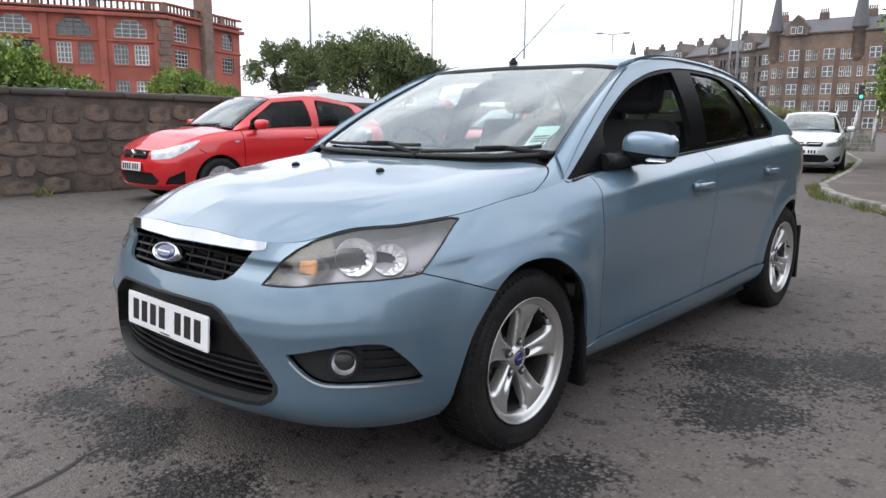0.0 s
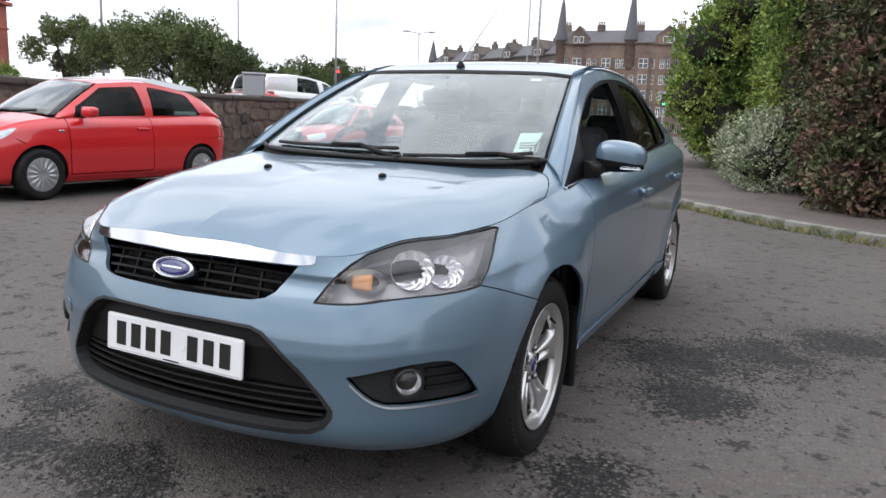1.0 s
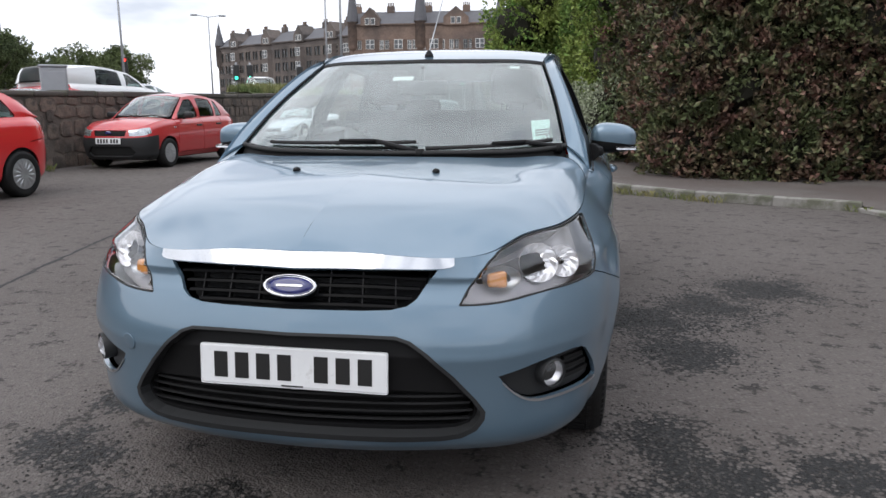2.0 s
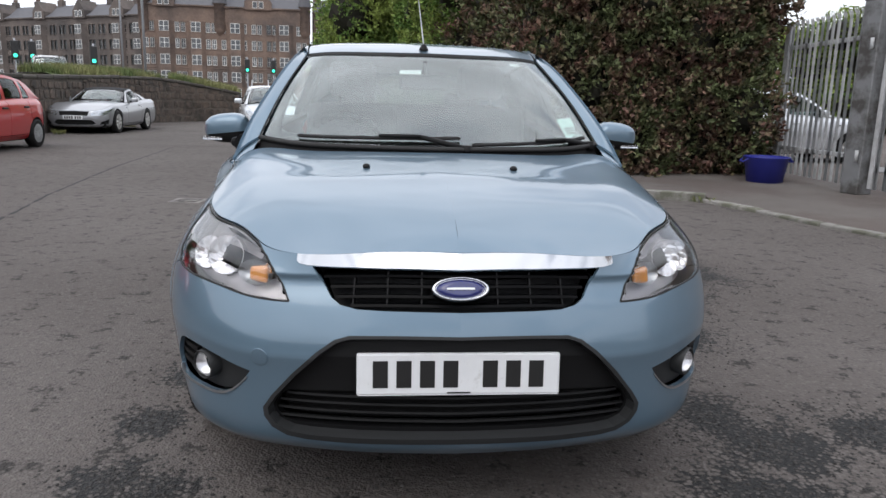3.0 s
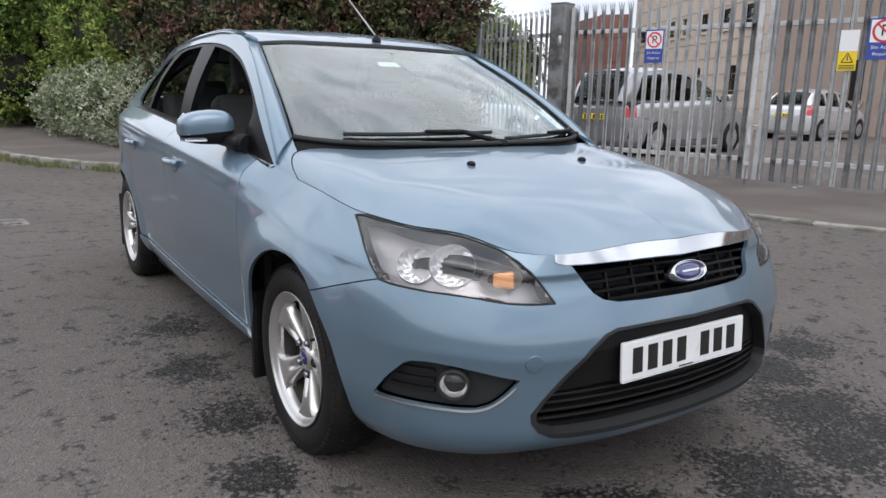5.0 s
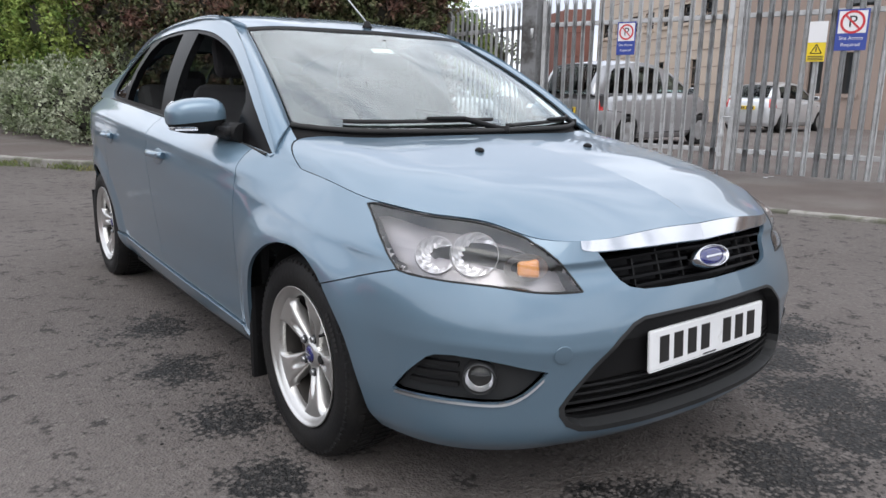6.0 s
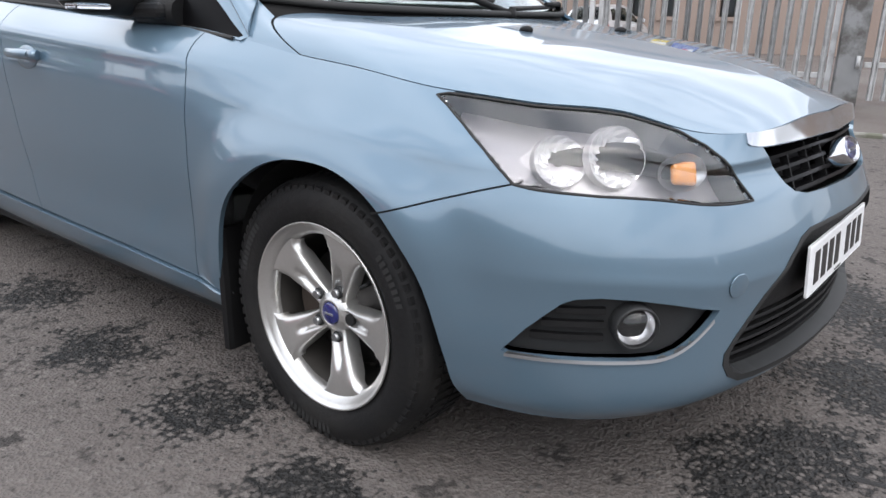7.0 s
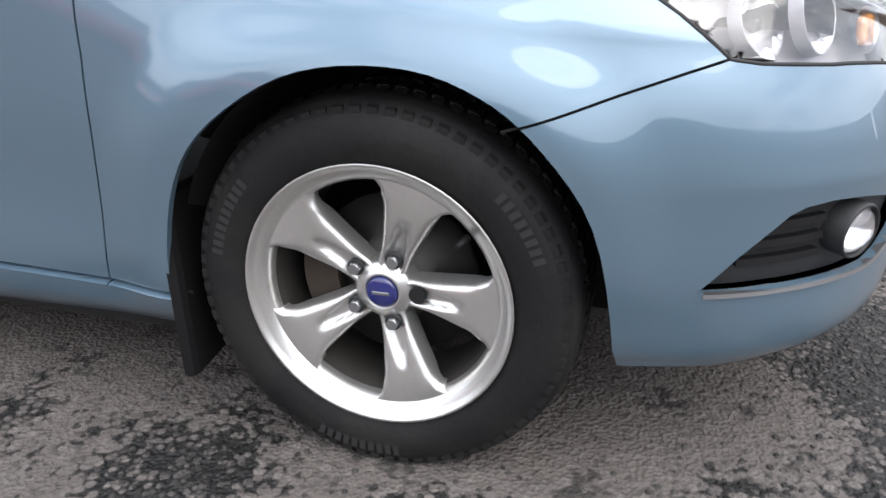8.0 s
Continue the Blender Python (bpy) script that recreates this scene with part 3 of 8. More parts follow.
shrub("green_tree_hedge", cs, rs, 290000, 0.09, M_GRLEAF, 3, "tall bright green feathery shrubs over the footway", "hedge", 0.6, stems=14)
cs = [(1.0, 12.8, 0.6), (0.9, 13.8, 0.75), (0.75, 14.9, 0.8), (1.3, 13.2, 1.1), (0.5, 16.2, 0.8), (0.4, 17.5, 0.75)]
shrub("silver_shrub", cs, [0.62, 0.72, 0.8, 0.6, 0.75, 0.7], 30000, 0.06, M_SLVLEAF, 4, "low silver-grey leaved shrub spilling over the footway", "shrub", 0.6)

# blue tub by the fence
M_BLUE = mat("blue_plastic", (0.02, 0.025, 0.22), 0.4, vary=0.1, scale=6)
tub = thing("tub", pose(5.45, 8.45, 0.09), "dark blue plastic tub standing by the hedge", "tub")
bm = bmesh.new()
lathe(bm, [(0.0, 0.001), (0.0, 0.25), (0.34, 0.30), (0.36, 0.325), (0.375, 0.325), (0.375, 0.295), (0.03, 0.24), (0.03, 0.001)], 28, "Z")
part("body", bm, M_BLUE, tub)
for sx in (-1, 1):
    bm = bmesh.new()
    tube(bm, (sx * 0.32, -0.08, 0.34), (sx * 0.38, -0.06, 0.30), 0.012)
    tube(bm, (sx * 0.38, -0.06, 0.30), (sx * 0.38, 0.06, 0.30), 0.012)
    tube(bm, (sx * 0.38, 0.06, 0.30), (sx * 0.32, 0.08, 0.34), 0.012)
    part("handle", bm, M_BLUE, tub)

# ---------------------------------------------------------------- palisade fence and gates
def pale_mesh(h):
    """One W-section pale with a three-pointed, splayed top."""
    bm_ = bmesh.new()
    prof = [(-0.034, 0.0), (-0.022, 0.014), (-0.008, 0.004), (0.008, 0.004), (0.022, 0.014), (0.034, 0.0)]
    for (u0, v0), (u1, v1) in zip(prof, prof[1:]):
        q = [bm_.verts.new(p) for p in ((u0, -v0, 0.08), (u1, -v1, 0.08), (u1, -v1, h - 0.13), (u0, -v0, h - 0.13))]
        bm_.faces.new(q)
    for u, lean in ((-0.024, -0.018), (0.0, 0.0), (0.024, 0.018)):
        q = [bm_.verts.new(p) for p in ((u - 0.011, -0.006, h - 0.13), (u + 0.011, -0.006, h - 0.13), (u + 0.008 + lean * 0.5, -0.012, h - 0.05), (u + lean, -0.05, h), (u - 0.008 + lean * 0.5, -0.012, h - 0.05))]
        bm_.faces.new(q)
    bmesh.ops.solidify(bm_, geom=bm_.faces[:], thickness=0.003)
    me_ = bpy.data.meshes.new("pale")
    bm_.to_mesh(me_)
    bm_.free()
    me_.materials.append(M_GALV)
    return me_


PALE = pale_mesh(2.42)


def palisade(name, a, b, label, gate, base=0.1):
    a, b = Vector((*a, base)), Vector((*b, base))
    L = (b - a).length
    ang = math.degrees(math.atan2(b.y - a.y, b.x - a.x))
    ob = thing(name, pose(*a, 0, 0, ang), label, "gate" if gate else "fence", "palisade fence")
    for z in ((0.32, 2.0) if gate else (0.45, 2.0)):
        part("rail", boxed(0, L, 0.0, 0.05, z - 0.03, z + 0.03, bevel=0.004), M_GALV, ob)
    if gate:
        for u in (0.03, L - 0.03):
            part("stile", boxed(u - 0.03, u + 0.03, -0.005, 0.055, 0.06, 2.35, bevel=0.004), M_GALV, ob)
    k = int((L - 0.08) / 0.138)
    for i in range(k):
        shared("pale", PALE, ob, pose((i + 0.75) * L / (k + 0.5), 0, -0.02))
    return ob


P1, P2, P3, PL = (6.05, 7.25), (6.85, 4.40), (7.64, 1.58), (6.25, 9.6)
P4 = (8.9, -3.0)
gdir = (Vector(P2) - Vector(P1)).normalized()


def off(p, d):
    return (p[0] + gdir.x * d, p[1] + gdir.y * d)


palisade("palisade_gate", off(P1, 0.16), off(P2, -0.03), "closed galvanised steel palisade gate leaf", True)
palisade("palisade_gate", off(P2, 0.03), off(P3, -0.16), "closed galvanised steel palisade gate leaf", True)
palisade("palisade_fence", PL, (P1[0] + 0.05, P1[1] + 0.15), "galvanised palisade fence panel beside the hedge", False)
palisade("palisade_fence", off(P3, 0.16), P4, "galvanised palisade fence panel beyond the gate", False)
palisade("palisade_fence", P4, (9.5, -9.0), "galvanised palisade fence panel further along the yard", False)
for p, w, hgt, nm in ((P1, 0.13, 2.45, "dull grey steel gate post"), (P3, 0.13, 2.45, "dull grey steel gate post with yellow tape"), (PL, 0.05, 2.4, "thin galvanised fence post"), (P4, 0.05, 2.4, "thin galvanised fence post")):
    ob = thing("gate_post" if w > 0.1 else "fence_post", pose(p[0], p[1], 0.08, 0, 0, math.degrees(math.atan2(gdir.y, gdir.x))), nm, "post", "fence posts")
    part("shaft", boxed(-w, w, -w, w, 0, hgt - 0.02, bevel=0.01), M_GALVD if w > 0.1 else M_GALV, ob)
    part("cap", boxed(-w - 0.006, w + 0.006, -w - 0.006, w + 0.006, hgt - 0.02, hgt, bevel=0.006), M_GALVD, ob)
    if w > 0.1:
        for z in (0.5, 1.9):
            bm = bmesh.new()
            tube(bm, (w * 0.6, -w - 0.03, z - 0.07), (w * 0.6, -w - 0.03, z + 0.07), 0.022, n=10)
            part("hinge", bm, M_GALV, ob)
# drop bolt where the leaves meet
bolt = thing("drop_bolt", pose(P2[0] - 0.06, P2[1], 0.1, 0, 0, math.degrees(math.atan2(gdir.y, gdir.x))), "steel drop bolt at the meeting of the gate leaves", "bolt")
bm = bmesh.new()
tube(bm, (0, -0.05, 0.0), (0, -0.05, 0.75), 0.012)
tube(bm, (0, -0.05, 0.75), (0.1, -0.05, 0.75), 0.012)
part("rod", bm, M_GALV, bolt)
for z in (0.25, 0.5):
    part("keeper", boxed(-0.03, 0.03, -0.07, -0.02, z, z + 0.04), M_GALV, bolt)

M_SIGNW = mat("sign_white", (0.75, 0.75, 0.76), 0.4, vary=0.05)
M_SIGNB = mat("sign_blue", (0.03, 0.06, 0.30), 0.4, vary=0.05)
M_SIGNR = mat("sign_red", (0.55, 0.03, 0.04), 0.4)
M_SIGNK = mat("sign_black", (0.02, 0.02, 0.02), 0.4)
M_SIGNY = mat("sign_yellow", (0.75, 0.55, 0.02), 0.4, vary=0.05)


def letters(text, size, material, parent, m, name="lettering"):
    cu = bpy.data.curves.new(name, "FONT")
    cu.body, cu.size, cu.align_x, cu.align_y, cu.extrude = text, size, "CENTER", "CENTER", 0.0008
    tmp = bpy.data.objects.new(name, cu)
    me_ = bpy.data.meshes.new_from_object(tmp)
    me_.name = name
    me_.materials.clear()
    me_.materials.append(material)
    bpy.data.objects.remove(tmp)
    ob = new(name, me_)
    ob.parent = parent
    ob.matrix_basis = m
    return ob


def ring_mesh(r0, r1, n=36, y0=0.0, y1=-0.002):
    bm_ = bmesh.new()
    a = [[bm_.verts.new((r * math.cos(2 * math.pi * i / n), y, r * math.sin(2 * math.pi * i / n))) for i in range(n)] for r, y in ((r0, y0), (r0, y1), (r1, y1), (r1, y0))]
    for p, q in zip(a, a[1:]):
        for i in range(n):
            bm_.faces.new((p[i], p[(i + 1) % n], q[(i + 1) % n], q[i]))
    return bm_


def parking_sign(at, z, w, h):
    """Local x runs along the gate, y points into the yard."""
    ang = math.degrees(math.atan2(gdir.y, gdir.x))
    ob = thing("parking_sign", pose(at[0], at[1], z, 0, 0, ang) @ pose(0, -0.03, 0), "blue and white no-parking sign fixed to the gate", "sign", "signs on the gate")
    part("board", boxed(-w / 2, w / 2, 0, 0.003, -h / 2, h / 2), M_SIGNB, ob)
    part("white_panel", boxed(-w * 0.44, w * 0.44, -0.002, 0.0, -h * 0.08, h * 0.46), M_SIGNW, ob)
    r = part("red_ring", ring_mesh(w * 0.31, w * 0.39), M_SIGNR, ob)
    r.location = (0, -0.0022, h * 0.19)
    bm_ = boxed(-w * 0.33, w * 0.33, -0.0052, -0.0024, -w * 0.03, w * 0.03)
    r = part("red_slash", bm_, M_SIGNR, ob)
    r.matrix_basis = pose(0, 0, h * 0.19, 0, 45, 0)
    letters("P", w * 0.55, M_SIGNK, ob, pose(0, -0.0035, h * 0.19, 90, 0, 0))
    letters("Site Access", w * 0.165, M_SIGNW, ob, pose(0, -0.0015, -h * 0.2, 90, 0, 0))
    letters("Required", w * 0.165, M_SIGNW, ob, pose(0, -0.0015, -h * 0.36, 90, 0, 0))
    return ob


parking_sign(off(P1, 1.515), 1.87, 0.27, 0.44)
parking_sign(off(P1, 4.28), 1.88, 0.33, 0.46)
ang_g = math.degrees(math.atan2(gdir.y, gdir.x))
ys = thing("warning_sign", pose(*off(P1, 3.93), 1.75, 0, 0, ang_g) @ pose(0, -0.03, 0), "yellow and white warning sign fixed to the gate", "sign", "signs on the gate")
part("white_board", boxed(-0.10, 0.10, 0, 0.003, 0.0, 0.24), M_SIGNW, ys)
part("yellow_board", boxed(-0.10, 0.10, 0, 0.003, -0.22, -0.002), M_SIGNY, ys)
bm = bmesh.new()
for a in range(3):
    q0, q1 = math.radians(90 + 120 * a), math.radians(210 + 120 * a)
    tube(bm, (0.07 * math.cos(q0), -0.001, -0.09 + 0.07 * math.sin(q0)), (0.07 * math.cos(q1), -0.001, -0.09 + 0.07 * math.sin(q1)), 0.005, n=4)
part("triangle", bm, M_SIGNK, ys)
part("exclamation", boxed(-0.006, 0.006, -0.002, 0.0, -0.11, -0.05), M_SIGNK, ys)
for i in range(3):
    part("text_bar", boxed(-0.085, 0.085, -0.0015, 0.0, -0.165 - i * 0.02, -0.155 - i * 0.02), M_SIGNK, ys)

# ---------------------------------------------------------------- buildings
def facade(parent, a, b, height, wins, wall_mat, deep=0.22, name="wall", frame_mat=None, bars=1, thick=0.35):
    """A wall from a to b with openings through it. wins: (centre along, sill, width, height, arched). Outside is to the right of a to b."""
    frame_mat = frame_mat or M_WHITE
    a, b = Vector((*a, 0)), Vector((*b, 0))
    L = (b - a).length
    turn = math.atan2(b.y - a.y, b.x - a.x)
    base = Matrix.Translation(a) @ Matrix.Rotation(turn, 4, "Z")
    xs = sorted({0.0, L, *(round(c - w / 2, 3) for c, _, w, _, _ in wins), *(round(c + w / 2, 3) for c, _, w, _, _ in wins)})
    zs = sorted({0.0, height, *(round(s, 3) for _, s, _, _, _ in wins), *(round(s + h, 3) for _, s, _, h, _ in wins)})
    bm_ = bmesh.new()
    vert = {}

    def v(x, y, z):
        k = (round(x, 3), round(y, 3), round(z, 3))
        if k not in vert:
            vert[k] = bm_.verts.new((x, y, z))
        return vert[k]

    for x0, x1 in zip(xs, xs[1:]):
        for z0, z1 in zip(zs, zs[1:]):
            cx, cz = (x0 + x1) / 2, (z0 + z1) / 2
            if not any(abs(cx - c) < w / 2 and s < cz < s + h for c, s, w, h, _ in wins):
                bm_.faces.new((v(x0, 0, z0), v(x1, 0, z0), v(x1, 0, z1), v(x0, 0, z1)))
    for c, s, w, h, _ in wins:
        x0, x1, z0, z1 = c - w / 2, c + w / 2, s, s + h
        for p, q in (((x0, z0), (x1, z0)), ((x1, z0), (x1, z1)), ((x1, z1), (x0, z1)), ((x0, z1), (x0, z0))):
            bm_.faces.new([v(*t) for t in ((p[0], 0, p[1]), (q[0], 0, q[1]), (q[0], deep, q[1]), (p[0], deep, p[1]))])
    wall = part(name, bm_, wall_mat, parent)
    wall.matrix_basis = base
    cache = {}
    for c, s, w, h, arched in wins:
        key = (w, h, arched)
        if key not in cache:
            f_ = 0.12
            fb = bmesh.new()
            us = [-w / 2, -w / 2 + f_]
            for i in range(bars):
                u = -w / 2 + (i + 1) * w / (bars + 1)
                us += [u - 0.045, u + 0.045]
            us += [w / 2 - f_, w / 2]
            hs_ = [0, f_]
            for q in ((0.25, 0.5, 0.75) if bars > 2 else (0.5,)):
                hs_ += [h * q - 0.04, h * q + 0.04]
            hs_ += [h - f_, h]
            grid = [[fb.verts.new((u, deep - 0.10, z)) for z in hs_] for u in us]
            for i in range(len(us) - 1):
                for j in range(len(hs_) - 1):
                    if not (i % 2 and j % 2):
                        fb.faces.new((grid[i][j], grid[i + 1][j], grid[i + 1][j + 1], grid[i][j + 1]))
            bmesh.ops.solidify(fb, geom=fb.faces[:], thickness=-0.08)
            if arched:
                for sx in (-1, 1):
                    tri = [fb.verts.new(p) for p in ((sx * w / 2, 0.03, h), (sx * w / 2, 0.03, h - w * 0.32), (sx * w * 0.36, 0.03, h - w * 0.12), (sx * w * 0.2, 0.03, h))]
                    fb.faces.new(tri if sx < 0 else tri[::-1]).material_index = 1
            fm = bpy.data.meshes.new("window")
            fb.to_mesh(fm)
            fb.free()
            fm.materials.append(frame_mat)
            fm.materials.append(wall_mat)
            pb = boxed(-w / 2 + 0.02, w / 2 - 0.02, deep - 0.012, deep - 0.002, 0.02, h - 0.02)
            pm = bpy.data.meshes.new("pane")
            pb.to_mesh(pm)
            pb.free()
            pm.materials.append(M_WINDOW)
            sb = boxed(-w / 2 - 0.1, w / 2 + 0.1, -0.08, deep, -0.14, 0.0)
            sm = bpy.data.meshes.new("sill")
            sb.to_mesh(sm)
            sb.free()
            sm.materials.append(wall_mat)
            cache[key] = (fm, pm, sm)
        fm, pm, sm = cache[key]
        win = shared("window", fm, wall, Matrix.Translation((c, 0, s)))
        shared("pane", pm, win, Matrix())
        shared("sill", sm, win, Matrix())
    return wall, base, L


def cornice(parent, base, L, z, out, h, material, name="cornice"):
    ob = part(name, boxed(-out, L + out, -out, 0.3, z, z + h, bevel=min(0.05, h * 0.3)), material, parent)
    ob.matrix_basis = base
    return ob


# red sandstone works behind the wall
red = thing("red_building", None, "four-storey red stone works with white arched windows and balustrade", "building")
RC = Vector((-69.0, 36.0))
RL = RC + Vector((-0.45, -0.893)) * 46
RR = RC + Vector((-0.42, 0.907)) * 13.5
wins = []
for i in range(9):
    c = 46 - 3.2 - i * 5.05
    for s in (-0.3, 2.95, 6.5):
        wins += [(c - 0.95, s, 1.35, 2.0, False), (c + 0.95, s, 1.35, 2.0, False)]
    wins.append((c, 9.1, 3.0, 1.75, True))
w1, base1, L1 = facade(red, RL, RC, 11.7, wins, M_BRICK, bars=3)
wins = []
for i in range(3):
    c = 2.6 + i * 4.2
    for s in (-0.3, 2.95, 6.5, 9.1):
        wins += [(c, s, 1.5 if i == 1 else 2.2, 1.8, s > 9)]
w2, base2, L2 = facade(red, RC, RR, 11.7, wins, M_BRICK, bars=3)
for base, L in ((base1, L1), (base2, L2)):
    cornice(red, base, L, 11.1, 0.45, 0.35, M_BRICK)
    cornice(red, base, L, 8.68, 0.15, 0.22, M_BRICK, "string_course")
    cornice(red, base, L, 11.65, 0.30, 0.22, M_BRICK, "parapet_base")
    cornice(red, base, L, 12.55, 0.25, 0.2, M_BRICK, "parapet_rail")
    bm = bmesh.new()
    for i in range(int(L / 0.55)):
        if i % 9 == 0:
            box(bm, i * 0.55 - 0.35, i * 0.55 + 0.35, -0.2, 0.25, 11.87, 12.65)
        else:
            tube(bm, (i * 0.55, 0.0, 11.87), (i * 0.55, 0.0, 12.56), 0.12, n=6)
    ob = part("balustrade", bm, M_SAND, red)
    ob.matrix_basis = base
for i in range(9):
    c = 46 - 0.7 - i * 5.05
    ob = part("pilaster", boxed(c - 0.35, c + 0.35, -0.22, 0.0, 0, 11.1, bevel=0.03), M_BRICK, red)
    ob.matrix_basis = base1
bm = bmesh.new()
prism(bm, [RL[:], RC[:], RR[:], (RR.x - 16, RR.y - 6), (RL.x - 18, RL.y + 8)], 11.4, 11.7)
part("roof", bm, M_SLATE, red)
bm = bmesh.new()
for p0, p1 in ((RR, Vector((RR.x - 16, RR.y - 6))), (Vector((RR.x - 16, RR.y - 6)), Vector((RL.x - 18, RL.y + 8))), (Vector((RL.x - 18, RL.y + 8)), RL)):
    bm.faces.new([bm.verts.new(t) for t in ((p0.x, p0.y, 0), (p1.x, p1.y, 0), (p1.x, p1.y, 11.6), (p0.x, p0.y, 11.6))])
part("rear_wall", bm, M_BRICK, red)
e2 = (RR - RC).normalized()
c2 = RC + e2 * 6.6
bm2 = boxed(-0.8, 0.8, -0.7, 0.7, 0, 15.5, bevel=0.1)
ob = part("stair_tower", bm2, M_SAND, red, "brown stone tower strip")
ob.matrix_basis = Matrix.Translation((c2.x, c2.y, 0)) @ Matrix.Rotation(math.atan2(e2.y, e2.x), 4, "Z")
for i in range(16):
    w = 0.75 if i % 2 else 0.5
    ob = part("quoin", boxed(-w, w, -0.14, 0.14, i * 0.69, i * 0.69 + 0.66, bevel=0.03), M_SAND, red)
    ob.matrix_basis = Matrix.Translation((RC.x, RC.y, 0)) @ Matrix.Rotation(math.atan2(e2.y, e2.x) - 0.55, 4, "Z") @ Matrix.Translation((0, -0.12, 0))


def tenement(a, b, wall_mat, label, cols, eaves=13.4, gables=(), turrets=(), bay=()):
    ob = thing("tenement", None, label, "building", "row of tenements")
    a, b = Vector(a), Vector(b)
    L = (b - a).length
    wins = []
    step = L / cols
    for i in range(cols):
        c = (i + 0.5) * step
        for s in np.arange(0.7, eaves - 2.4, 3.15):
            s = round(float(s), 3)
            wins += [(c - 0.55, s, 0.9, 1.9, False), (c + 0.55, s, 0.9, 1.9, False)]
    wall, base, L = facade(ob, a, b, eaves, wins, wall_mat, bars=1)
    cornice(ob, base, L, eaves - 0.25, 0.35, 0.35, wall_mat)
    cornice(ob, base, L, 6.3, 0.08, 0.2, wall_mat, "string_course")
    bm_ = bmesh.new()
    for x0, x1 in ((0, L),):
        pts = [(x0, -0.4, eaves), (x1, -0.4, eaves), (x1, 4.5, eaves + 3.0), (x0, 4.5, eaves + 3.0), (x1, 9.5, eaves), (x0, 9.5, eaves)]
        vs = [bm_.verts.new(p) for p in pts]
        bm_.faces.new((vs[0], vs[1], vs[2], vs[3]))
        bm_.faces.new((vs[3], vs[2], vs[4], vs[5]))
    r_ = part("roof", bm_, M_SLATE, ob)
    r_.matrix_basis = base
    bm_ = bmesh.new()
    for x in (0, L):
        bm_.faces.new([bm_.verts.new(p) for p in ((x, 0, 0), (x, 9.3, 0), (x, 9.3, eaves), (x, 4.5, eaves + 3.0), (x, 0, eaves))])
    bm_.faces.new([bm_.verts.new(p) for p in ((0, 9.3, 0), (L, 9.3, 0), (L, 9.3, eaves), (0, 9.3, eaves))])
    r_ = part("gable_wall", bm_, wall_mat, ob)
    r_.matrix_basis = base
    k = max(2, int(L / 7))
    for i in range(k + 1):
        x = min(L - 0.9, max(0.9, i * L / k))
        ch = part("chimney", boxed(x - 0.8, x + 0.8, 4.0, 5.0, eaves + 1.6, eaves + 4.1, bevel=0.06), wall_mat, ob)
        ch.matrix_basis = base
        for j in range(4):
            cp = bmesh.new()
            lathe(cp, [(0, 0.14), (0.5, 0.11), (0.6, 0.15), (0.7, 0.12), (0.7, 0.02)], 8, "Z")
            po = part("pot", cp, M_SAND, ch)
            po.location = (x - 0.55 + j * 0.37, 4.5, eaves + 4.1)
    for x, w in gables:
        gb = bmesh.new()
        f0 = [(x - w / 2, -0.5, eaves - 0.4), (x + w / 2, -0.5, eaves - 0.4), (x + w / 2, -0.5, eaves + 1.2), (x, -0.5, eaves + 3.4), (x - w / 2, -0.5, eaves + 1.2)]
        va = [gb.verts.new(p) for p in f0]
        vb = [gb.verts.new((p[0], 4.0, p[2])) for p in f0]
        gb.faces.new(va)
        for i in range(5):
            gb.faces.new((va[i], va[(i + 1) % 5], vb[(i + 1) % 5], vb[i]))
        g_ = part("dormer_gable", gb, wall_mat, ob)
        g_.matrix_basis = base
        for dx in (-0.6, 0.6):
            wn_ = part("window", boxed(x + dx - 0.45, x + dx + 0.45, -0.56, -0.5, eaves - 0.1, eaves + 1.2), M_WHITE, g_)
            part("pane", boxed(x + dx - 0.36, x + dx + 0.36, -0.575, -0.561, eaves, eaves + 1.1), M_WINDOW, wn_)
    for x, rad, top in turrets:
        tb = bmesh.new()
        lathe(tb, [(eaves - 6.2, 0.12), (eaves - 5.0, rad * 0.7), (eaves - 4.6, rad), (eaves + 0.3, rad), (eaves + 0.4, rad * 1.15), (eaves + 0.6, rad * 1.15)], 8, "Z")
        t_ = part("turret", tb, wall_mat, ob)
        t_.matrix_basis = base @ Matrix.Translation((x, 0.4, 0))
        tb = bmesh.new()
        lathe(tb, [(eaves + 0.55, rad * 1.2), (top - 1.4, rad * 0.35), (top, 0.06), (top + 0.7, 0.02)], 8, "Z")
        part("spire", tb, M_SLATE, t_)
    for x in bay:
        for s in np.arange(0.7, eaves - 2.4, 3.15):
            s = float(s)
            bb = bmesh.new()
            prism(bb, [(x - 1.7, 0.0), (x - 1.0, -0.9), (x + 1.0, -0.9), (x + 1.7, 0.0)], s - 1.1, s + 2.04)
            b_ = part("bay", bb, wall_mat, ob)
            b_.matrix_basis = base
            wn_ = part("window", boxed(x - 0.9, x + 0.9, -0.96, -0.90, s, s + 1.9), M_WHITE, b_)
            for dx in (-0.45, 0.45):
                for dz in (0.08, 1.0):
                    part("pane", boxed(x + dx - 0.38, x + dx + 0.38, -0.975, -0.961, s + dz, s + dz + 0.82), M_WINDOW, wn_)
    return ob


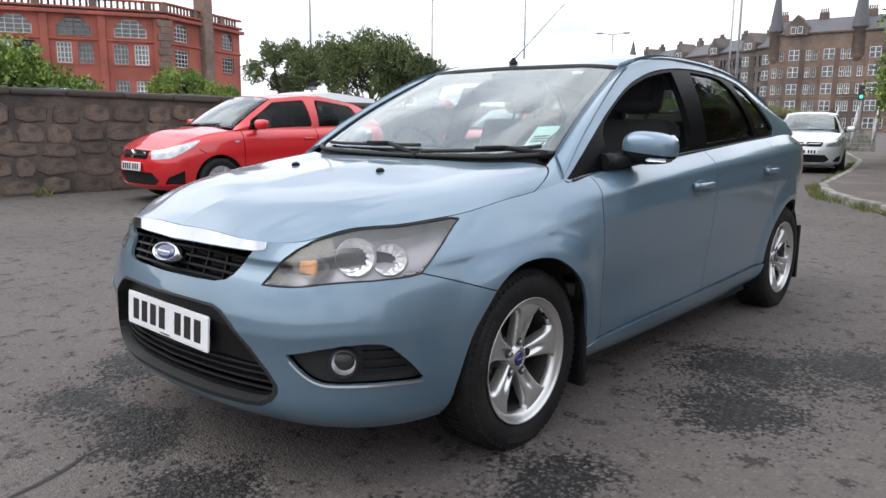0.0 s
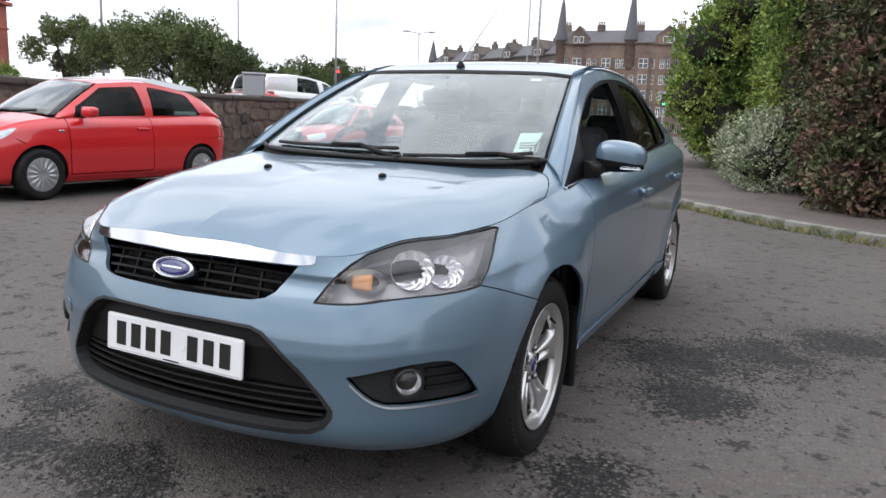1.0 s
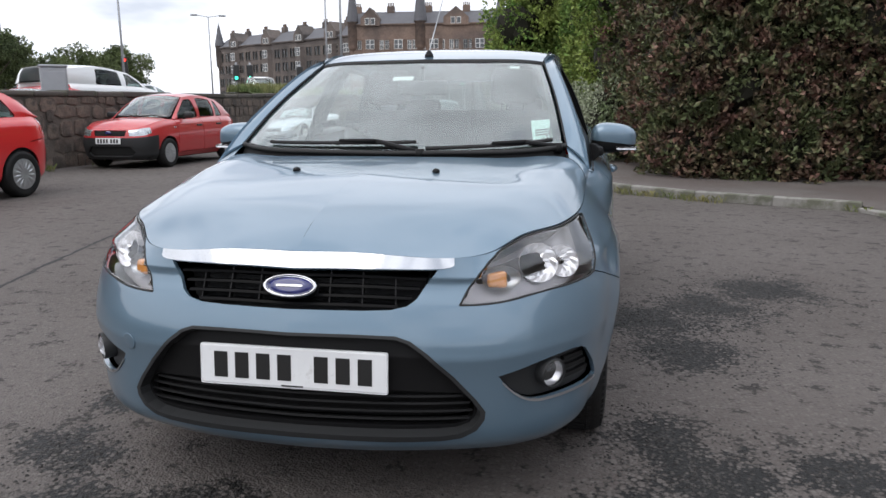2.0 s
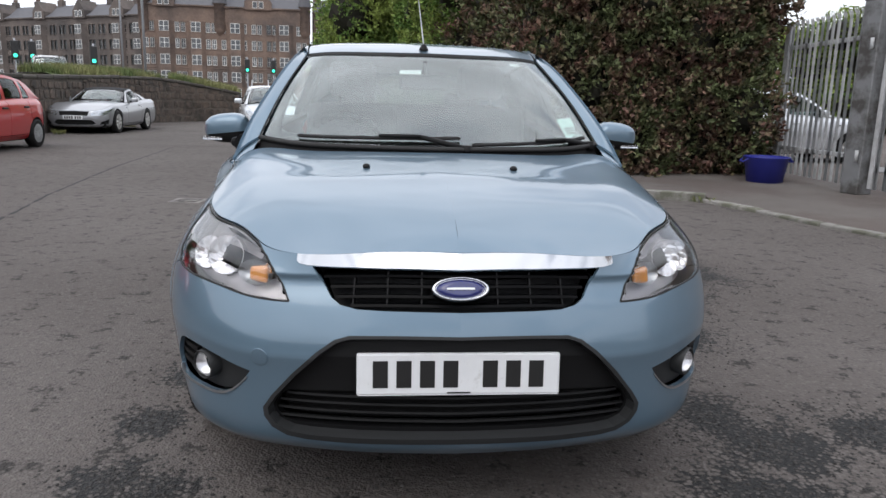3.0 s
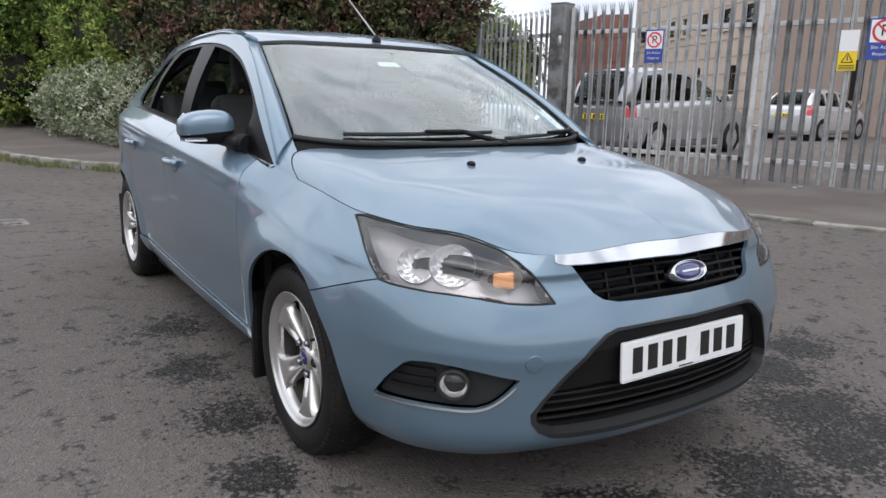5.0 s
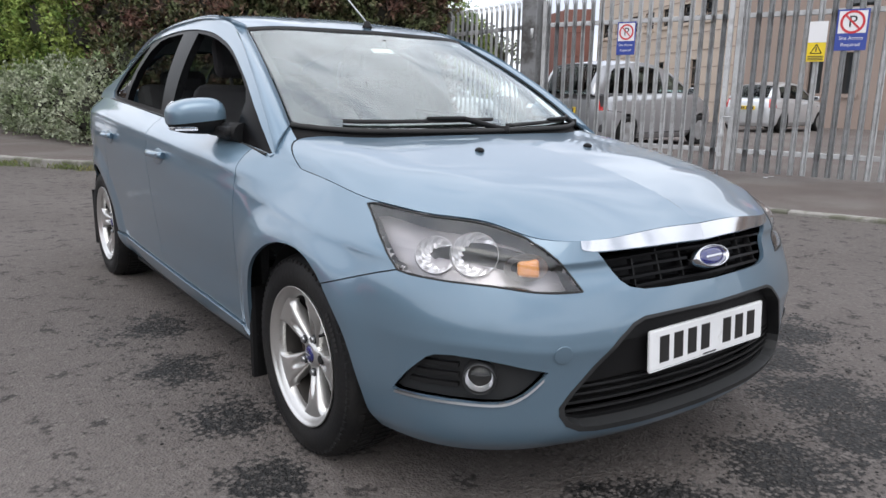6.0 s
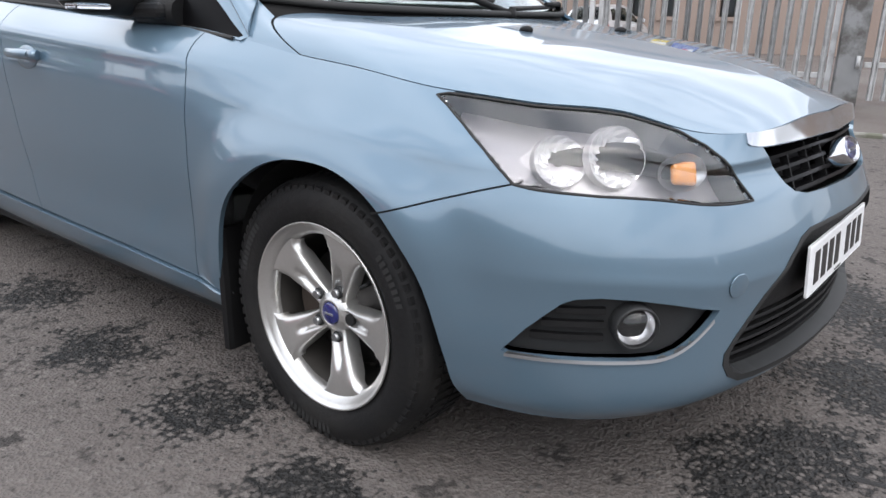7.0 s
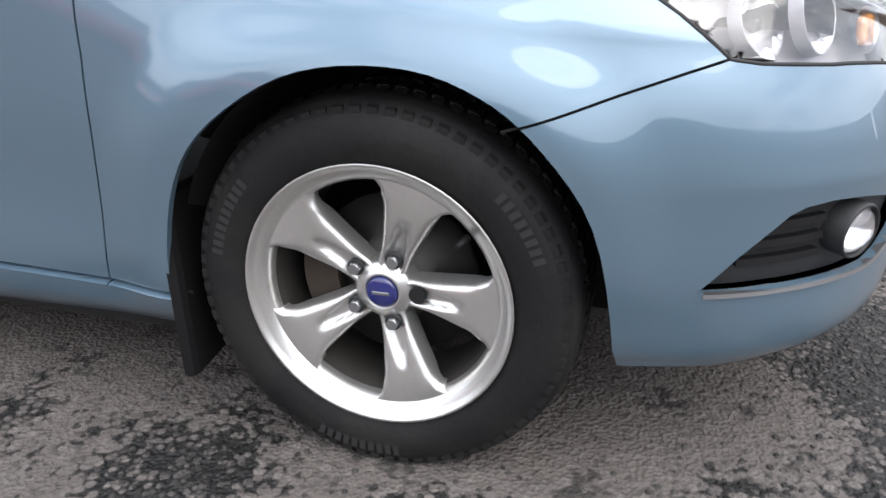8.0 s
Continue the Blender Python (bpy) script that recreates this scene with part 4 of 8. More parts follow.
tenement((-93.5, 180.7), (-47.0, 154.5), M_SANDD, "soot-dark stone tenement with slate roof and chimney pots", 18, 16.9, gables=((8, 3.8), (21.5, 3.6), (34, 3.6), (45, 4.0)), turrets=((0.5, 1.1, 23.2),), bay=(8.0, 21.5, 34.0, 45.0, 50.8))
tenement((-47.0, 149.2), (-14.7, 151.5), M_SAND, "brown-red sandstone tenement with gables and small spires", 11, 18.4, gables=((4.5, 4.0), (22.5, 5.2)), turrets=((0.6, 1.1, 27.6), (15.0, 1.2, 28.7), (31.6, 1.1, 25.7)), bay=(4.5, 10.5, 18.0, 27.5))
tenement((-14.0, 155.2), (20.5, 159.7), M_SAND, "red sandstone tenement beyond the junction", 12, 18.4, gables=((12.0, 5.0),), bay=(6.0,))

# plain unseen walls added behind the visitor, to darken the horizon in the car's reflections
for name_, x0, x1, y0, y1, h_ in (("wall_south", -24.0, 7.0, -24.0, -23.4, 3.2), ("wall_southeast", 7.0, 30.0, -22.0, -21.4, 3.0)):
    tagged(part(name_, boxed(x0, x1, y0, y1, -0.1, h_, bevel=0.05), M_HARL), "plain brown roughcast wall, unseen, added behind the camera for reflections", "wall", kind="structure")

# ---------------------------------------------------------------- trees beyond the wall
def tree(x, y, h, crown_r, count, seed, label, leaf=0.22, material=None, trunk=True):
    ob = thing("tree", pose(x, y, 0), label, "tree", "trees beyond the wall")
    r_ = random.Random(seed)
    bm_ = bmesh.new()
    top = Vector((0, 0, h * 0.5))
    tube(bm_, (0, 0, 0), top, 0.03 * h, 0.018 * h, 8)
    cs_, rs_ = [], []
    for i in range(11):
        a, q = r_.uniform(0, 6.28), crown_r * r_.uniform(0.25, 0.85)
        c = Vector((q * math.cos(a), q * math.sin(a), h * r_.uniform(0.45, 0.86)))
        tube(bm_, top * r_.uniform(0.6, 1.0), c, 0.012 * h, 0.003 * h, 5)
        cs_.append(c[:])
        rs_.append(crown_r * r_.uniform(0.26, 0.46))
    part("trunk", bm_, M_BARK, ob)
    leaf_cloud("crown", cs_, rs_, count, leaf, material or M_TREELEAF, ob, seed, thick=0.75)
    return ob


def at(bearing, dist, ex=1.5, ey=-1.4):
    a = radians(bearing)
    return ex - math.sin(a) * dist, ey + math.cos(a) * dist


for b_, d_, h_, r_, n_, s_, m_ in ((53.6, 46, 6.4, 1.9, 6000, 1, M_TREELEAF), (49.5, 42, 6.8, 2.6, 9000, 2, M_TREELEAF), (46.5, 38, 5.6, 2.4, 9000, 3, M_TREELEAF), (43.5, 36, 4.8, 2.1, 7000, 4, M_TREELEAF),
                                   (36.5, 75, 6.5, 3.2, 6000, 5, M_TREELEAF), (33.8, 80, 7.4, 3.0, 6000, 6, M_TREELEAF), (39.0, 70, 5.4, 2.4, 5000, 7, M_TREELEAF), (41.0, 60, 5.8, 2.4, 5000, 8, M_TREELEAF)):
    x, y = at(b_, d_)
    tree(x, y, h_, r_, int(n_ * 3.2), s_, "leafy green tree beyond the stone wall", 0.11 if d_ < 50 else 0.17, m_)
for b_, d_, h_, r_, s_ in ((73.0, 15.0, 2.45, 1.5, 21), (69.5, 15.5, 2.4, 1.4, 22), (61.5, 30, 3.4, 1.3, 23), (58.5, 34, 3.4, 1.2, 24)):
    x, y = at(b_, d_, 2.15, -1.03)
    cs_ = [(x + hr.uniform(-r_, r_) * 0.6, y + hr.uniform(-r_, r_) * 0.6, h_ * hr.uniform(0.4, 0.72)) for _ in range(7)]
    shrub("bush", cs_, [r_ * hr.uniform(0.4, 0.6) for _ in cs_], 24000, 0.08, M_GRLEAF, s_, "bright green bush behind the stone wall", "bush", 0.42, stems=4)

# ---------------------------------------------------------------- street furniture beyond the wall
M_POST = mat("painted_steel_post", (0.33, 0.34, 0.36), 0.5, metal=0.3, vary=0.1)


def street_lamp(bearing, dist, h, arm, arm2=0.0, label="tall grey steel street lamp"):
    x, y = at(bearing, dist)
    ob = thing("street_lamp", pose(x, y, 0, 0, 0, bearing), label, "street lamp", "street lamps")
    bm_ = bmesh.new()
    tube(bm_, (0, 0, 0), (0, 0, 1.2), 0.11, 0.11)
    tube(bm_, (0, 0, 1.2), (0, 0, h), 0.075, 0.05)
    part("pole", bm_, M_POST, ob)
    for a in (arm, arm2):
        if a:
            bm_ = bmesh.new()
            tube(bm_, (0, 0, h - 0.05), (a, 0, h + 0.1), 0.035, 0.03)
            ar = part("arm", bm_, M_POST, ob)
            part("lantern", boxed(min(a, a + 0.6 * np.sign(a)), max(a, a + 0.6 * np.sign(a)), -0.14, 0.14, h + 0.03, h + 0.17, bevel=0.04, seg=2), M_POST, ar)
    return ob


street_lamp(42.0, 50, 9.2, 0.9)
street_lamp(34.8, 46, 9.6, 0.9)
street_lamp(28.5, 70, 9.2, 0.9, -0.9)
street_lamp(51.2, 44, 12.0, -0.8)
street_lamp(19.3, 44, 13.0, 0.8)
street_lamp(20.1, 62, 14.0, 0.8)
x, y = at(51.2, 43.6)
M_PURPLE = mat("sign_purple", (0.12, 0.06, 0.25), 0.5)
ob = thing("bus_stop_sign", pose(x, y, 0, 0, 0, 51.2), "small purple and white stop sign on a post", "sign")
part("post", boxed(-0.04, 0.04, -0.04, 0.04, 0, 3.5), M_POST, ob)
part("board", boxed(-0.32, 0.32, -0.07, -0.04, 2.9, 3.7, bevel=0.01), M_PURPLE, ob)
part("white_strip", boxed(-0.3, 0.3, -0.078, -0.072, 2.92, 3.1), M_SIGNW, ob)
x, y = at(40.8, 17.6)
ob = thing("cable_cabinet", pose(x, y, 0.1, 0, 0, 40), "grey steel street cabinet behind the wall", "cabinet")
part("body", boxed(-0.25, 0.25, -0.2, 0.2, 0, 1.88, bevel=0.02), M_POST, ob)
part("lid", boxed(-0.27, 0.27, -0.22, 0.22, 1.88, 1.93, bevel=0.015), M_POST, ob)
part("door", boxed(-0.21, 0.21, -0.215, -0.2, 0.2, 1.8, bevel=0.006), M_POST, ob)


def glow(name, color, strength):
    m = bpy.data.materials.new(name)
    m.use_nodes = True
    b = m.node_tree.nodes["Principled BSDF"]
    b.inputs["Base Color"].default_value = (*color, 1)
    b.inputs["Emission Color"].default_value = (*color, 1)
    b.inputs["Emission Strength"].default_value = strength
    return m


M_GREENLAMP, M_REDLAMP = glow("green_signal", (0.05, 0.8, 0.5), 2.0), glow("red_signal", (0.9, 0.05, 0.03), 2.0)
for b_, d_, z_, lit in ((33.3, 52, 3.4, 0), (25.6, 50, 2.9, 2), (24.6, 50, 2.9, 2), (20.9, 48, 2.7, 2), (10.4, 62, 3.0, 2), (8.5, 62, 3.0, 2)):
    x, y = at(b_, d_, 0.27, -1.69)
    ob = thing("traffic_light", pose(x, y, 0, 0, 0, b_), "black traffic light on a grey post", "traffic light", "traffic lights at the junction")
    bm = bmesh.new()
    tube(bm, (0, 0, 0), (0, 0, z_ + 1.2), 0.06)
    part("post", bm, M_POST, ob)
    hd = part("head", boxed(-0.2, 0.2, -0.22, 0.0, z_, z_ + 1.05, bevel=0.04, seg=2), M_SIGNK, ob)
    for i in range(3):
        bm = bmesh.new()
        tube(bm, (0, -0.225, z_ + 0.85 - i * 0.32), (0, -0.255, z_ + 0.85 - i * 0.32), 0.115, n=14)
        part("lens", bm, (M_REDLAMP if lit == 0 else M_GREENLAMP) if i == lit else M_SIGNK, hd)
# steps with handrails where the wall ends
rail = thing("step_railing", pose(-5.9, 32.4, 0.05, 0, 0, 8), "grey steel handrails on steps by the wall end", "railing")
for i in range(5):
    part("step", boxed(-0.2, 1.4, i * 0.3, i * 0.3 + 0.3, -0.05, 0.17 * (i + 1), bevel=0.01), M_KERB, rail)
for u in (-0.15, 0.6, 1.35):
    for o in (0.0, 0.35):
        bm = bmesh.new()
        tube(bm, (u, -0.3, 0.5 + o), (u, 1.7, 1.5 + o), 0.025)
        part("handrail", bm, M_GALV, rail)
    for v, z in ((-0.25, 0.0), (0.75, 0.5), (1.65, 0.85)):
        bm = bmesh.new()
        tube(bm, (u, v, z), (u, v, z + 0.98), 0.022)
        part("baluster", bm, M_GALV, rail)

# ---------------------------------------------------------------- yard behind the gates
M_CLAD = mat("beige_cladding", (0.52, 0.43, 0.35), 0.75, vary=0.12, scale=0.5, fine=0.08, fine_scale=12)
M_REDBR = mat("red_brick_far", (0.22, 0.10, 0.08), 0.9, vary=0.2, scale=1.0, fine=0.15, fine_scale=8)
shed = thing("yard_building", None, "long beige-clad yard building with a strip of small windows", "building")
YA, YB, YC = (31.4, 28.8), (24.6, 15.6), (25.4, -12.0)
wins = [(1.2 + i * 1.9, 4.3, 1.0, 0.8, False) for i in range(7)] + [(1.6 + i * 3.4, 1.5, 0.8, 1.2, False) for i in range(4)]
w_, base, L = facade(shed, YA, YB, 7.2, wins, M_CLAD, bars=0, frame_mat=M_SIGNK)
for i in range(9):
    ob = part("joint_strip", boxed(0, L, -0.02, 0.01, 0.9 + i * 0.72, 0.93 + i * 0.72), M_HARL, shed)
    ob.matrix_basis = base
cornice(shed, base, L, 7.2, 0.3, 0.3, M_SANDD, "eaves")
wins = [(3.2, 1.3, 0.5, 1.4, False), (4.4, 1.3, 0.5, 1.4, False), (6.6, 1.3, 0.6, 1.6, False), (4.5, 4.2, 1.1, 0.9, False), (6.6, 4.2, 1.1, 0.9, False), (14, 1.3, 1.2, 1.4, False), (20, 1.3, 1.2, 1.4, False)]
w_, base, L = facade(shed, YB, YC, 8.5, wins, M_HARL, bars=0, frame_mat=M_SIGNK)
bm = bmesh.new()
prism(bm, [YA, YB, YC, (40.0, -12.0), (46.0, 32.0)], 7.0, 7.4)
part("roof", bm, M_SLATE, shed)
far_shed = thing("brick_store", None, "small red brick store behind the yard", "building")
w_, base, L = facade(far_shed, (30.1, 30.4), (31.2, 28.95), 6.0, [(0.9, 3.5, 1.0, 1.2, False)], M_REDBR, bars=1)
bm = bmesh.new()
prism(bm, [(30.13, 30.45), (31.25, 29.0), (36, 34), (33, 37)], 0.0, 5.95)
part("block", bm, M_REDBR, far_shed)
for i, (x, y) in enumerate(((17, 33), (20.5, 34.5), (24, 37), (14, 31), (27.5, 40), (22, 31), (25.5, 33.5))):
    cs_ = [(x + hr.uniform(-1.6, 1.6), y + hr.uniform(-1.2, 1.2), hr.uniform(0.8, 5.0)) for _ in range(16)]
    shrub("yard_tree", cs_, [hr.uniform(0.9, 1.4) for _ in cs_], 18000, 0.14, M_GRLEAF if i % 2 else M_TREELEAF, 40 + i, "leafy green tree at the back of the yard", "tree", 0.55, stems=5)
# ---------------------------------------------------------------- the hatchback's surfaces
def curve(ts, vs):
    """A natural cubic spline through a few values; ends go on straight."""
    ts, vs = np.asarray(ts, float), np.asarray(vs, float)
    n = len(ts)
    h = np.diff(ts)
    A, r = np.zeros((n, n)), np.zeros(n)
    A[0, 0] = A[-1, -1] = 1
    for i in range(1, n - 1):
        A[i, i - 1 : i + 2] = h[i - 1], 2 * (h[i - 1] + h[i]), h[i]
        r[i] = 6 * ((vs[i + 1] - vs[i]) / h[i] - (vs[i] - vs[i - 1]) / h[i - 1])
    m = np.linalg.solve(A, r)

    def at_(t):
        t = np.asarray(t, float)
        tc = np.clip(t, ts[0], ts[-1])
        i = np.clip(np.searchsorted(ts, tc, side="right") - 1, 0, n - 2)
        hi, u, w = h[i], tc - ts[i], ts[i + 1] - tc
        return (m[i] * w**3 + m[i + 1] * u**3) / (6 * hi) + (vs[i] / hi - m[i] * hi / 6) * w + (vs[i + 1] / hi - m[i + 1] * hi / 6) * u

    return at_


def smooth01(x):
    x = np.clip(x, 0, 1)
    return x * x * (3 - 2 * x)


def curve3(pts):
    """A curve through 3D points, by its length from 0 to 1."""
    p = np.array(pts, float)
    s = np.r_[0, np.cumsum(np.linalg.norm(np.diff(p, axis=0), axis=1))]
    s /= s[-1]
    c = [curve(s, p[:, k]) for k in range(3)]
    return lambda t: np.stack([c[k](t) for k in range(3)], -1)


# half outline in plan, from the nose round to the tail
OUT_X = [0, 0.16, 0.32, 0.45, 0.56, 0.66, 0.739, 0.795, 0.830, 0.853, 0.866, 0.872, 0.878, 0.882, 0.879, 0.869, 0.853, 0.812, 0.735, 0.59, 0.34, 0]
OUT_Y = [0.018, 0.026, 0.05, 0.086, 0.13, 0.20, 0.285, 0.38, 0.49, 0.65, 0.87, 1.1, 1.5, 2.1, 2.7, 3.2, 3.55, 3.83, 4.03, 4.145, 4.21, 4.23]
OUT_A = np.r_[0, np.cumsum(np.hypot(np.diff(OUT_X), np.diff(OUT_Y)))]
out_x, out_y = curve(OUT_A, OUT_X), curve(OUT_A, OUT_Y)
A_END = float(OUT_A[-1])
_fine = np.linspace(0, A_END, 3000)
_fx, _fy = out_x(_fine), out_y(_fine)


def a_of(x, y):
    """Length along the outline nearest to a place in plan."""
    return float(_fine[np.argmin((_fx - x) ** 2 + (_fy - y) ** 2)])


_side = _fine < a_of(0.735, 4.03)
_sy, _sa = _fy[_side], _fine[_side]


def A_Y(y):
    return float(np.interp(y, _sy, _sa))


A_LAMP, A_ARCH, A_HOOD, A_DOOR = a_of(0.41, 0.075), A_Y(0.65), A_Y(0.987), A_Y(1.30)
A_TAIL = a_of(0.59, 4.145)
# height of the lower edge and of the shoulder line, by length along the outline
low_z = curve([0, a_of(0.5, 0.1), a_of(0.735, 0.285), A_Y(0.5), A_Y(1.0), A_Y(1.4), A_Y(2.5), A_Y(3.2), A_Y(3.9), A_TAIL, A_END],
              [0.225, 0.222, 0.215, 0.215, 0.205, 0.195, 0.195, 0.2, 0.24, 0.27, 0.28])
top_z = curve([0, 0.2, A_LAMP, a_of(0.56, 0.13), a_of(0.66, 0.2), a_of(0.735, 0.285), a_of(0.785, 0.38), A_Y(0.5), A_Y(0.614), A_Y(0.8), A_HOOD, A_Y(1.18), A_Y(1.6), A_Y(2.3), A_Y(3.0), A_Y(3.45), A_Y(3.9), A_TAIL, A_END],
              [0.764, 0.764, 0.752, 0.759, 0.786, 0.797, 0.801, 0.811, 0.820, 0.846, 0.866, 0.898, 0.936, 0.978, 1.015, 1.036, 1.03, 0.98, 0.97])
top_in = curve([0, 0.2, A_LAMP, a_of(0.56, 0.13), a_of(0.66, 0.2), a_of(0.735, 0.285), a_of(0.785, 0.38), A_Y(0.5), A_Y(0.614), A_Y(0.8), A_HOOD, A_Y(1.18), A_Y(1.6), A_Y(2.3), A_Y(3.0), A_Y(3.45), A_Y(3.9), A_TAIL, A_END],
               [-0.082, -0.08, -0.068, -0.105, -0.135, -0.139, -0.134, -0.124, -0.116, -0.114, -0.114, -0.100, -0.096, -0.098, -0.098, -0.10, -0.085, -0.10, -0.11])
prof_front = curve([0, 0.04, 0.10, 0.20, 0.35, 0.45, 0.50, 0.52, 0.545, 0.59, 0.65, 0.73, 0.80, 0.90, 1.0], [-0.055, -0.028, -0.008, 0.0, 0.004, 0.008, 0.0115, 0.0125, 0.0105, 0.006, -0.003, -0.018, -0.034, -0.052, 0.0])
prof_wing = curve([0, 0.05, 0.12, 0.25, 0.45, 0.55, 0.62, 0.72, 0.82, 0.90, 0.96, 1.0], [-0.075, -0.056, -0.044, -0.025, -0.007, -0.001, -0.002, -0.012, -0.031, -0.05, -0.07, 0.0])
prof_door = curve([0, 0.04, 0.10, 0.14, 0.30, 0.50, 0.68, 0.80, 0.875, 0.92, 0.96, 1.0], [-0.12, -0.085, -0.062, -0.054, -0.040, -0.018, -0.004, 0.0, -0.006, -0.016, -0.042, 0.0])
RIM_R, WHEEL_Y, REAR_Y, WHEEL_Z, ARCH_R = 0.215, 0.872, 3.51, 0.312, 0.348


A_C0, A_C1, A_D0, A_D1 = a_of(0.66, 0.2), A_Y(0.55), A_Y(0.95), A_Y(1.45)


def body(a, b):
    """A place on the lower body: a metres along the outline, b from the lower edge (0) to the shoulder line (1)."""
    a, b = np.asarray(a, float), np.asarray(b, float)
    x0, y0 = out_x(a), out_y(a)
    e = 1e-3
    ac = np.clip(a, e, A_END - e)
    tx, ty = out_x(ac + e) - out_x(ac - e), out_y(ac + e) - out_y(ac - e)
    k = np.hypot(tx, ty)
    nx, ny = ty / k, -tx / k
    z0, z1 = low_z(a), top_z(a)
    z = z0 + (z1 - z0) * b
    w_wing = smooth01((a - A_C0) / (A_C1 - A_C0))
    w_door = smooth01((a - A_D0) / (A_D1 - A_D0))
    # the last tenth rolls in to the shoulder line
    tip = top_in(a)
    bb = np.minimum(b, 0.999)
    d = (1 - w_wing) * np.where(b > 0.9, prof_front(0.9) + (tip - prof_front(0.9)) * ((b - 0.9) / 0.1), prof_front(bb))
    dw = np.where(b > 0.82, prof_wing(0.82) + (tip - prof_wing(0.82)) * np.maximum((b - 0.82) / 0.18, 0) ** 1.25, prof_wing(bb))
    dd = np.where(b > 0.92, prof_door(0.92) + (tip - prof_door(0.92)) * np.maximum((b - 0.92) / 0.08, 0) ** 1.25, prof_door(bb))
    d = d + w_wing * ((1 - w_door) * dw + w_door * dd)
    for yc in (WHEEL_Y, REAR_Y):
        r = np.hypot(y0 - yc, z - WHEEL_Z)
        side = smooth01((x0 - 0.8) / 0.05)
        d = d + side * 0.018 * (1 - smooth01((r - 0.37) / 0.12)) * smooth01((z - 0.2) / 0.1)
    return np.stack([x0 + nx * d, y0 + ny * d, z], -1)


def coons(c0, c1, d0, d1):
    """A patch between edges: c0(u) at v=0, c1(u) at v=1, d0(v) at u=0, d1(v) at u=1."""
    def at_(u, v):
        u, v = np.asarray(u, float), np.asarray(v, float)
        U, V = u[..., None], v[..., None]
        p00, p10, p01, p11 = c0(0.0), c0(1.0), c1(0.0), c1(1.0)
        return (1 - V) * c0(u) + V * c1(u) + (1 - U) * d0(v) + U * d1(v) - ((1 - U) * (1 - V) * p00 + U * (1 - V) * p10 + (1 - U) * V * p01 + U * V * p11)
    return at_


def shoulder(a):
    return body(a, 1.0 + 0 * np.asarray(a, float))


_c1, _c2 = shoulder(A_LAMP), shoulder(A_HOOD)
hood_front = lambda u: shoulder(np.asarray(u, float) * A_LAMP)
hood_side = lambda v: shoulder(A_LAMP + np.asarray(v, float) * (A_HOOD - A_LAMP))
hood_mid = curve3([tuple(shoulder(0.0)), (0, 0.148, 0.791), (0, 0.25, 0.829), (0, 0.42, 0.868), (0, 0.6, 0.899), (0, 0.78, 0.926), (0, 0.92, 0.944), (0, 1.03, 0.955)])
hood_back = curve3([(0, 1.03, 0.955), (0.3, 1.043, 0.953), (0.52, 1.088, 0.953), (0.63, 1.14, 0.955), (0.69, 1.155, 0.945), (0.735, 1.10, 0.915), tuple(_c2)])
_hood = coons(hood_front, hood_back, hood_mid, hood_side)


crest = curve([0, 0.124, 0.236, 0.373, 0.509, 0.846, 1.0], [0.985, 0.962, 0.918, 0.872, 0.858, 0.875, 0.885])


def hood(u, v):
    p = _hood(u, v)
    u, v = np.asarray(u, float), np.asarray(v, float)
    w = smooth01(v / 0.5) * smooth01((1 - v) / 0.55)
    # crown, and the crease that runs from the lamp to the screen
    p[..., 2] += 0.006 * np.sin(np.pi * np.clip(u, 0, 1) ** 1.4) * w + 0.009 * (1 - smooth01((u - crest(v) + 0.10) / 0.26)) * smooth01(v / 0.45) * smooth01((1 - v) / 0.5)
    return p


# screen, roof and sides of the cabin
scr_low = curve3([(0, 1.055, 0.962), (0.35, 1.08, 0.965), (0.56, 1.14, 0.972), (0.675, 1.235, 0.985)])
scr_top = curve3([(0, 1.795, 1.352), (0.3, 1.815, 1.350), (0.47, 1.85, 1.347), (0.548, 1.90, 1.340)])
scr_mid = curve3([(0, 1.055, 0.962), (0, 1.30, 1.105), (0, 1.55, 1.238), (0, 1.795, 1.352)])
scr_side = curve3([(0.675, 1.235, 0.985), (0.640, 1.44, 1.112), (0.598, 1.67, 1.232), (0.548, 1.90, 1.340)])
screen = coons(scr_low, scr_top, scr_mid, scr_side)
belt = curve3([(0.782, 1.165, 0.893), (0.785, 1.6, 0.936), (0.787, 2.3, 0.978), (0.772, 3.0, 1.015), (0.755, 3.45, 1.036), (0.735, 3.85, 1.040)])
rail = curve3([(0.765, 1.155, 0.900), (0.735, 1.30, 1.020), (0.690, 1.50, 1.145), (0.640, 1.72, 1.265), (0.602, 1.93, 1.350), (0.596, 2.143, 1.388), (0.602, 2.5, 1.398), (0.598, 2.9, 1.382), (0.585, 3.25, 1.345), (0.572, 3.55, 1.285), (0.585, 3.85, 1.19)])
roof_front = curve3([(0, 1.80, 1.362), (0.3, 1.822, 1.360), (0.47, 1.858, 1.356), (0.548, 1.905, 1.349)])
roof_mid = curve3([(0, 1.80, 1.362), (0, 2.0, 1.408), (0, 2.3, 1.445), (0, 2.7, 1.455), (0, 3.2, 1.428), (0, 3.7, 1.362)])
roof_edge = curve3([(0.548, 1.905, 1.349), (0.562, 2.1, 1.394), (0.572, 2.45, 1.414), (0.568, 2.9, 1.400), (0.55, 3.3, 1.358), (0.525, 3.62, 1.298)])
roof_back = curve3([(0, 3.7, 1.362), (0.3, 3.69, 1.350), (0.525, 3.62, 1.298)])
roof = coons(roof_front, roof_back, roof_mid, roof_edge)


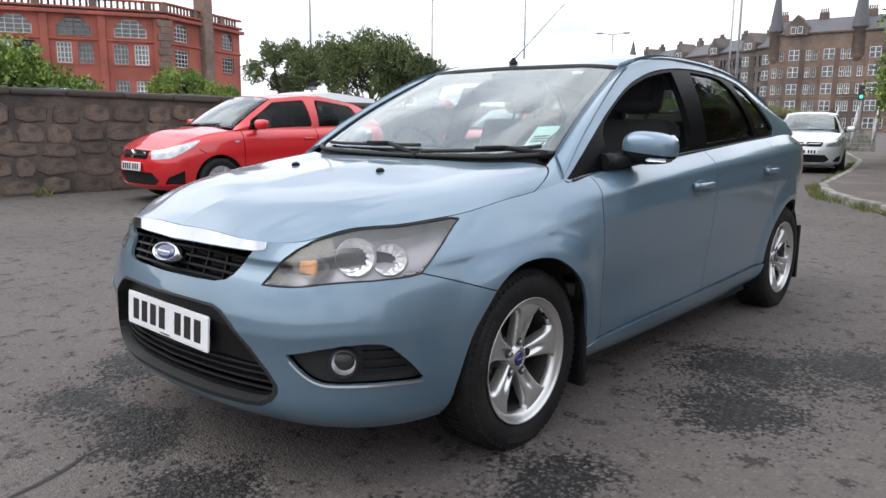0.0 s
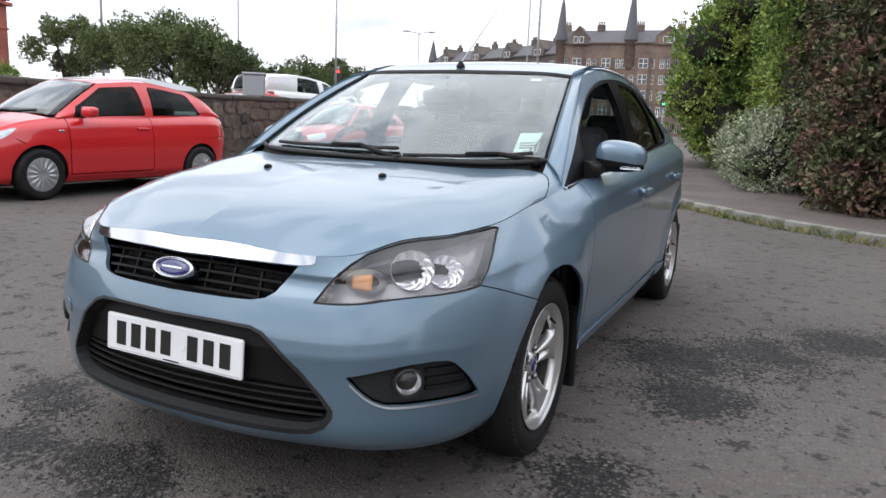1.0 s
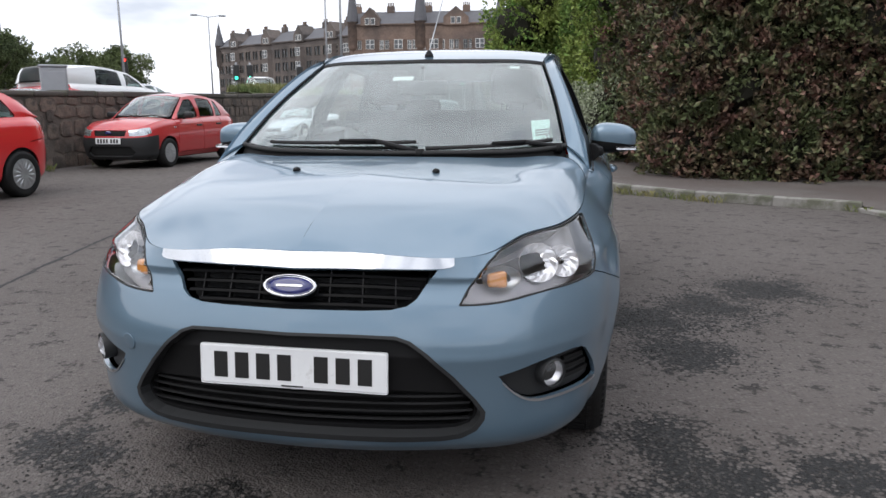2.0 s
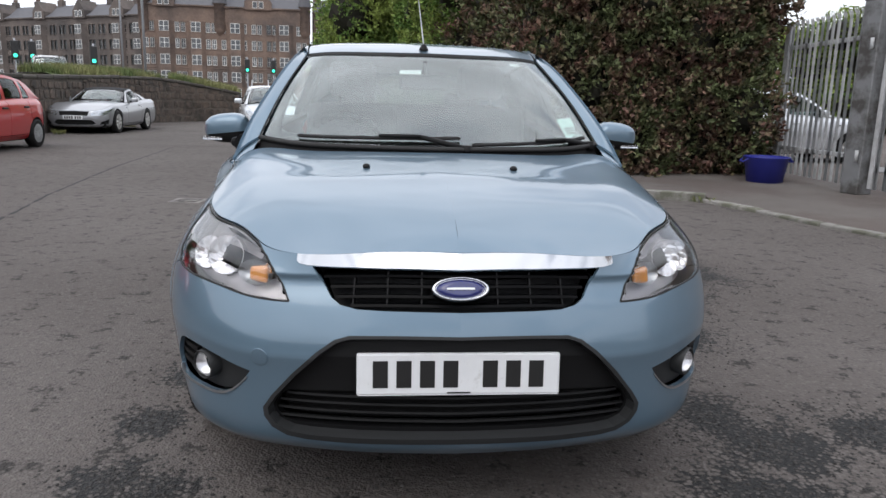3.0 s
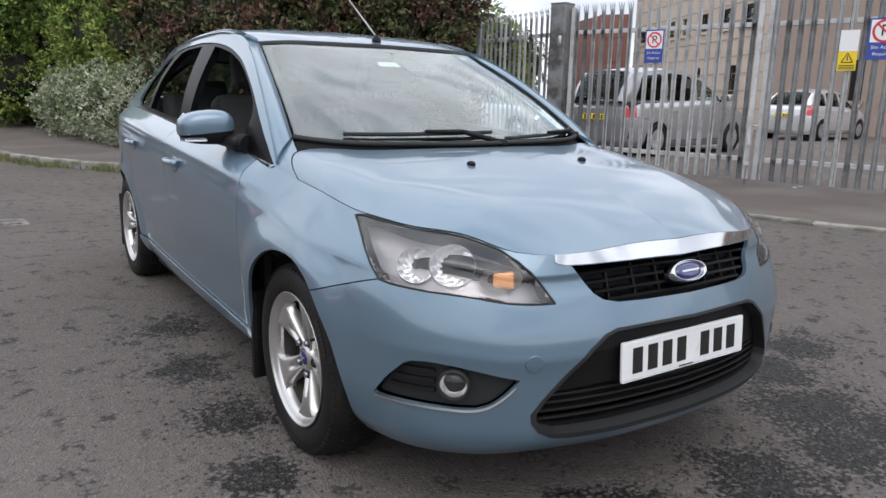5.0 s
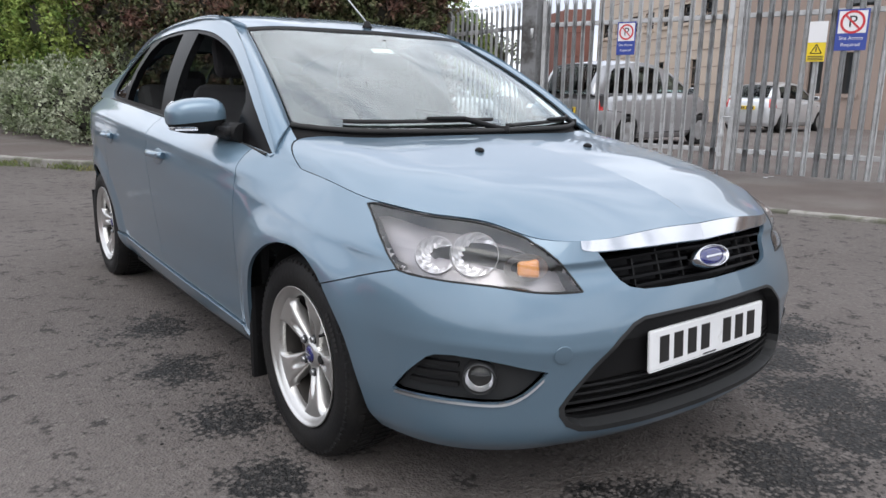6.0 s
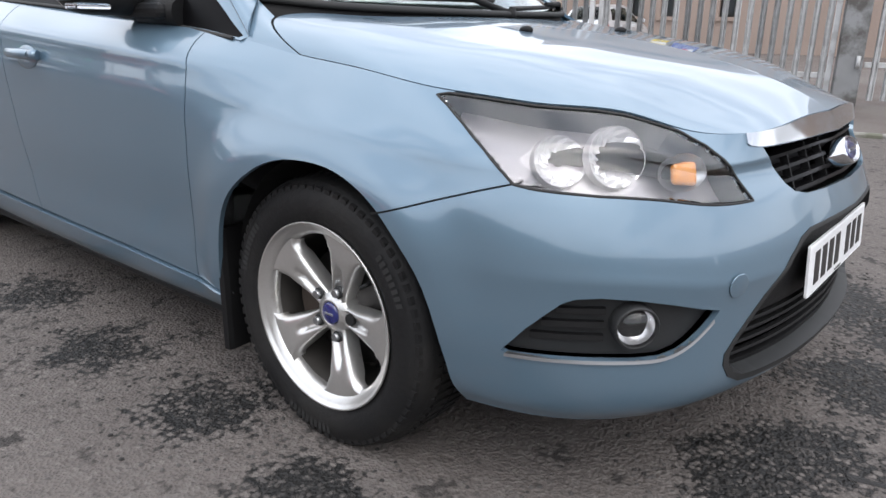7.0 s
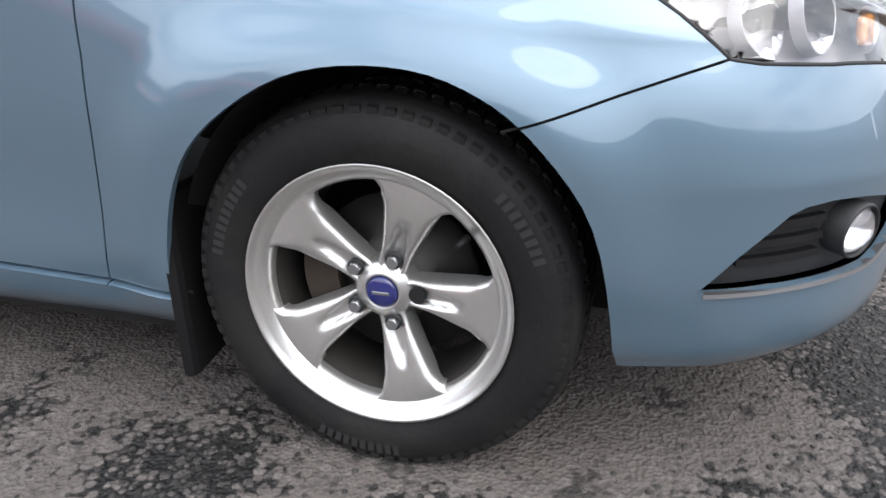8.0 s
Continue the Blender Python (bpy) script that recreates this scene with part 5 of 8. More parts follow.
def cabin_side(u, v):
    """u along the car, v from belt (0) to rail (1), slightly bowed out."""
    u, v = np.asarray(u, float), np.asarray(v, float)
    p = belt(u) * (1 - v)[..., None] + rail(u) * v[..., None]
    p[..., 0] += 0.022 * np.sin(np.pi * np.clip(v, 0, 1)) * smooth01(u / 0.12)
    return p

# ---------------------------------------------------------------- car materials
def paint_mat(name, color, metal=0.55, rough=0.32):
    """Metallic lacquer: a soft flake layer under a clear glossy coat."""
    m = mat(name, color, rough, metal=metal, coat=0.9, vary=0.05, scale=1.6, fine=0.06, fine_scale=900)
    m.node_tree.nodes["Principled BSDF"].inputs["Coat Roughness"].default_value = 0.025
    m.node_tree.nodes["Principled BSDF"].inputs["Coat IOR"].default_value = 1.62
    return m


M_PAINT = paint_mat("light_blue_metallic", (0.130, 0.203, 0.268), 0.42, 0.33)
M_CHROME = mat("chrome", (0.62, 0.63, 0.65), 0.10, metal=1.0)
M_REFLECT = mat("lamp_reflector_silver", (0.88, 0.88, 0.9), 0.24, metal=0.65)
M_SATIN = mat("satin_chrome", (0.36, 0.37, 0.38), 0.3, metal=0.9)
M_ALLOY = mat("silver_alloy", (0.60, 0.595, 0.58), 0.30, metal=0.85, vary=0.12, scale=8, fine=0.06, fine_scale=200, color2=(0.40, 0.37, 0.33), c2_scale=14, c2_at=(0.62, 0.78))
M_TYRE = mat("tyre_rubber", (0.009, 0.009, 0.0095), 0.62, spec=0.24, vary=0.3, scale=12, fine=0.2, fine_scale=80, color2=(0.015, 0.0145, 0.014), c2_scale=5, bump=0.15, bump_scale=90)
M_PLASTIC = mat("black_plastic", (0.007, 0.007, 0.0075), 0.55, spec=0.22, fine=0.15, fine_scale=400, bump=0.12, bump_scale=500)
M_GREYPL = mat("dark_grey_plastic", (0.024, 0.025, 0.026), 0.5, spec=0.35, fine=0.15, fine_scale=300)
M_GLOSSBLK = mat("gloss_black_trim", (0.004, 0.004, 0.0045), 0.3, spec=0.06)
M_VOID = mat("soft_black_lining", (0.006, 0.006, 0.006), 0.95)
M_RUBBER = mat("rubber_seal", (0.015, 0.015, 0.015), 0.7)
M_SEAT = mat("charcoal_seat_cloth", (0.05, 0.05, 0.054), 0.95, vary=0.2, scale=20, bump=0.3, bump_scale=300)
M_DASH = mat("dark_dashboard", (0.07, 0.07, 0.072), 0.7, vary=0.1, bump=0.2, bump_scale=400)
M_LAMPBOX = mat("lamp_housing_grey", (0.36, 0.345, 0.36), 0.32, metal=0.4, vary=0.15, scale=9)
M_AMBER = mat("amber_bulb_cover", (0.66, 0.27, 0.06), 0.15, vary=0.5, scale=90, coat=1.0)
M_BADGE = mat("badge_blue", (0.015, 0.02, 0.12), 0.15, coat=1.0)
M_PLATE = mat("plate_white", (0.74, 0.75, 0.76), 0.35, vary=0.06, scale=20, color2=(0.55, 0.55, 0.54), c2_scale=30, c2_at=(0.62, 0.8))
M_PLATEY = mat("plate_yellow", (0.78, 0.55, 0.05), 0.35)
M_BAR = mat("plate_bars", (0.015, 0.015, 0.015), 0.4)
M_TAIL = mat("tail_lamp_red", (0.45, 0.01, 0.01), 0.15, coat=1.0)
M_SCREEN = glass_mat("windscreen_glass", (0.80, 0.93, 0.90), 0.0, 1.8)
M_CLEAR = glass_mat("clear_lens", (0.96, 0.96, 0.97), 0.0, 1.5)
M_TINT = glass_mat("tinted_side_glass", (0.30, 0.35, 0.34), 0.0, 1.22)
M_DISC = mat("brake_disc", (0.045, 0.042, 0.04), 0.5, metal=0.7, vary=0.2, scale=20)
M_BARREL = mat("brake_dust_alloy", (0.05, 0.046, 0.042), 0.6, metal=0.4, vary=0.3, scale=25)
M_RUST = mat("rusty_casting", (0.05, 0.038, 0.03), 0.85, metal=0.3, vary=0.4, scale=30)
M_STICKER = mat("pale_green_sticker", (0.55, 0.70, 0.66), 0.5, vary=0.1, scale=30)


# ---------------------------------------------------------------- cut sheets
class Sheet:
    """A smooth surface F(u, v), kept flat while panel lines and openings are cut into it."""

    def __init__(self, F, u0, u1, nu, v0, v1, nv, sv=0.6):
        self.F, self.sv, self.bm = F, sv, bmesh.new()
        us, vs = np.linspace(u0, u1, nu), np.linspace(v0, v1, nv)
        g = [[self.bm.verts.new((u, v * sv, 0)) for v in vs] for u in us]
        for i in range(nu - 1):
            for j in range(nv - 1):
                self.bm.faces.new((g[i][j], g[i + 1][j], g[i + 1][j + 1], g[i][j + 1]))
        self.regions = []

    def cut(self, poly, region):
        """Cuts along a closed outline of (u, v) and gives what lies inside a region's name."""
        p = [Vector((u, v * self.sv, 0)) for u, v in poly]
        lo = Vector((min(q.x for q in p), min(q.y for q in p)))
        hi = Vector((max(q.x for q in p), max(q.y for q in p)))

        def span(f_):
            xs, ys = [v.co.x for v in f_.verts], [v.co.y for v in f_.verts]
            return min(xs), max(xs), min(ys), max(ys)

        live = set()
        for f_ in self.bm.faces:
            x0, x1, y0, y1 = span(f_)
            if x1 >= lo.x and x0 <= hi.x and y1 >= lo.y and y0 <= hi.y:
                live.add(f_)
        for a, b in zip(p, p[1:] + p[:1]):
            if (b - a).length < 1e-7:
                continue
            nrm = Vector((-(b - a).y, (b - a).x, 0)).normalized()
            ax0, ax1, ay0, ay1 = min(a.x, b.x), max(a.x, b.x), min(a.y, b.y), max(a.y, b.y)
            sel = []
            for f_ in live:
                x0, x1, y0, y1 = span(f_)
                if x1 < ax0 or x0 > ax1 or y1 < ay0 or y0 > ay1:
                    continue
                ds = [(v.co - a).dot(nrm) for v in f_.verts]
                if min(ds) < -1e-6 and max(ds) > 1e-6:
                    sel.append(f_)
            if not sel:
                continue
            geom = list({e for f_ in sel for e in f_.edges} | {v for f_ in sel for v in f_.verts}) + sel
            ret = bmesh.ops.bisect_plane(self.bm, geom=geom, dist=1e-6, plane_co=a, plane_no=nrm)
            live -= set(sel)
            live |= {g_ for g_ in ret["geom"] if isinstance(g_, bmesh.types.BMFace) and g_.is_valid}
            live = {f_ for f_ in live if f_.is_valid}
        self.regions.append((np.array([(q.x, q.y) for q in p]), region))

    def strip(self, line, width, region="gap"):
        """A thin gap along a line of (u, v); width in metres."""
        q = np.array([(u, v * self.sv) for u, v in line], float)
        d = np.gradient(q, axis=0)
        d /= np.linalg.norm(d, axis=1)[:, None]
        n_ = np.stack([-d[:, 1], d[:, 0]], 1) * width / 2
        out = np.concatenate([q + n_, (q - n_)[::-1]])
        self.cut([(x, y / self.sv) for x, y in out], region)

    @staticmethod
    def inside(poly, x, y):
        hit = False
        for (x0, y0), (x1, y1) in zip(poly, np.roll(poly, -1, axis=0)):
            if (y0 > y) != (y1 > y) and x < (x1 - x0) * (y - y0) / (y1 - y0) + x0:
                hit = not hit
        return hit

    def sort(self):
        """Faces by region (the last outline that holds them), and the rest by connected panels."""
        self.bm.faces.index_update()
        boxes = [(p.min(0), p.max(0)) for p, _ in self.regions]
        found = {}
        for f_ in self.bm.faces:
            c = f_.calc_center_median()
            name = None
            for (p, r), (lo, hi) in zip(self.regions, boxes):
                if lo[0] <= c.x <= hi[0] and lo[1] <= c.y <= hi[1] and self.inside(p, c.x, c.y):
                    name = r
            found[f_] = name
        out = {}
        for f_, name in found.items():
            if name:
                out.setdefault(name, []).append(f_)
        left = {f_ for f_, n_ in found.items() if n_ is None}
        panels = []
        while left:
            stack, comp = [left.pop()], []
            while stack:
                f_ = stack.pop()
                comp.append(f_)
                for e in f_.edges:
                    for g_ in e.link_faces:
                        if g_ in left:
                            left.discard(g_)
                            stack.append(g_)
            panels.append(comp)
        return out, panels

    def normal(self, u, v, h=2e-3):
        pu = self.F(u + h, v) - self.F(u - h, v)
        pv = self.F(u, v + h) - self.F(u, v - h)
        n_ = np.cross(pu, pv)
        return n_ / (np.linalg.norm(n_, axis=-1, keepdims=True) + 1e-12)

    def mesh(self, name, faces, material, parent, sides=(1,), offset=0.0, edge=0.012, label="", flip=1, thick=0.0):
        """The named faces as one object; edges turn inwards by edge, or the panel gets a back at thick."""
        vs = list({v for f_ in faces for v in f_.verts})
        idx = {v: i for i, v in enumerate(vs)}
        u = np.array([v.co.x for v in vs])
        w = np.array([v.co.y / self.sv for v in vs])
        P, N = self.F(u, w), self.normal(np.maximum(u, 1e-4), w) * flip
        if len(sides) == 2:
            N[np.abs(P[:, 0]) < 1e-4, 0] = 0
            N /= np.linalg.norm(N, axis=1)[:, None] + 1e-12
        P = P + N * offset
        count = {}
        for f_ in faces:
            for e in f_.edges:
                count.setdefault(e, []).append(f_)
        verts, norms, polys = [], [], []
        for s in sides:
            k = len(verts)
            S = np.array([s, 1, 1])
            verts += (P * S).tolist()
            norms += (N * S).tolist()
            turned = (s * flip) < 0
            for f_ in faces:
                q = [k + idx[v] for v in f_.verts]
                polys.append(q[::-1] if turned else q)
            deep = thick or edge
            if deep:
                for e, fs in count.items():
                    if len(fs) != 1 or (len(sides) == 2 and all(abs(v.co.x) < 1e-6 for v in e.verts)):
                        continue
                    f_ = fs[0]
                    lv = list(f_.verts)
                    i0 = lv.index(e.verts[0])
                    a, b = (e.verts[0], e.verts[1]) if lv[(i0 + 1) % len(lv)] is e.verts[1] else (e.verts[1], e.verts[0])
                    ia, ib = idx[a], idx[b]
                    q = [P[ia], P[ib], P[ib] - N[ib] * deep, P[ia] - N[ia] * deep]
                    wn_ = np.cross(q[1] - q[0], N[ia]) * flip
                    wn_ = wn_ / (np.linalg.norm(wn_) + 1e-12)
                    m_ = len(verts)
                    verts += [(t * S).tolist() for t in q]
                    norms += [(wn_ * S).tolist()] * 4
                    r = [m_ + 1, m_, m_ + 3, m_ + 2]
                    polys.append(r[::-1] if turned else r)
            if thick:
                m_ = len(verts)
                verts += ((P - N * thick) * S).tolist()
                norms += (-N * S).tolist()
                for f_ in faces:
                    q = [m_ + idx[v] for v in f_.verts]
                    polys.append(q if turned else q[::-1])
        me = bpy.data.meshes.new(name)
        me.from_pydata(verts, [], polys)
        me.materials.append(material)
        me.polygons.foreach_set("use_smooth", [True] * len(me.polygons))
        if thick:
            wb = bmesh.new()
            wb.from_mesh(me)
            bmesh.ops.remove_doubles(wb, verts=wb.verts, dist=1e-5)
            wb.to_mesh(me)
            wb.free()
        else:
            me.normals_split_custom_set_from_vertices(norms)
        ob = new(name, me)
        ob.parent = parent
        if label:
            ob["label"] = label
        return ob


def patch(name, F, nu, nv, material, parent, sides=(1, -1), u=(0, 1), v=(0, 1), offset=0.0, edge=0.01, label="", flip=1, thick=0.0):
    s = Sheet(F, u[0], u[1], nu, v[0], v[1], nv)
    ob = s.mesh(name, list(s.bm.faces), material, parent, sides, offset, edge, label, flip, thick)
    s.bm.free()
    return ob


def b_of(a, z):
    return float((z - low_z(a)) / (top_z(a) - low_z(a)))


def spot(a, b, out=0.0, side=1):
    """A pose on the body: local z stands off the surface, local y points up."""
    p = body(a, b)
    n_ = np.cross(body(a + 2e-3, b) - body(a - 2e-3, b), body(a, b + 2e-3) - body(a, b - 2e-3))
    n_ = Vector(n_ / np.linalg.norm(n_))
    p, n_ = Vector((p[0] * side, p[1], p[2])), Vector((n_.x * side, n_.y, n_.z))
    up = (Vector((0, 0, 1)) - n_ * n_.z).normalized()
    x = up.cross(n_)
    return Matrix.Translation(p + n_ * out) @ Matrix((x, up, n_)).transposed().to_4x4()


car = thing("hatchback_car", pose(0, 0, -0.012), "light blue metallic five-door hatchback, parked, driver-side windows open", "car")

# ---- lower body
AZ = (0.26, 0.437, 0.535, 0.597, 0.633, 0.661, 0.669, 0.654, 0.609, 0.541, 0.441, 0.33, 0.25)
arch = []
ay, az = curve(np.arange(13), [0.51, 0.545, 0.594, 0.649, 0.70, 0.772, 0.866, 0.96, 1.047, 1.126, 1.183, 1.215, 1.222]), curve(np.arange(13), AZ)
for t in np.linspace(0, 12, 40):
    a = A_Y(float(ay(t)))
    arch.append((a, b_of(a, float(az(t)))))
arch = [(A_Y(0.475), -0.1)] + arch + [(A_Y(1.225), -0.1)]
rarch = []
for t in np.linspace(-0.12, math.pi + 0.1, 40):
    a = A_Y(REAR_Y + 0.352 * math.cos(math.pi - t))
    rarch.append((a, b_of(a, WHEEL_Z + 0.352 * math.sin(t))))
rarch = [(A_Y(REAR_Y - 0.352), -0.1)] + rarch + [(A_Y(REAR_Y + 0.355), -0.1)]
LAMP = [(0.449, 0.780), (0.478, 0.858), (0.510, 0.922), (0.543, 0.964), (0.585, 0.990), (0.64, 1.02), (1.0, 1.02), (1.09, 1.01), (1.152, 0.984), (1.12, 0.962), (1.07, 0.920), (1.01, 0.862), (0.965, 0.808), (0.945, 0.781), (0.90, 0.773), (0.79, 0.766), (0.716, 0.768), (0.648, 0.774), (0.562, 0.778)]
GRILLE = [(-0.1, 0.742), (0.10, 0.742), (0.19, 0.744), (0.265, 0.752), (0.310, 0.772), (0.336, 0.805), (0.362, 0.868), (0.395, 0.945), (0.2, 0.929), (-0.1, 0.924)]
CHROME = [(-0.1, 0.926), (0.20, 0.931), (0.41, 0.950), (0.432, 0.957), (0.440, 0.966), (0.440, 1.03), (-0.1, 1.03)]
SURR = [(-0.1, 0.637), (0.19, 0.637), (0.28, 0.636), (0.318, 0.615), (0.362, 0.556), (0.428, 0.440), (0.487, 0.315), (0.513, 0.245), (0.511, 0.20), (0.49, 0.145), (0.45, 0.105), (0.40, 0.092), (0.27, 0.088), (-0.1, 0.096)]
BLACK = [(-0.1, 0.622), (0.19, 0.623), (0.28, 0.620), (0.311, 0.602), (0.352, 0.548), (0.419, 0.430), (0.476, 0.310), (0.499, 0.245), (0.496, 0.205), (0.477, 0.160), (0.44, 0.130), (0.39, 0.122), (0.27, 0.120), (-0.1, 0.126)]
LOWGR = [(-0.1, 0.345), (0.19, 0.344), (0.34, 0.335), (0.452, 0.325), (0.476, 0.300), (0.492, 0.245), (0.488, 0.207), (0.470, 0.168), (0.435, 0.150), (0.39, 0.146), (0.27, 0.146), (-0.1, 0.152)]
FOG = [(0.953, 0.256), (0.930, 0.300), (0.905, 0.350), (0.869, 0.408), (0.845, 0.445), (0.822, 0.463), (0.779, 0.471), (0.711, 0.466), (0.643, 0.454), (0.585, 0.438), (0.546, 0.426), (0.558, 0.395), (0.580, 0.351), (0.600, 0.318), (0.622, 0.290), (0.655, 0.268), (0.70, 0.262), (0.751, 0.262), (0.84, 0.258), (0.90, 0.252), (0.94, 0.248)]

lower = Sheet(body, 0, A_END, 270, 0, 1, 58)
lower.cut(arch, "hole")
lower.cut(rarch, "hole")
lower.cut(LAMP, "lamp")
lower.cut(GRILLE, "grille")
lower.cut(CHROME, "chrome")
lower.cut(SURR, "surround")
lower.cut(BLACK, "black")
lower.cut(LOWGR, "lowgrille")
lower.cut(FOG, "fog")
TAILLAMP = [(A_Y(3.93), 0.66), (A_Y(3.9), 0.80), (A_Y(3.88), 1.05), (A_Y(4.06), 1.05), (A_TAIL + 0.02, 1.05), (A_TAIL, 0.66)]
lower.cut(TAILLAMP, "tail")
GAP = 0.0035
lower.strip([(1.225, 0.615), (1.19, 0.635), (1.10, 0.692), (1.0, 0.752), (0.93, 0.790)], GAP)
DOOR1 = [(1.846, 1.03), (1.844, 0.965), (1.826, 0.89), (1.824, 0.80), (1.832, 0.66), (1.851, 0.50), (1.884, 0.29), (1.916, 0.112)]
lower.strip(DOOR1, GAP)
SILL = [(1.913, 0.125), (2.08, 0.134), (2.26, 0.143), (2.76, 0.148), (3.21, 0.153), (3.50, 0.156)]
lower.strip([(A_Y(1.19), 0.122)] + SILL + [(A_Y(3.22), 0.158)], 0.007)
DOOR2 = [(A_Y(2.335), 1.03), (A_Y(2.30), 0.93), (A_Y(2.285), 0.83), (A_Y(2.29), 0.60), (A_Y(2.30), 0.40), (A_Y(2.30), 0.135)]
lower.strip(DOOR2, GAP)
DOOR3 = [(A_Y(3.22), 1.03), (A_Y(3.17), 0.92), (A_Y(3.16), 0.78), (A_Y(3.18), 0.62), (A_Y(3.20), 0.50), (A_Y(3.28), 0.36)]
lower.strip(DOOR3, GAP)
lower.strip([(A_Y(3.73), 0.40), (A_Y(3.84), 0.55), (A_Y(3.95), 0.69)], GAP)
lower.strip([(A_TAIL - 0.04, 0.69), (A_TAIL + 0.2, 0.64), (A_END + 0.05, 0.64)], GAP)
got, panels = lower.sort()
body_parts = {}
for comp in panels:
    c = np.mean([lower.F(v.co.x, v.co.y / lower.sv) for f_ in comp for v in f_.verts], axis=0)
    us_ = [v.co.x for f_ in comp for v in f_.verts]
    mid = (min(us_), max(us_))
    if len(comp) < 6:
        got.setdefault("gap", []).extend(comp)
        continue
    if mid[0] < 0.01 and c[2] > 0.735:
        nm, both = "bonnet_lip", True
    elif mid[0] < 0.01:
        nm, both = "front_bumper", True
    elif mid[1] > A_END - 0.01:
        nm, both = ("rear_bumper" if c[2] < 0.62 else "tailgate"), True
    elif mid[1] < 2.0:
        nm, both = "wing", False
    elif c[2] < 0.32:
        nm, both = "sill", False
    elif c[1] < 2.3:
        nm, both = "front_door", False
    elif c[1] < 3.1:
        nm, both = "rear_door", False
    else:
        nm, both = "rear_quarter", False
    for sides in (((1, -1),) if both else ((1,), (-1,))):
        ob = lower.mesh(nm, comp, M_PAINT, car, sides, offset=0.009 if nm == "sill" else 0.0, edge=0.02 if nm == "sill" else 0.012)
        body_parts[(nm, sides[0])] = ob
    got.setdefault("all", []).extend(comp)
near = set(got.get("gap", []))
panel_faces = set(got["all"])
for _ in range(2):
    near |= {g_ for f_ in near for v in f_.verts for g_ in v.link_faces if g_ in panel_faces}
lower.mesh("gap_lining", list(near), M_VOID, car, (1, -1), offset=-0.010, edge=0, label="black lining behind the panel gaps")
lower.mesh("grille_bar", got["chrome"], M_CHROME, car, (1, -1), offset=0.003, edge=0.02, label="bright chrome bar over the grille")
surround = lower.mesh("lower_surround", got["surround"], M_GREYPL, car, (1, -1), offset=0.002, edge=0.045, label="dark grey plastic surround of the lower intake")
lower.mesh("plate_panel", got["black"], M_PLASTIC, car, (1, -1), offset=-0.032, edge=0.02, label="matt black plastic panel behind the number plate")
front = body_parts[("front_bumper", 1)]


def bar_on_body(name, bs, a0, a1, depth, h, out, material, parent, sides=(1, -1), n_=24):
    """A slat that follows the body's surface: b height given as a function or a number."""
    verts, faces = [], []
    for s in sides:
        rows_ = []
        for a in np.linspace(a0, a1, n_):
            b = bs(a) if callable(bs) else bs
            db = h / (top_z(a) - low_z(a)) / 2
            p0, p1 = body(a, b - db), body(a, b + db)
            n0 = np.cross(body(a + 2e-3, b) - body(a - 2e-3, b), body(a, b + 5e-3) - body(a, b - 5e-3))
            n0 = n0 / np.linalg.norm(n0)
            n0[2] *= 0.2
            k = len(verts)
            for q in (p0 + n0 * (out - depth), p0 + n0 * out, p1 + n0 * (out - 0.002), p1 + n0 * (out - depth)):
                verts.append((q[0] * s, q[1], q[2]))
            rows_.append(k)
        for k0, k1 in zip(rows_, rows_[1:]):
            for i in range(4):
                q = (k0 + i, k1 + i, k1 + (i + 1) % 4, k0 + (i + 1) % 4)
                faces.append(q if s > 0 else q[::-1])
        faces.append(tuple(rows_[0] + i for i in range(4)))
        faces.append(tuple(rows_[-1] + 3 - i for i in range(4)))
    me = bpy.data.meshes.new(name)
    me.from_pydata(verts, [], faces)
    me.materials.append(material)
    ob = new(name, me)
    ob.parent = parent
    return ob


# upper grille
grille = lower.mesh("grille", got["grille"], M_VOID, car, (1, -1), offset=-0.055, edge=0, label="black upper grille with thin slats")
lower.mesh("grille_frame", got["grille"], M_PLASTIC, grille, (1, -1), offset=-0.052, edge=-0.039)
for b, w in ((0.765, 0.285), (0.805, 0.325), (0.848, 0.345), (0.892, 0.365)):
    bar_on_body("slat", b, 0.0, w, 0.03, 0.006, -0.012, M_GLOSSBLK, grille)
for a in (0.10, 0.19, 0.28):
    for s in (1, -1):
        bar_on_body("upright", 0.835, a - 0.002, a + 0.002, 0.02, 0.085 if a < 0.25 else 0.07, -0.018, M_PLASTIC, grille, (s,), n_=2)
# badge
badge = thing("badge", spot(0.0, 0.838, 0.012))
badge.parent = car
tagged(badge, "blue oval maker's badge with chrome rim")


def oval(rx, ry, prof_):
    bm_ = bmesh.new()
    rings = []
    for sc, h in prof_:
        rings.append([bm_.verts.new((rx * sc * math.cos(2 * math.pi * i / 40), ry * sc * math.sin(2 * math.pi * i / 40), h)) for i in range(40)])
    for p, q in zip(rings, rings[1:]):
        for i in range(40):
            bm_.faces.new((p[i], p[(i + 1) % 40], q[(i + 1) % 40], q[i])).smooth = True
    bm_.faces.new(rings[-1])
    return bm_
part("rim", oval(0.074, 0.031, ((1.0, -0.03), (1.0, 0.006), (0.93, 0.012), (0.86, 0.009), (0.86, 0.004))), M_CHROME, badge)
part("field", oval(0.062, 0.024, ((1.0, 0.0), (1.0, 0.0075), (0.6, 0.0105))), M_BADGE, badge)
part("emblem", boxed(-0.036, 0.036, -0.0035, 0.0035, 0.0095, 0.0125, bevel=0.001), M_CHROME, badge)

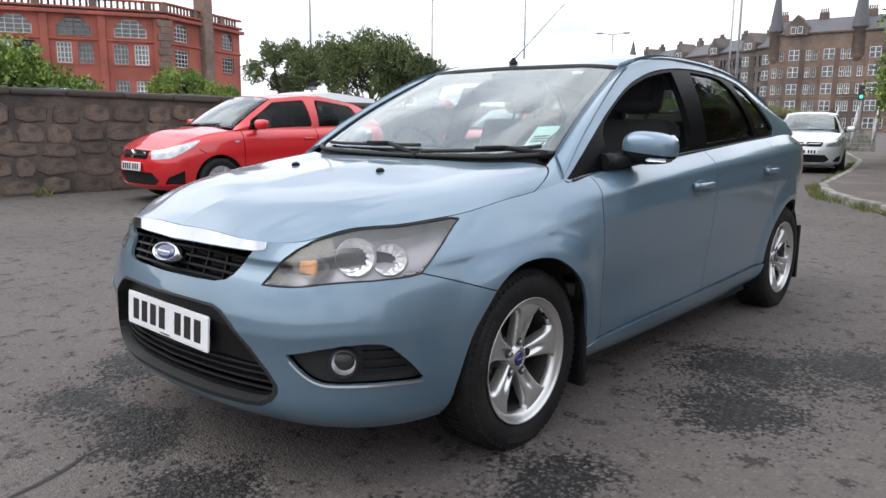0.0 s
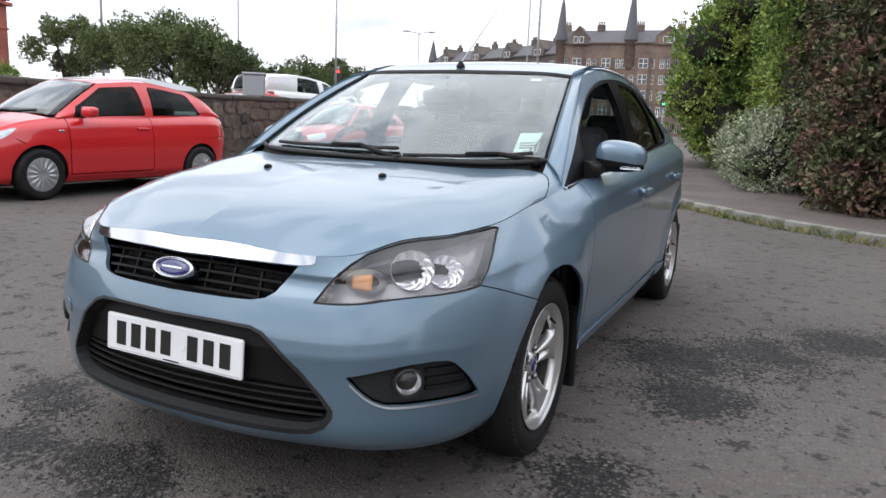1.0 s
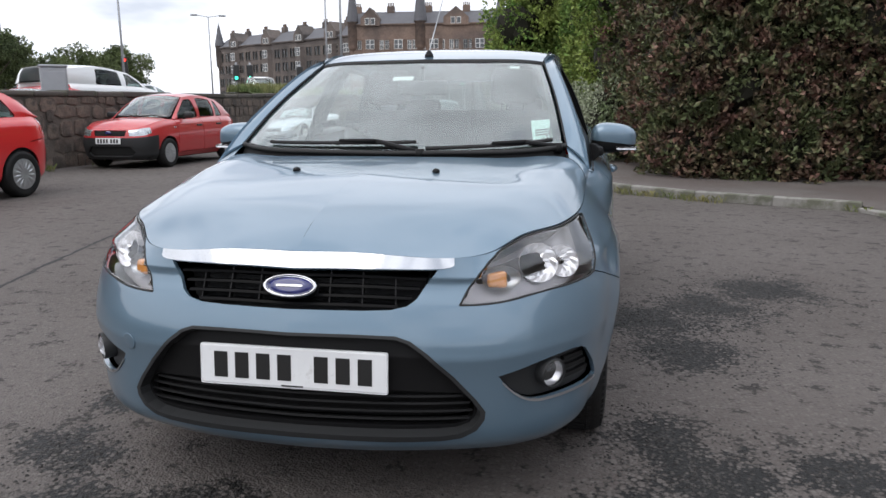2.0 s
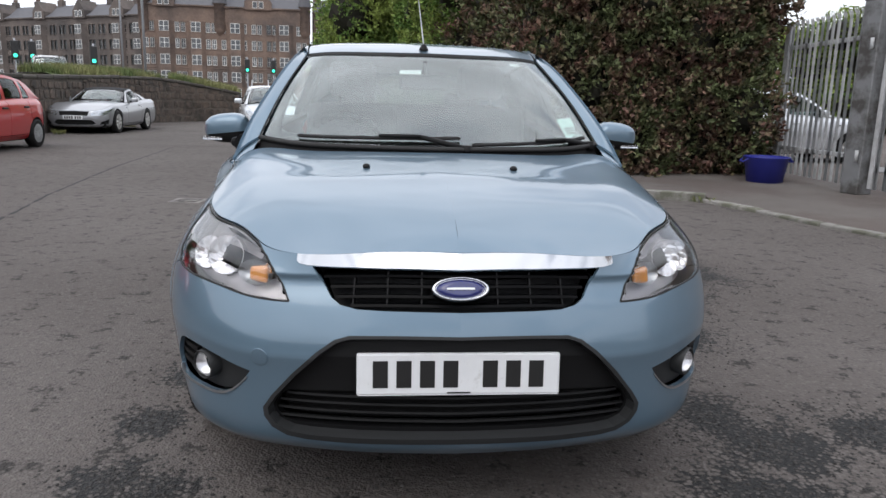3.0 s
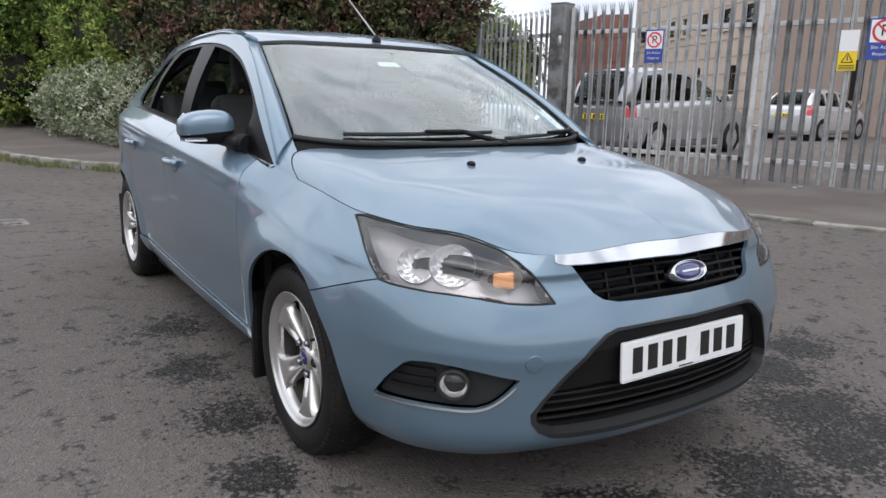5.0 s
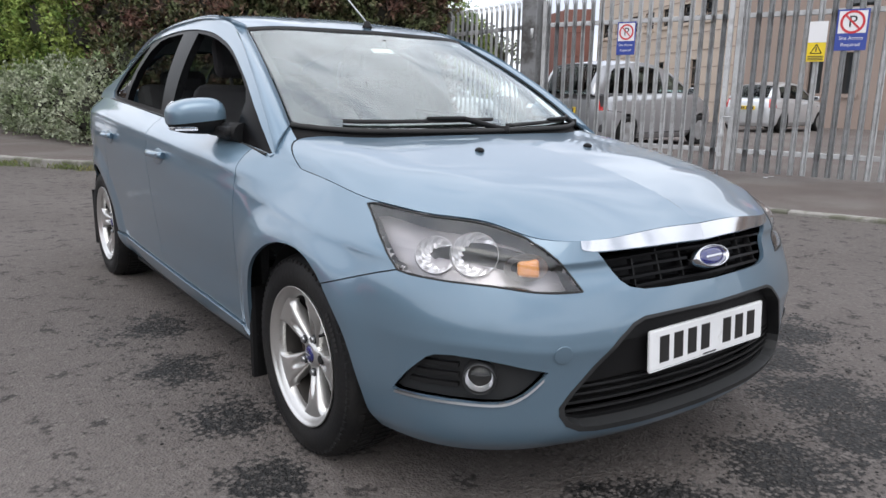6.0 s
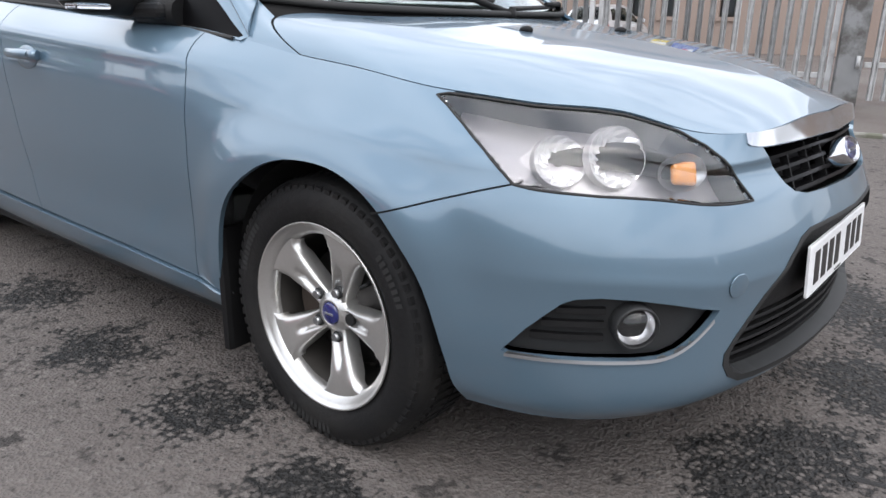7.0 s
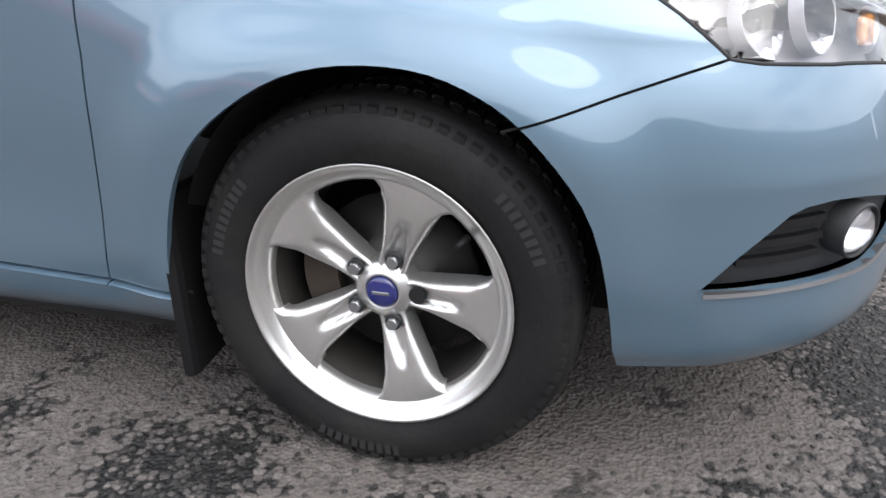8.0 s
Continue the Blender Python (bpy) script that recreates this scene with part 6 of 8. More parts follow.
# lower intake
low_in = lower.mesh("lower_grille", got["lowgrille"], M_VOID, car, (1, -1), offset=-0.085, edge=0, label="black lower intake with four thin bars")
lower.mesh("intake_frame", got["lowgrille"], M_PLASTIC, low_in, (1, -1), offset=-0.082, edge=-0.029)
for b, w in ((0.19, 0.478), (0.232, 0.485), (0.274, 0.478), (0.312, 0.458)):
    bar_on_body("slat", b, 0.0, w, 0.012, 0.0055, -0.030, M_PLASTIC, low_in, n_=30)

# number plate, its signs as plain bars
plate = thing("number_plate", Matrix.Translation((0, 0.040, 0.465)) @ pose(0, 0, 0, 86, 0, 0))
plate.parent = car
tagged(plate, "white front number plate with black characters")
part("board", boxed(-0.26, 0.26, -0.0555, 0.0555, 0.0, 0.007, bevel=0.006, seg=2), M_PLATE, plate)
for i in range(7):
    x = -0.2 + i * 0.0595 + (0.042 if i > 3 else 0)
    part("bar", boxed(x - 0.019, x + 0.019, -0.035, 0.035, 0.0071, 0.0084), M_BAR, plate)
part("maker_bar", boxed(-0.03, 0.03, -0.051, -0.047, 0.0071, 0.0079), M_BAR, plate)

# fog lamp pockets, both sides
for s in (1, -1):
    pocket = lower.mesh("fog_pocket", got["fog"], M_GREYPL, car, (s,), offset=-0.026, edge=-0.0125, label="dark grey fog lamp pocket with louvres and chrome strip")
    for b, a0, a1 in ((0.325, 0.765, 0.900), (0.370, 0.765, 0.880), (0.415, 0.765, 0.855)):
        bar_on_body("louvre", lambda a, b=b: b - 0.05 * (a - 0.83), a0, a1, 0.022, 0.010, -0.012, M_PLASTIC, pocket, (s,), 10)
    low_edge = curve([0.556, 0.58, 0.605, 0.64, 0.70, 0.80, 0.945], [0.392, 0.345, 0.306, 0.272, 0.257, 0.254, 0.245])
    bar_on_body("chrome_strip", lambda a: float(low_edge(a)), 0.557, 0.945, 0.012, 0.006, 0.004, M_SATIN, pocket, (s,), 40)
    fl = bmesh.new()
    lathe(fl, [(-0.02, 0.041), (0.020, 0.041), (0.024, 0.0385), (0.021, 0.036), (0.004, 0.034)], 32, "Z")
    fl_ob = part("fog_lamp_ring", fl, M_GREYPL, pocket)
    fl_ob.matrix_basis = spot(0.712, 0.376, -0.016, s)
    fl = bmesh.new()
    lathe(fl, [(0.006, 0.035), (0.0, 0.029), (-0.014, 0.018), (-0.018, 0.001)], 32, "Z")
    r_ = part("fog_lamp_reflector", fl, M_REFLECT, pocket)
    r_.matrix_basis = spot(0.712, 0.376, -0.014, s)
    fl = bmesh.new()
    lathe(fl, [(0.012, 0.035), (0.021, 0.029), (0.028, 0.017), (0.030, 0.0005)], 32, "Z")
    r_ = part("fog_lamp_glass", fl, M_CLEAR, pocket)
    r_.matrix_basis = spot(0.712, 0.376, -0.014, s)

# headlamps
for s in (1, -1):
    hl = lower.mesh("headlamp", got["lamp"], M_LAMPBOX, car, (s,), offset=-0.062, edge=-0.049, label="clear-lens headlamp with two bright bowls and amber indicator")
    lens = lower.mesh("lens", got["lamp"], M_CLEAR, hl, (s,), offset=-0.001, edge=0, thick=0.003)
    lens.visible_shadow = False
    bm = bmesh.new()
    loop = []
    for (a0, b0), (a1, b1) in zip(LAMP, LAMP[1:] + LAMP[:1]):
        for k in range(5):
            a, b = a0 + (a1 - a0) * k / 5, min(0.994, b0 + (b1 - b0) * k / 5)
            loop.append(spot(a, b, -0.001, s).translation)
    for p0, p1 in zip(loop, loop[1:] + loop[:1]):
        if (p1 - p0).length > 1e-4:
            tube(bm, p0, p1, 0.003, n=6, cap=False)
    bmesh.ops.remove_doubles(bm, verts=bm.verts, dist=0.0012)
    part("seal", bm, M_RUBBER, hl, smooth=True)

    def bowl(a, b, r, tall):
        """A faceted reflector bowl in a bright bezel, aimed ahead and a little upwards."""
        sm = spot(a, b, -0.046, s)
        nz_ = (sm.to_3x3() @ Vector((0, 0, 1)) + Vector((s * 0.2, -0.95, 0.32)) * 1.1).normalized()
        m_ = Matrix.Translation(sm.translation) @ nz_.to_track_quat("Z", "Y").to_matrix().to_4x4() @ Matrix.Diagonal((1, tall, 1, 1))
        bm_ = bmesh.new()
        lathe(bm_, [(0.004, r), (-0.003, r * 0.88), (-0.011, r * 0.70), (-0.018, r * 0.46), (-0.022, r * 0.24), (-0.024, 0.001)], 22, "Z")
        for v in bm_.verts:
            q = math.hypot(v.co.x, v.co.y) / r
            if 0.3 < q < 0.95:
                v.co.z += 0.0035 * math.sin(math.atan2(v.co.y, v.co.x) * 11 + q * 9)
        for f_ in bm_.faces:
            f_.smooth = False
        part("reflector_bowl", bm_, M_REFLECT, hl).matrix_basis = m_
        bm_ = bmesh.new()
        lathe(bm_, [(-0.004, r * 1.0), (0.006, r * 1.005), (0.007, r * 1.02), (0.005, r * 1.035), (-0.012, r * 1.05)], 40, "Z")
        part("bezel", bm_, M_LAMPBOX, hl, smooth=True).matrix_basis = m_
        bm_ = bmesh.new()
        lathe(bm_, [(-0.022, 0.009), (-0.004, 0.009), (0.002, 0.006), (0.003, 0.0005)], 16, "Z")
        part("bulb", bm_, M_CLEAR, hl).matrix_basis = m_

    bowl(0.862, 0.872, 0.050, 0.92)
    bowl(0.742, 0.876, 0.058, 0.92)
    bm = boxed(-0.030, 0.026, -0.022, 0.022, -0.010, 0.006, bevel=0.009, seg=3)
    for v in bm.verts:
        v.co.y *= 1 + 5 * v.co.x
    am = part("indicator", bm, M_AMBER, hl, "amber indicator")
    am.matrix_basis = spot(0.578, 0.872, -0.038, s)
    bm = bmesh.new()
    lathe(bm, [(0.012, 0.056), (0.0, 0.048), (-0.010, 0.026), (-0.012, 0.001)], 28, "Z")
    am = part("indicator_reflector", bm, M_SATIN, hl)
    am.matrix_basis = spot(0.590, 0.872, -0.046, s) @ Matrix.Diagonal((1.0, 0.62, 1, 1))

# tail lamps, tow-eye cover
for s in (1, -1):
    lower.mesh("tail_lamp", got["tail"], M_TAIL, car, (s,), offset=0.002, edge=0.012)
bm = bmesh.new()
lathe(bm, [(0.0, 0.0235), (0.0012, 0.0232), (0.0015, 0.0222), (0.0014, 0.0005)], 32, "Z")
tow = part("tow_eye_cover", bm, M_PAINT, front)
tow.matrix_basis = spot(0.514, 0.511, 0.0006, -1)

# ---- bonnet
bonnet = patch("bonnet", hood, 60, 80, M_PAINT, car, (1, -1), (0.0, 0.9935), (0.004, 0.993), edge=0.014)
patch("bonnet_lining", hood, 24, 30, M_VOID, bonnet, (1, -1), (0.0, 1.0), (0.0, 1.0), offset=-0.014, edge=0)


def on_hood(x, y):
    U, V = np.meshgrid(np.linspace(0, 1, 140), np.linspace(0, 1, 140), indexing="ij")
    P = hood(U, V)
    i, j = np.unravel_index(np.argmin((P[..., 0] - abs(x)) ** 2 + (P[..., 1] - y) ** 2), U.shape)
    return float(P[i, j, 2])


for s in (1, -1):
    bm = bmesh.new()
    bmesh.ops.create_icosphere(bm, subdivisions=2, radius=1.0, matrix=Matrix.Diagonal((0.013, 0.019, 0.011, 1)))
    nz = part("washer_nozzle", bm, M_PLASTIC, bonnet, smooth=True)
    nz.location = (s * 0.25, 0.747, on_hood(0.25, 0.747) + 0.003)
_hb = hood_back(np.linspace(0, 1, 2000))
HB = float(np.argmin(np.linalg.norm(_hb - np.array((0.69, 1.155, 0.945)), axis=1)) / 1999)
# wing tops beside the bonnet, up to the screen pillar
wt0 = lambda u: shoulder(A_HOOD + np.asarray(u, float) * (A_Y(1.165) - A_HOOD))
wt1 = curve3([(0.69, 1.155, 0.945), (0.686, 1.19, 0.964), (0.675, 1.235, 0.985)])
wt2 = lambda v: hood_back(1 - np.asarray(v, float) * (1 - HB))
wt3 = lambda v: shoulder(A_Y(1.165)) * (1 - np.asarray(v, float))[..., None] + np.array((0.675, 1.235, 0.985)) * np.asarray(v, float)[..., None] + np.array((0.3, 0.0, 0.25)) * (np.asarray(v, float) * (1 - np.asarray(v, float)))[..., None] * 0.10
wing_top = coons(wt0, wt1, wt2, wt3)
for s in (1, -1):
    patch("wing_top", wing_top, 16, 12, M_PAINT, car, (s,), (0, 1), (0.0, 1.0), edge=0.0)

# ---- cowl, screen, pillars, roof
cowl_f = lambda u, v: (hood_back(np.asarray(u, float) * HB) * (1 - np.asarray(v, float))[..., None] + scr_low(u) * np.asarray(v, float)[..., None]) - np.array((0, 0, 0.022)) * (np.sin(np.pi * np.clip(v, 0, 1)) ** 0.5)[..., None] - np.array((0, 0, 0.006))
patch("cowl", cowl_f, 24, 8, M_PLASTIC, car, (1, -1), edge=0, label="black plastic scuttle under the wipers")
ss = Sheet(screen, 0, 1, 36, 0, 1, 30)
ss.cut([(-0.1, 0.075), (0.6, 0.085), (0.84, 0.10), (0.895, 0.14), (0.922, 0.22), (0.94, 0.85), (0.92, 0.945), (0.86, 0.965), (-0.1, 0.968)], "clear")
got_s, _ = ss.sort()
windscreen = ss.mesh("windscreen", list(ss.bm.faces), M_SCREEN, car, (1, -1), edge=0, thick=0.004, label="laminated windscreen with black border")
windscreen.visible_shadow = False
frit = [f_ for f_ in ss.bm.faces if f_ not in set(got_s["clear"])]
ss.mesh("border", frit, M_GLOSSBLK, windscreen, (1, -1), offset=-0.007, edge=0)
pillar_f = lambda u, v: (scr_side(u) * (1 - np.asarray(v, float))[..., None] + rail(np.asarray(u, float) * 0.395) * np.asarray(v, float)[..., None]) + np.stack([np.sin(np.pi * np.clip(v, 0, 1)) * 0.012, -np.sin(np.pi * np.clip(v, 0, 1)) * 0.012, np.sin(np.pi * np.clip(v, 0, 1)) * 0.004], -1)
rail_u0 = 0.395
cant_f = lambda u, v: (roof_edge(u) * (1 - np.asarray(v, float))[..., None] + rail(rail_u0 + np.asarray(u, float) * (0.975 - rail_u0)) * np.asarray(v, float)[..., None]) + np.stack([np.sin(np.pi * np.clip(v, 0, 1)) * 0.006, 0 * v, np.sin(np.pi * np.clip(v, 0, 1)) * 0.010], -1)
for s in (1, -1):
    patch("screen_pillar", pillar_f, 30, 8, M_PAINT, car, (s,), (0, 1), (0.06, 1.0), edge=0.01, flip=1)
    patch("roof_side", cant_f, 40, 6, M_PAINT, car, (s,), (0, 1), (0.05, 1.0), edge=0.01, flip=1)
    patch("screen_seal", pillar_f, 30, 3, M_RUBBER, car, (s,), (0, 1), (-0.02, 0.07), offset=-0.004, edge=0)
    patch("roof_ditch", cant_f, 40, 3, M_RUBBER, car, (s,), (0, 1), (-0.03, 0.06), offset=-0.006, edge=0)
patch("roof", roof, 36, 40, M_PAINT, car, (1, -1), (0, 0.995), (0.004, 1), edge=0.012)
header_f = lambda u, v: scr_top(u) * (1 - np.asarray(v, float))[..., None] + roof_front(u) * np.asarray(v, float)[..., None]
patch("screen_header", header_f, 24, 3, M_RUBBER, car, (1, -1), edge=0)

DLO = [(0.006, 0.03), (0.004, 0.62), (0.04, 0.75), (0.08, 0.82), (0.12, 0.855), (0.16, 0.875), (0.24, 0.877), (0.32, 0.868), (0.38, 0.888), (0.455, 0.91), (0.52, 0.925), (0.60, 0.925), (0.68, 0.918), (0.74, 0.90), (0.785, 0.84), (0.826, 0.60), (0.85, 0.26), (0.855, 0.15), (0.835, 0.04), (0.80, 0.016), (0.7, 0.012), (0.4, 0.008), (0.09, 0.008)]
WF = [(0.110, 0.05), (0.118, 0.55), (0.128, 0.72), (0.150, 0.81), (0.19, 0.838), (0.24, 0.842), (0.32, 0.834), (0.38, 0.852), (0.438, 0.874), (0.426, 0.58), (0.413, 0.28), (0.403, 0.05)]
WR = [(0.460, 0.05), (0.476, 0.3), (0.495, 0.62), (0.513, 0.885), (0.60, 0.887), (0.648, 0.868), (0.680, 0.76), (0.700, 0.50), (0.710, 0.25), (0.712, 0.06)]
WQ = [(0.732, 0.06), (0.733, 0.30), (0.725, 0.60), (0.715, 0.86), (0.735, 0.865), (0.775, 0.80), (0.815, 0.55), (0.836, 0.22), (0.838, 0.14), (0.818, 0.07)]
cs_ = Sheet(cabin_side, 0, 1, 110, 0, 1, 26, sv=0.16)
cs_.cut(DLO, "trim")
cs_.cut(WF, "front_window")
cs_.cut(WR, "rear_window")
cs_.cut(WQ, "quarter_window")
got_c, rest_c = cs_.sort()
for s in (1, -1):
    cs_.mesh("side_frame", [f_ for c in rest_c for f_ in c], M_PAINT, car, (s,), edge=0.012, flip=1)
    tr = cs_.mesh("window_trim", got_c["trim"], M_GLOSSBLK, car, (s,), offset=-0.005, edge=0.03, label="black window surround and door pillar")
    for nm, off_ in ((("rear_window", -0.014),) if s > 0 else ()) + (("quarter_window", -0.012),):
        g_ = cs_.mesh(nm, got_c[nm], M_TINT, car, (s,), offset=off_, edge=0, thick=0.004)
        g_.visible_shadow = False
    belt_f = lambda u, v, s=s: belt(u) + np.stack([0.006 * np.sin(np.pi * v), 0 * v, 0.012 * v - 0.006], -1)
    patch("belt_seal", belt_f, 50, 4, M_RUBBER, tr, (s,), (0.01, 0.845), (0, 1), edge=0.01)

# ---- tail
hatch_f = coons(lambda u: shoulder(A_Y(3.85) + np.asarray(u, float) * (A_END - A_Y(3.85))), lambda u: roof_back(1 - np.asarray(u, float)),
                curve3([tuple(shoulder(A_Y(3.85))), (0.60, 3.80, 1.19), (0.525, 3.62, 1.298)]), curve3([tuple(shoulder(A_END)), (0, 4.13, 1.10), (0, 3.92, 1.25), (0, 3.7, 1.362)]))
hs = Sheet(hatch_f, 0, 1, 40, 0, 1, 24)
hs.cut([(0.30, 0.22), (0.34, 0.9), (1.1, 0.92), (1.1, 0.2)], "glass")
got_h, rest_h = hs.sort()
hs.mesh("rear_hatch", [f_ for c in rest_h for f_ in c], M_PAINT, car, (1, -1), edge=0.012, flip=1)
g_ = hs.mesh("rear_screen", got_h["glass"], M_TINT, car, (1, -1), offset=-0.004, edge=0, thick=0.004)
g_.visible_shadow = False

# ---- mirrors
for s in (1, -1):
    door = body_parts[("front_door", s)]
    mir = bmesh.new()
    bmesh.ops.create_uvsphere(mir, u_segments=40, v_segments=24, radius=1.0)
    for v in mir.verts:
        x, y, z = v.co
        ex = lambda t, p: math.copysign(abs(t) ** p, t)
        x, y, z = ex(x, 0.55), ex(y, 0.70), ex(z, 0.68)
        taper = 1 - 0.30 * (x + 1) / 2 if z > 0 else 1 - 0.12 * (x + 1) / 2
        v.co = (0.875 + 0.098 * x, 1.60 + (0.075 * y if y < 0 else 0.055 * y) + 0.02 * x, 1.004 + 0.066 * z * taper + (0.010 * (1 - x * x) if z > 0 else 0))
    def split_mirror(keep_top, z_cut):
        b2 = mir.copy()
        bmesh.ops.bisect_plane(b2, geom=b2.verts[:] + b2.edges[:] + b2.faces[:], plane_co=(0, 0, z_cut), plane_no=(0.12, 0, 1), clear_inner=keep_top, clear_outer=not keep_top)
        if s < 0:
            for v in b2.verts:
                v.co.x *= -1
            bmesh.ops.reverse_faces(b2, faces=b2.faces[:])
        return b2
    m_ob = part("mirror", split_mirror(True, 1.092), M_PAINT, car, "blue door mirror with black foot and clear indicator", smooth=True)
    lo_ = split_mirror(False, 1.091)
    for v in lo_.verts:
        v.co.x = (abs(v.co.x) - 0.875) * 0.97 * s + 0.875 * s
        v.co.y = (v.co.y - 1.60) * 0.96 + 1.60
    part("lower_shell", lo_, M_PLASTIC, m_ob, smooth=True)
    bm = bmesh.new()
    tube(bm, (s * 0.795, 1.56, 0.955), (s * 0.775, 1.40, 0.952), 0.030, 0.036, 12)
    box(bm, min(s * 0.77, s * 0.83), max(s * 0.77, s * 0.83), 1.42, 1.63, 0.935, 0.975, bevel=0.015, seg=2)
    part("arm", bm, M_PLASTIC, m_ob)
    bm = boxed(min(s * 0.885, s * 0.972), max(s * 0.885, s * 0.972), 1.532, 1.60, 0.955, 0.971, bevel=0.007, seg=2)
    part("indicator", bm, M_CLEAR, m_ob, "clear mirror indicator")
    part("indicator_reflector", boxed(min(s * 0.888, s * 0.968), max(s * 0.888, s * 0.968), 1.538, 1.60, 0.957, 0.969), M_CHROME, m_ob)
    bm = boxed(min(s * 0.80, s * 0.955), max(s * 0.80, s * 0.955), 1.652, 1.657, 0.955, 1.055, bevel=0.02)
    part("mirror_glass", bm, M_CHROME, m_ob)
    # handles
    for y, z, nm in ((2.10, 0.822, "front_door"), (3.02, 0.850, "rear_door")):
        d_ = body_parts.get((nm, s), car)
        a = A_Y(y)
        b = b_of(a, z)
        bm = bmesh.new()
        bmesh.ops.create_uvsphere(bm, u_segments=20, v_segments=10, radius=1.0, matrix=Matrix.Diagonal((0.075, 0.034, 0.004, 1)))
        cup = part("handle_cup", bm, M_PAINT, d_, smooth=True)
        cup.matrix_basis = spot(a, b, 0.0, s)
        bm = bmesh.new()
        for i in range(9):
            t0, t1 = i / 9, (i + 1) / 9
            hgt = lambda t: 0.008 + 0.024 * math.sin(math.pi * t) ** 0.5
            tube(bm, (-0.095 + 0.19 * t0, 0.008, hgt(t0)), (-0.095 + 0.19 * t1, 0.008, hgt(t1)), 0.014, 0.014, 10, cap=i in (0, 8))
        bmesh.ops.remove_doubles(bm, verts=bm.verts, dist=0.004)
        hd = part("handle", bm, M_PAINT, d_)
        hd.matrix_basis = spot(a, b, 0.0, s)

bm = bmesh.new()
foot_line = [Vector([*(scr_low(abs(u)) * np.array([1 if u >= 0 else -1, 1, 1]))]) + Vector((0, -0.006, 0.003)) for u in np.linspace(-1, 1, 41)]
for i, (p0, p1) in enumerate(zip(foot_line, foot_line[1:])):
    tube(bm, p0, p1, 0.010, n=8, cap=i in (0, 39))
bmesh.ops.remove_doubles(bm, verts=bm.verts, dist=0.003)
part("screen_foot_seal", bm, M_RUBBER, car)

# ---- wipers, aerial, stickers
def wiper(x0, x1, v0, v1, lift):
    """A flat-bladed wiper lying on the foot of the screen."""
    ob = thing("wiper")
    ob.parent = car
    P = lambda x, v, o: Vector([*(np.array(screen(min(1.0, abs(x) / 0.68), v)) * [1 if x >= 0 else -1, 1, 1])]) + Vector((0, -0.45, 0.9)) * o
    bm_ = bmesh.new()
    for i in range(12):
        t0, t1 = i / 12, (i + 1) / 12
        tube(bm_, P(x0 + (x1 - x0) * t0, v0 + (v1 - v0) * t0, 0.012), P(x0 + (x1 - x0) * t1, v0 + (v1 - v0) * t1, 0.012), 0.008, n=6, cap=i in (0, 11))
    bmesh.ops.remove_doubles(bm_, verts=bm_.verts, dist=0.003)
    part("blade", bm_, M_RUBBER, ob)
    bm_ = bmesh.new()
    pm = (x0 + x1) / 2
    foot = P(x1 + 0.02 * np.sign(x1 - x0), 0.0, 0.004)
    tube(bm_, foot, P(pm + (x1 - pm) * 0.5, v0 * 0.5 + v1 * 0.5 - 0.01, 0.028), 0.012, 0.009, 8)
    tube(bm_, P(pm + (x1 - pm) * 0.5, v0 * 0.5 + v1 * 0.5 - 0.01, 0.028), P(pm, (v0 + v1) / 2, 0.022), 0.009, 0.007, 8)
    tube(bm_, foot - Vector((0, 0, 0.02)), foot + Vector((0, 0, 0.015)), 0.022, 0.018, 12)
    part("arm", bm_, M_PLASTIC, ob)
    tagged(ob, "black wiper resting at the foot of the windscreen")
    return ob


wiper(-0.50, 0.10, 0.05, 0.075, 0.02)
wiper(0.14, 0.62, 0.02, 0.055, 0.02)
aerial = thing("aerial", Matrix.Translation((0, 1.872, 1.380)))
aerial.parent = car
tagged(aerial, "thin whip aerial on the roof")
bm = bmesh.new()
lathe(bm, [(0.0, 0.022), (0.008, 0.021), (0.022, 0.012), (0.03, 0.007), (0.03, 0.0005)], 16, "Z")
part("foot", bm, M_PLASTIC, aerial)
bm = bmesh.new()
tube(bm, (0, 0.0, 0.02), (-0.012, 0.455, 0.338), 0.0042, 0.002, 6)
part("rod", bm, M_SATIN, aerial)


def on_screen(name, u0, u1, v0, v1, side, material, parent, off_):
    sh = Sheet(screen, u0, u1, 6, v0, v1, 6)
    ob = sh.mesh(name, list(sh.bm.faces), material, parent, (side,), offset=off_, edge=0)
    sh.bm.free()
    return ob


tax = on_screen("permit_sticker", 0.790, 0.925, 0.10, 0.275, 1, M_STICKER, windscreen, -0.007)
for i in range(3):
    on_screen("text_bar", 0.81, 0.90, 0.13 + i * 0.022, 0.142 + i * 0.022, 1, M_GREYPL, tax, -0.0058)
on_screen("upper_sticker", 0.69, 0.775, 0.905, 0.94, 1, M_SIGNW, windscreen, -0.007)
on_screen("centre_sticker", 0.04, 0.20, 0.745, 0.80, -1, M_SIGNW, windscreen, -0.007)

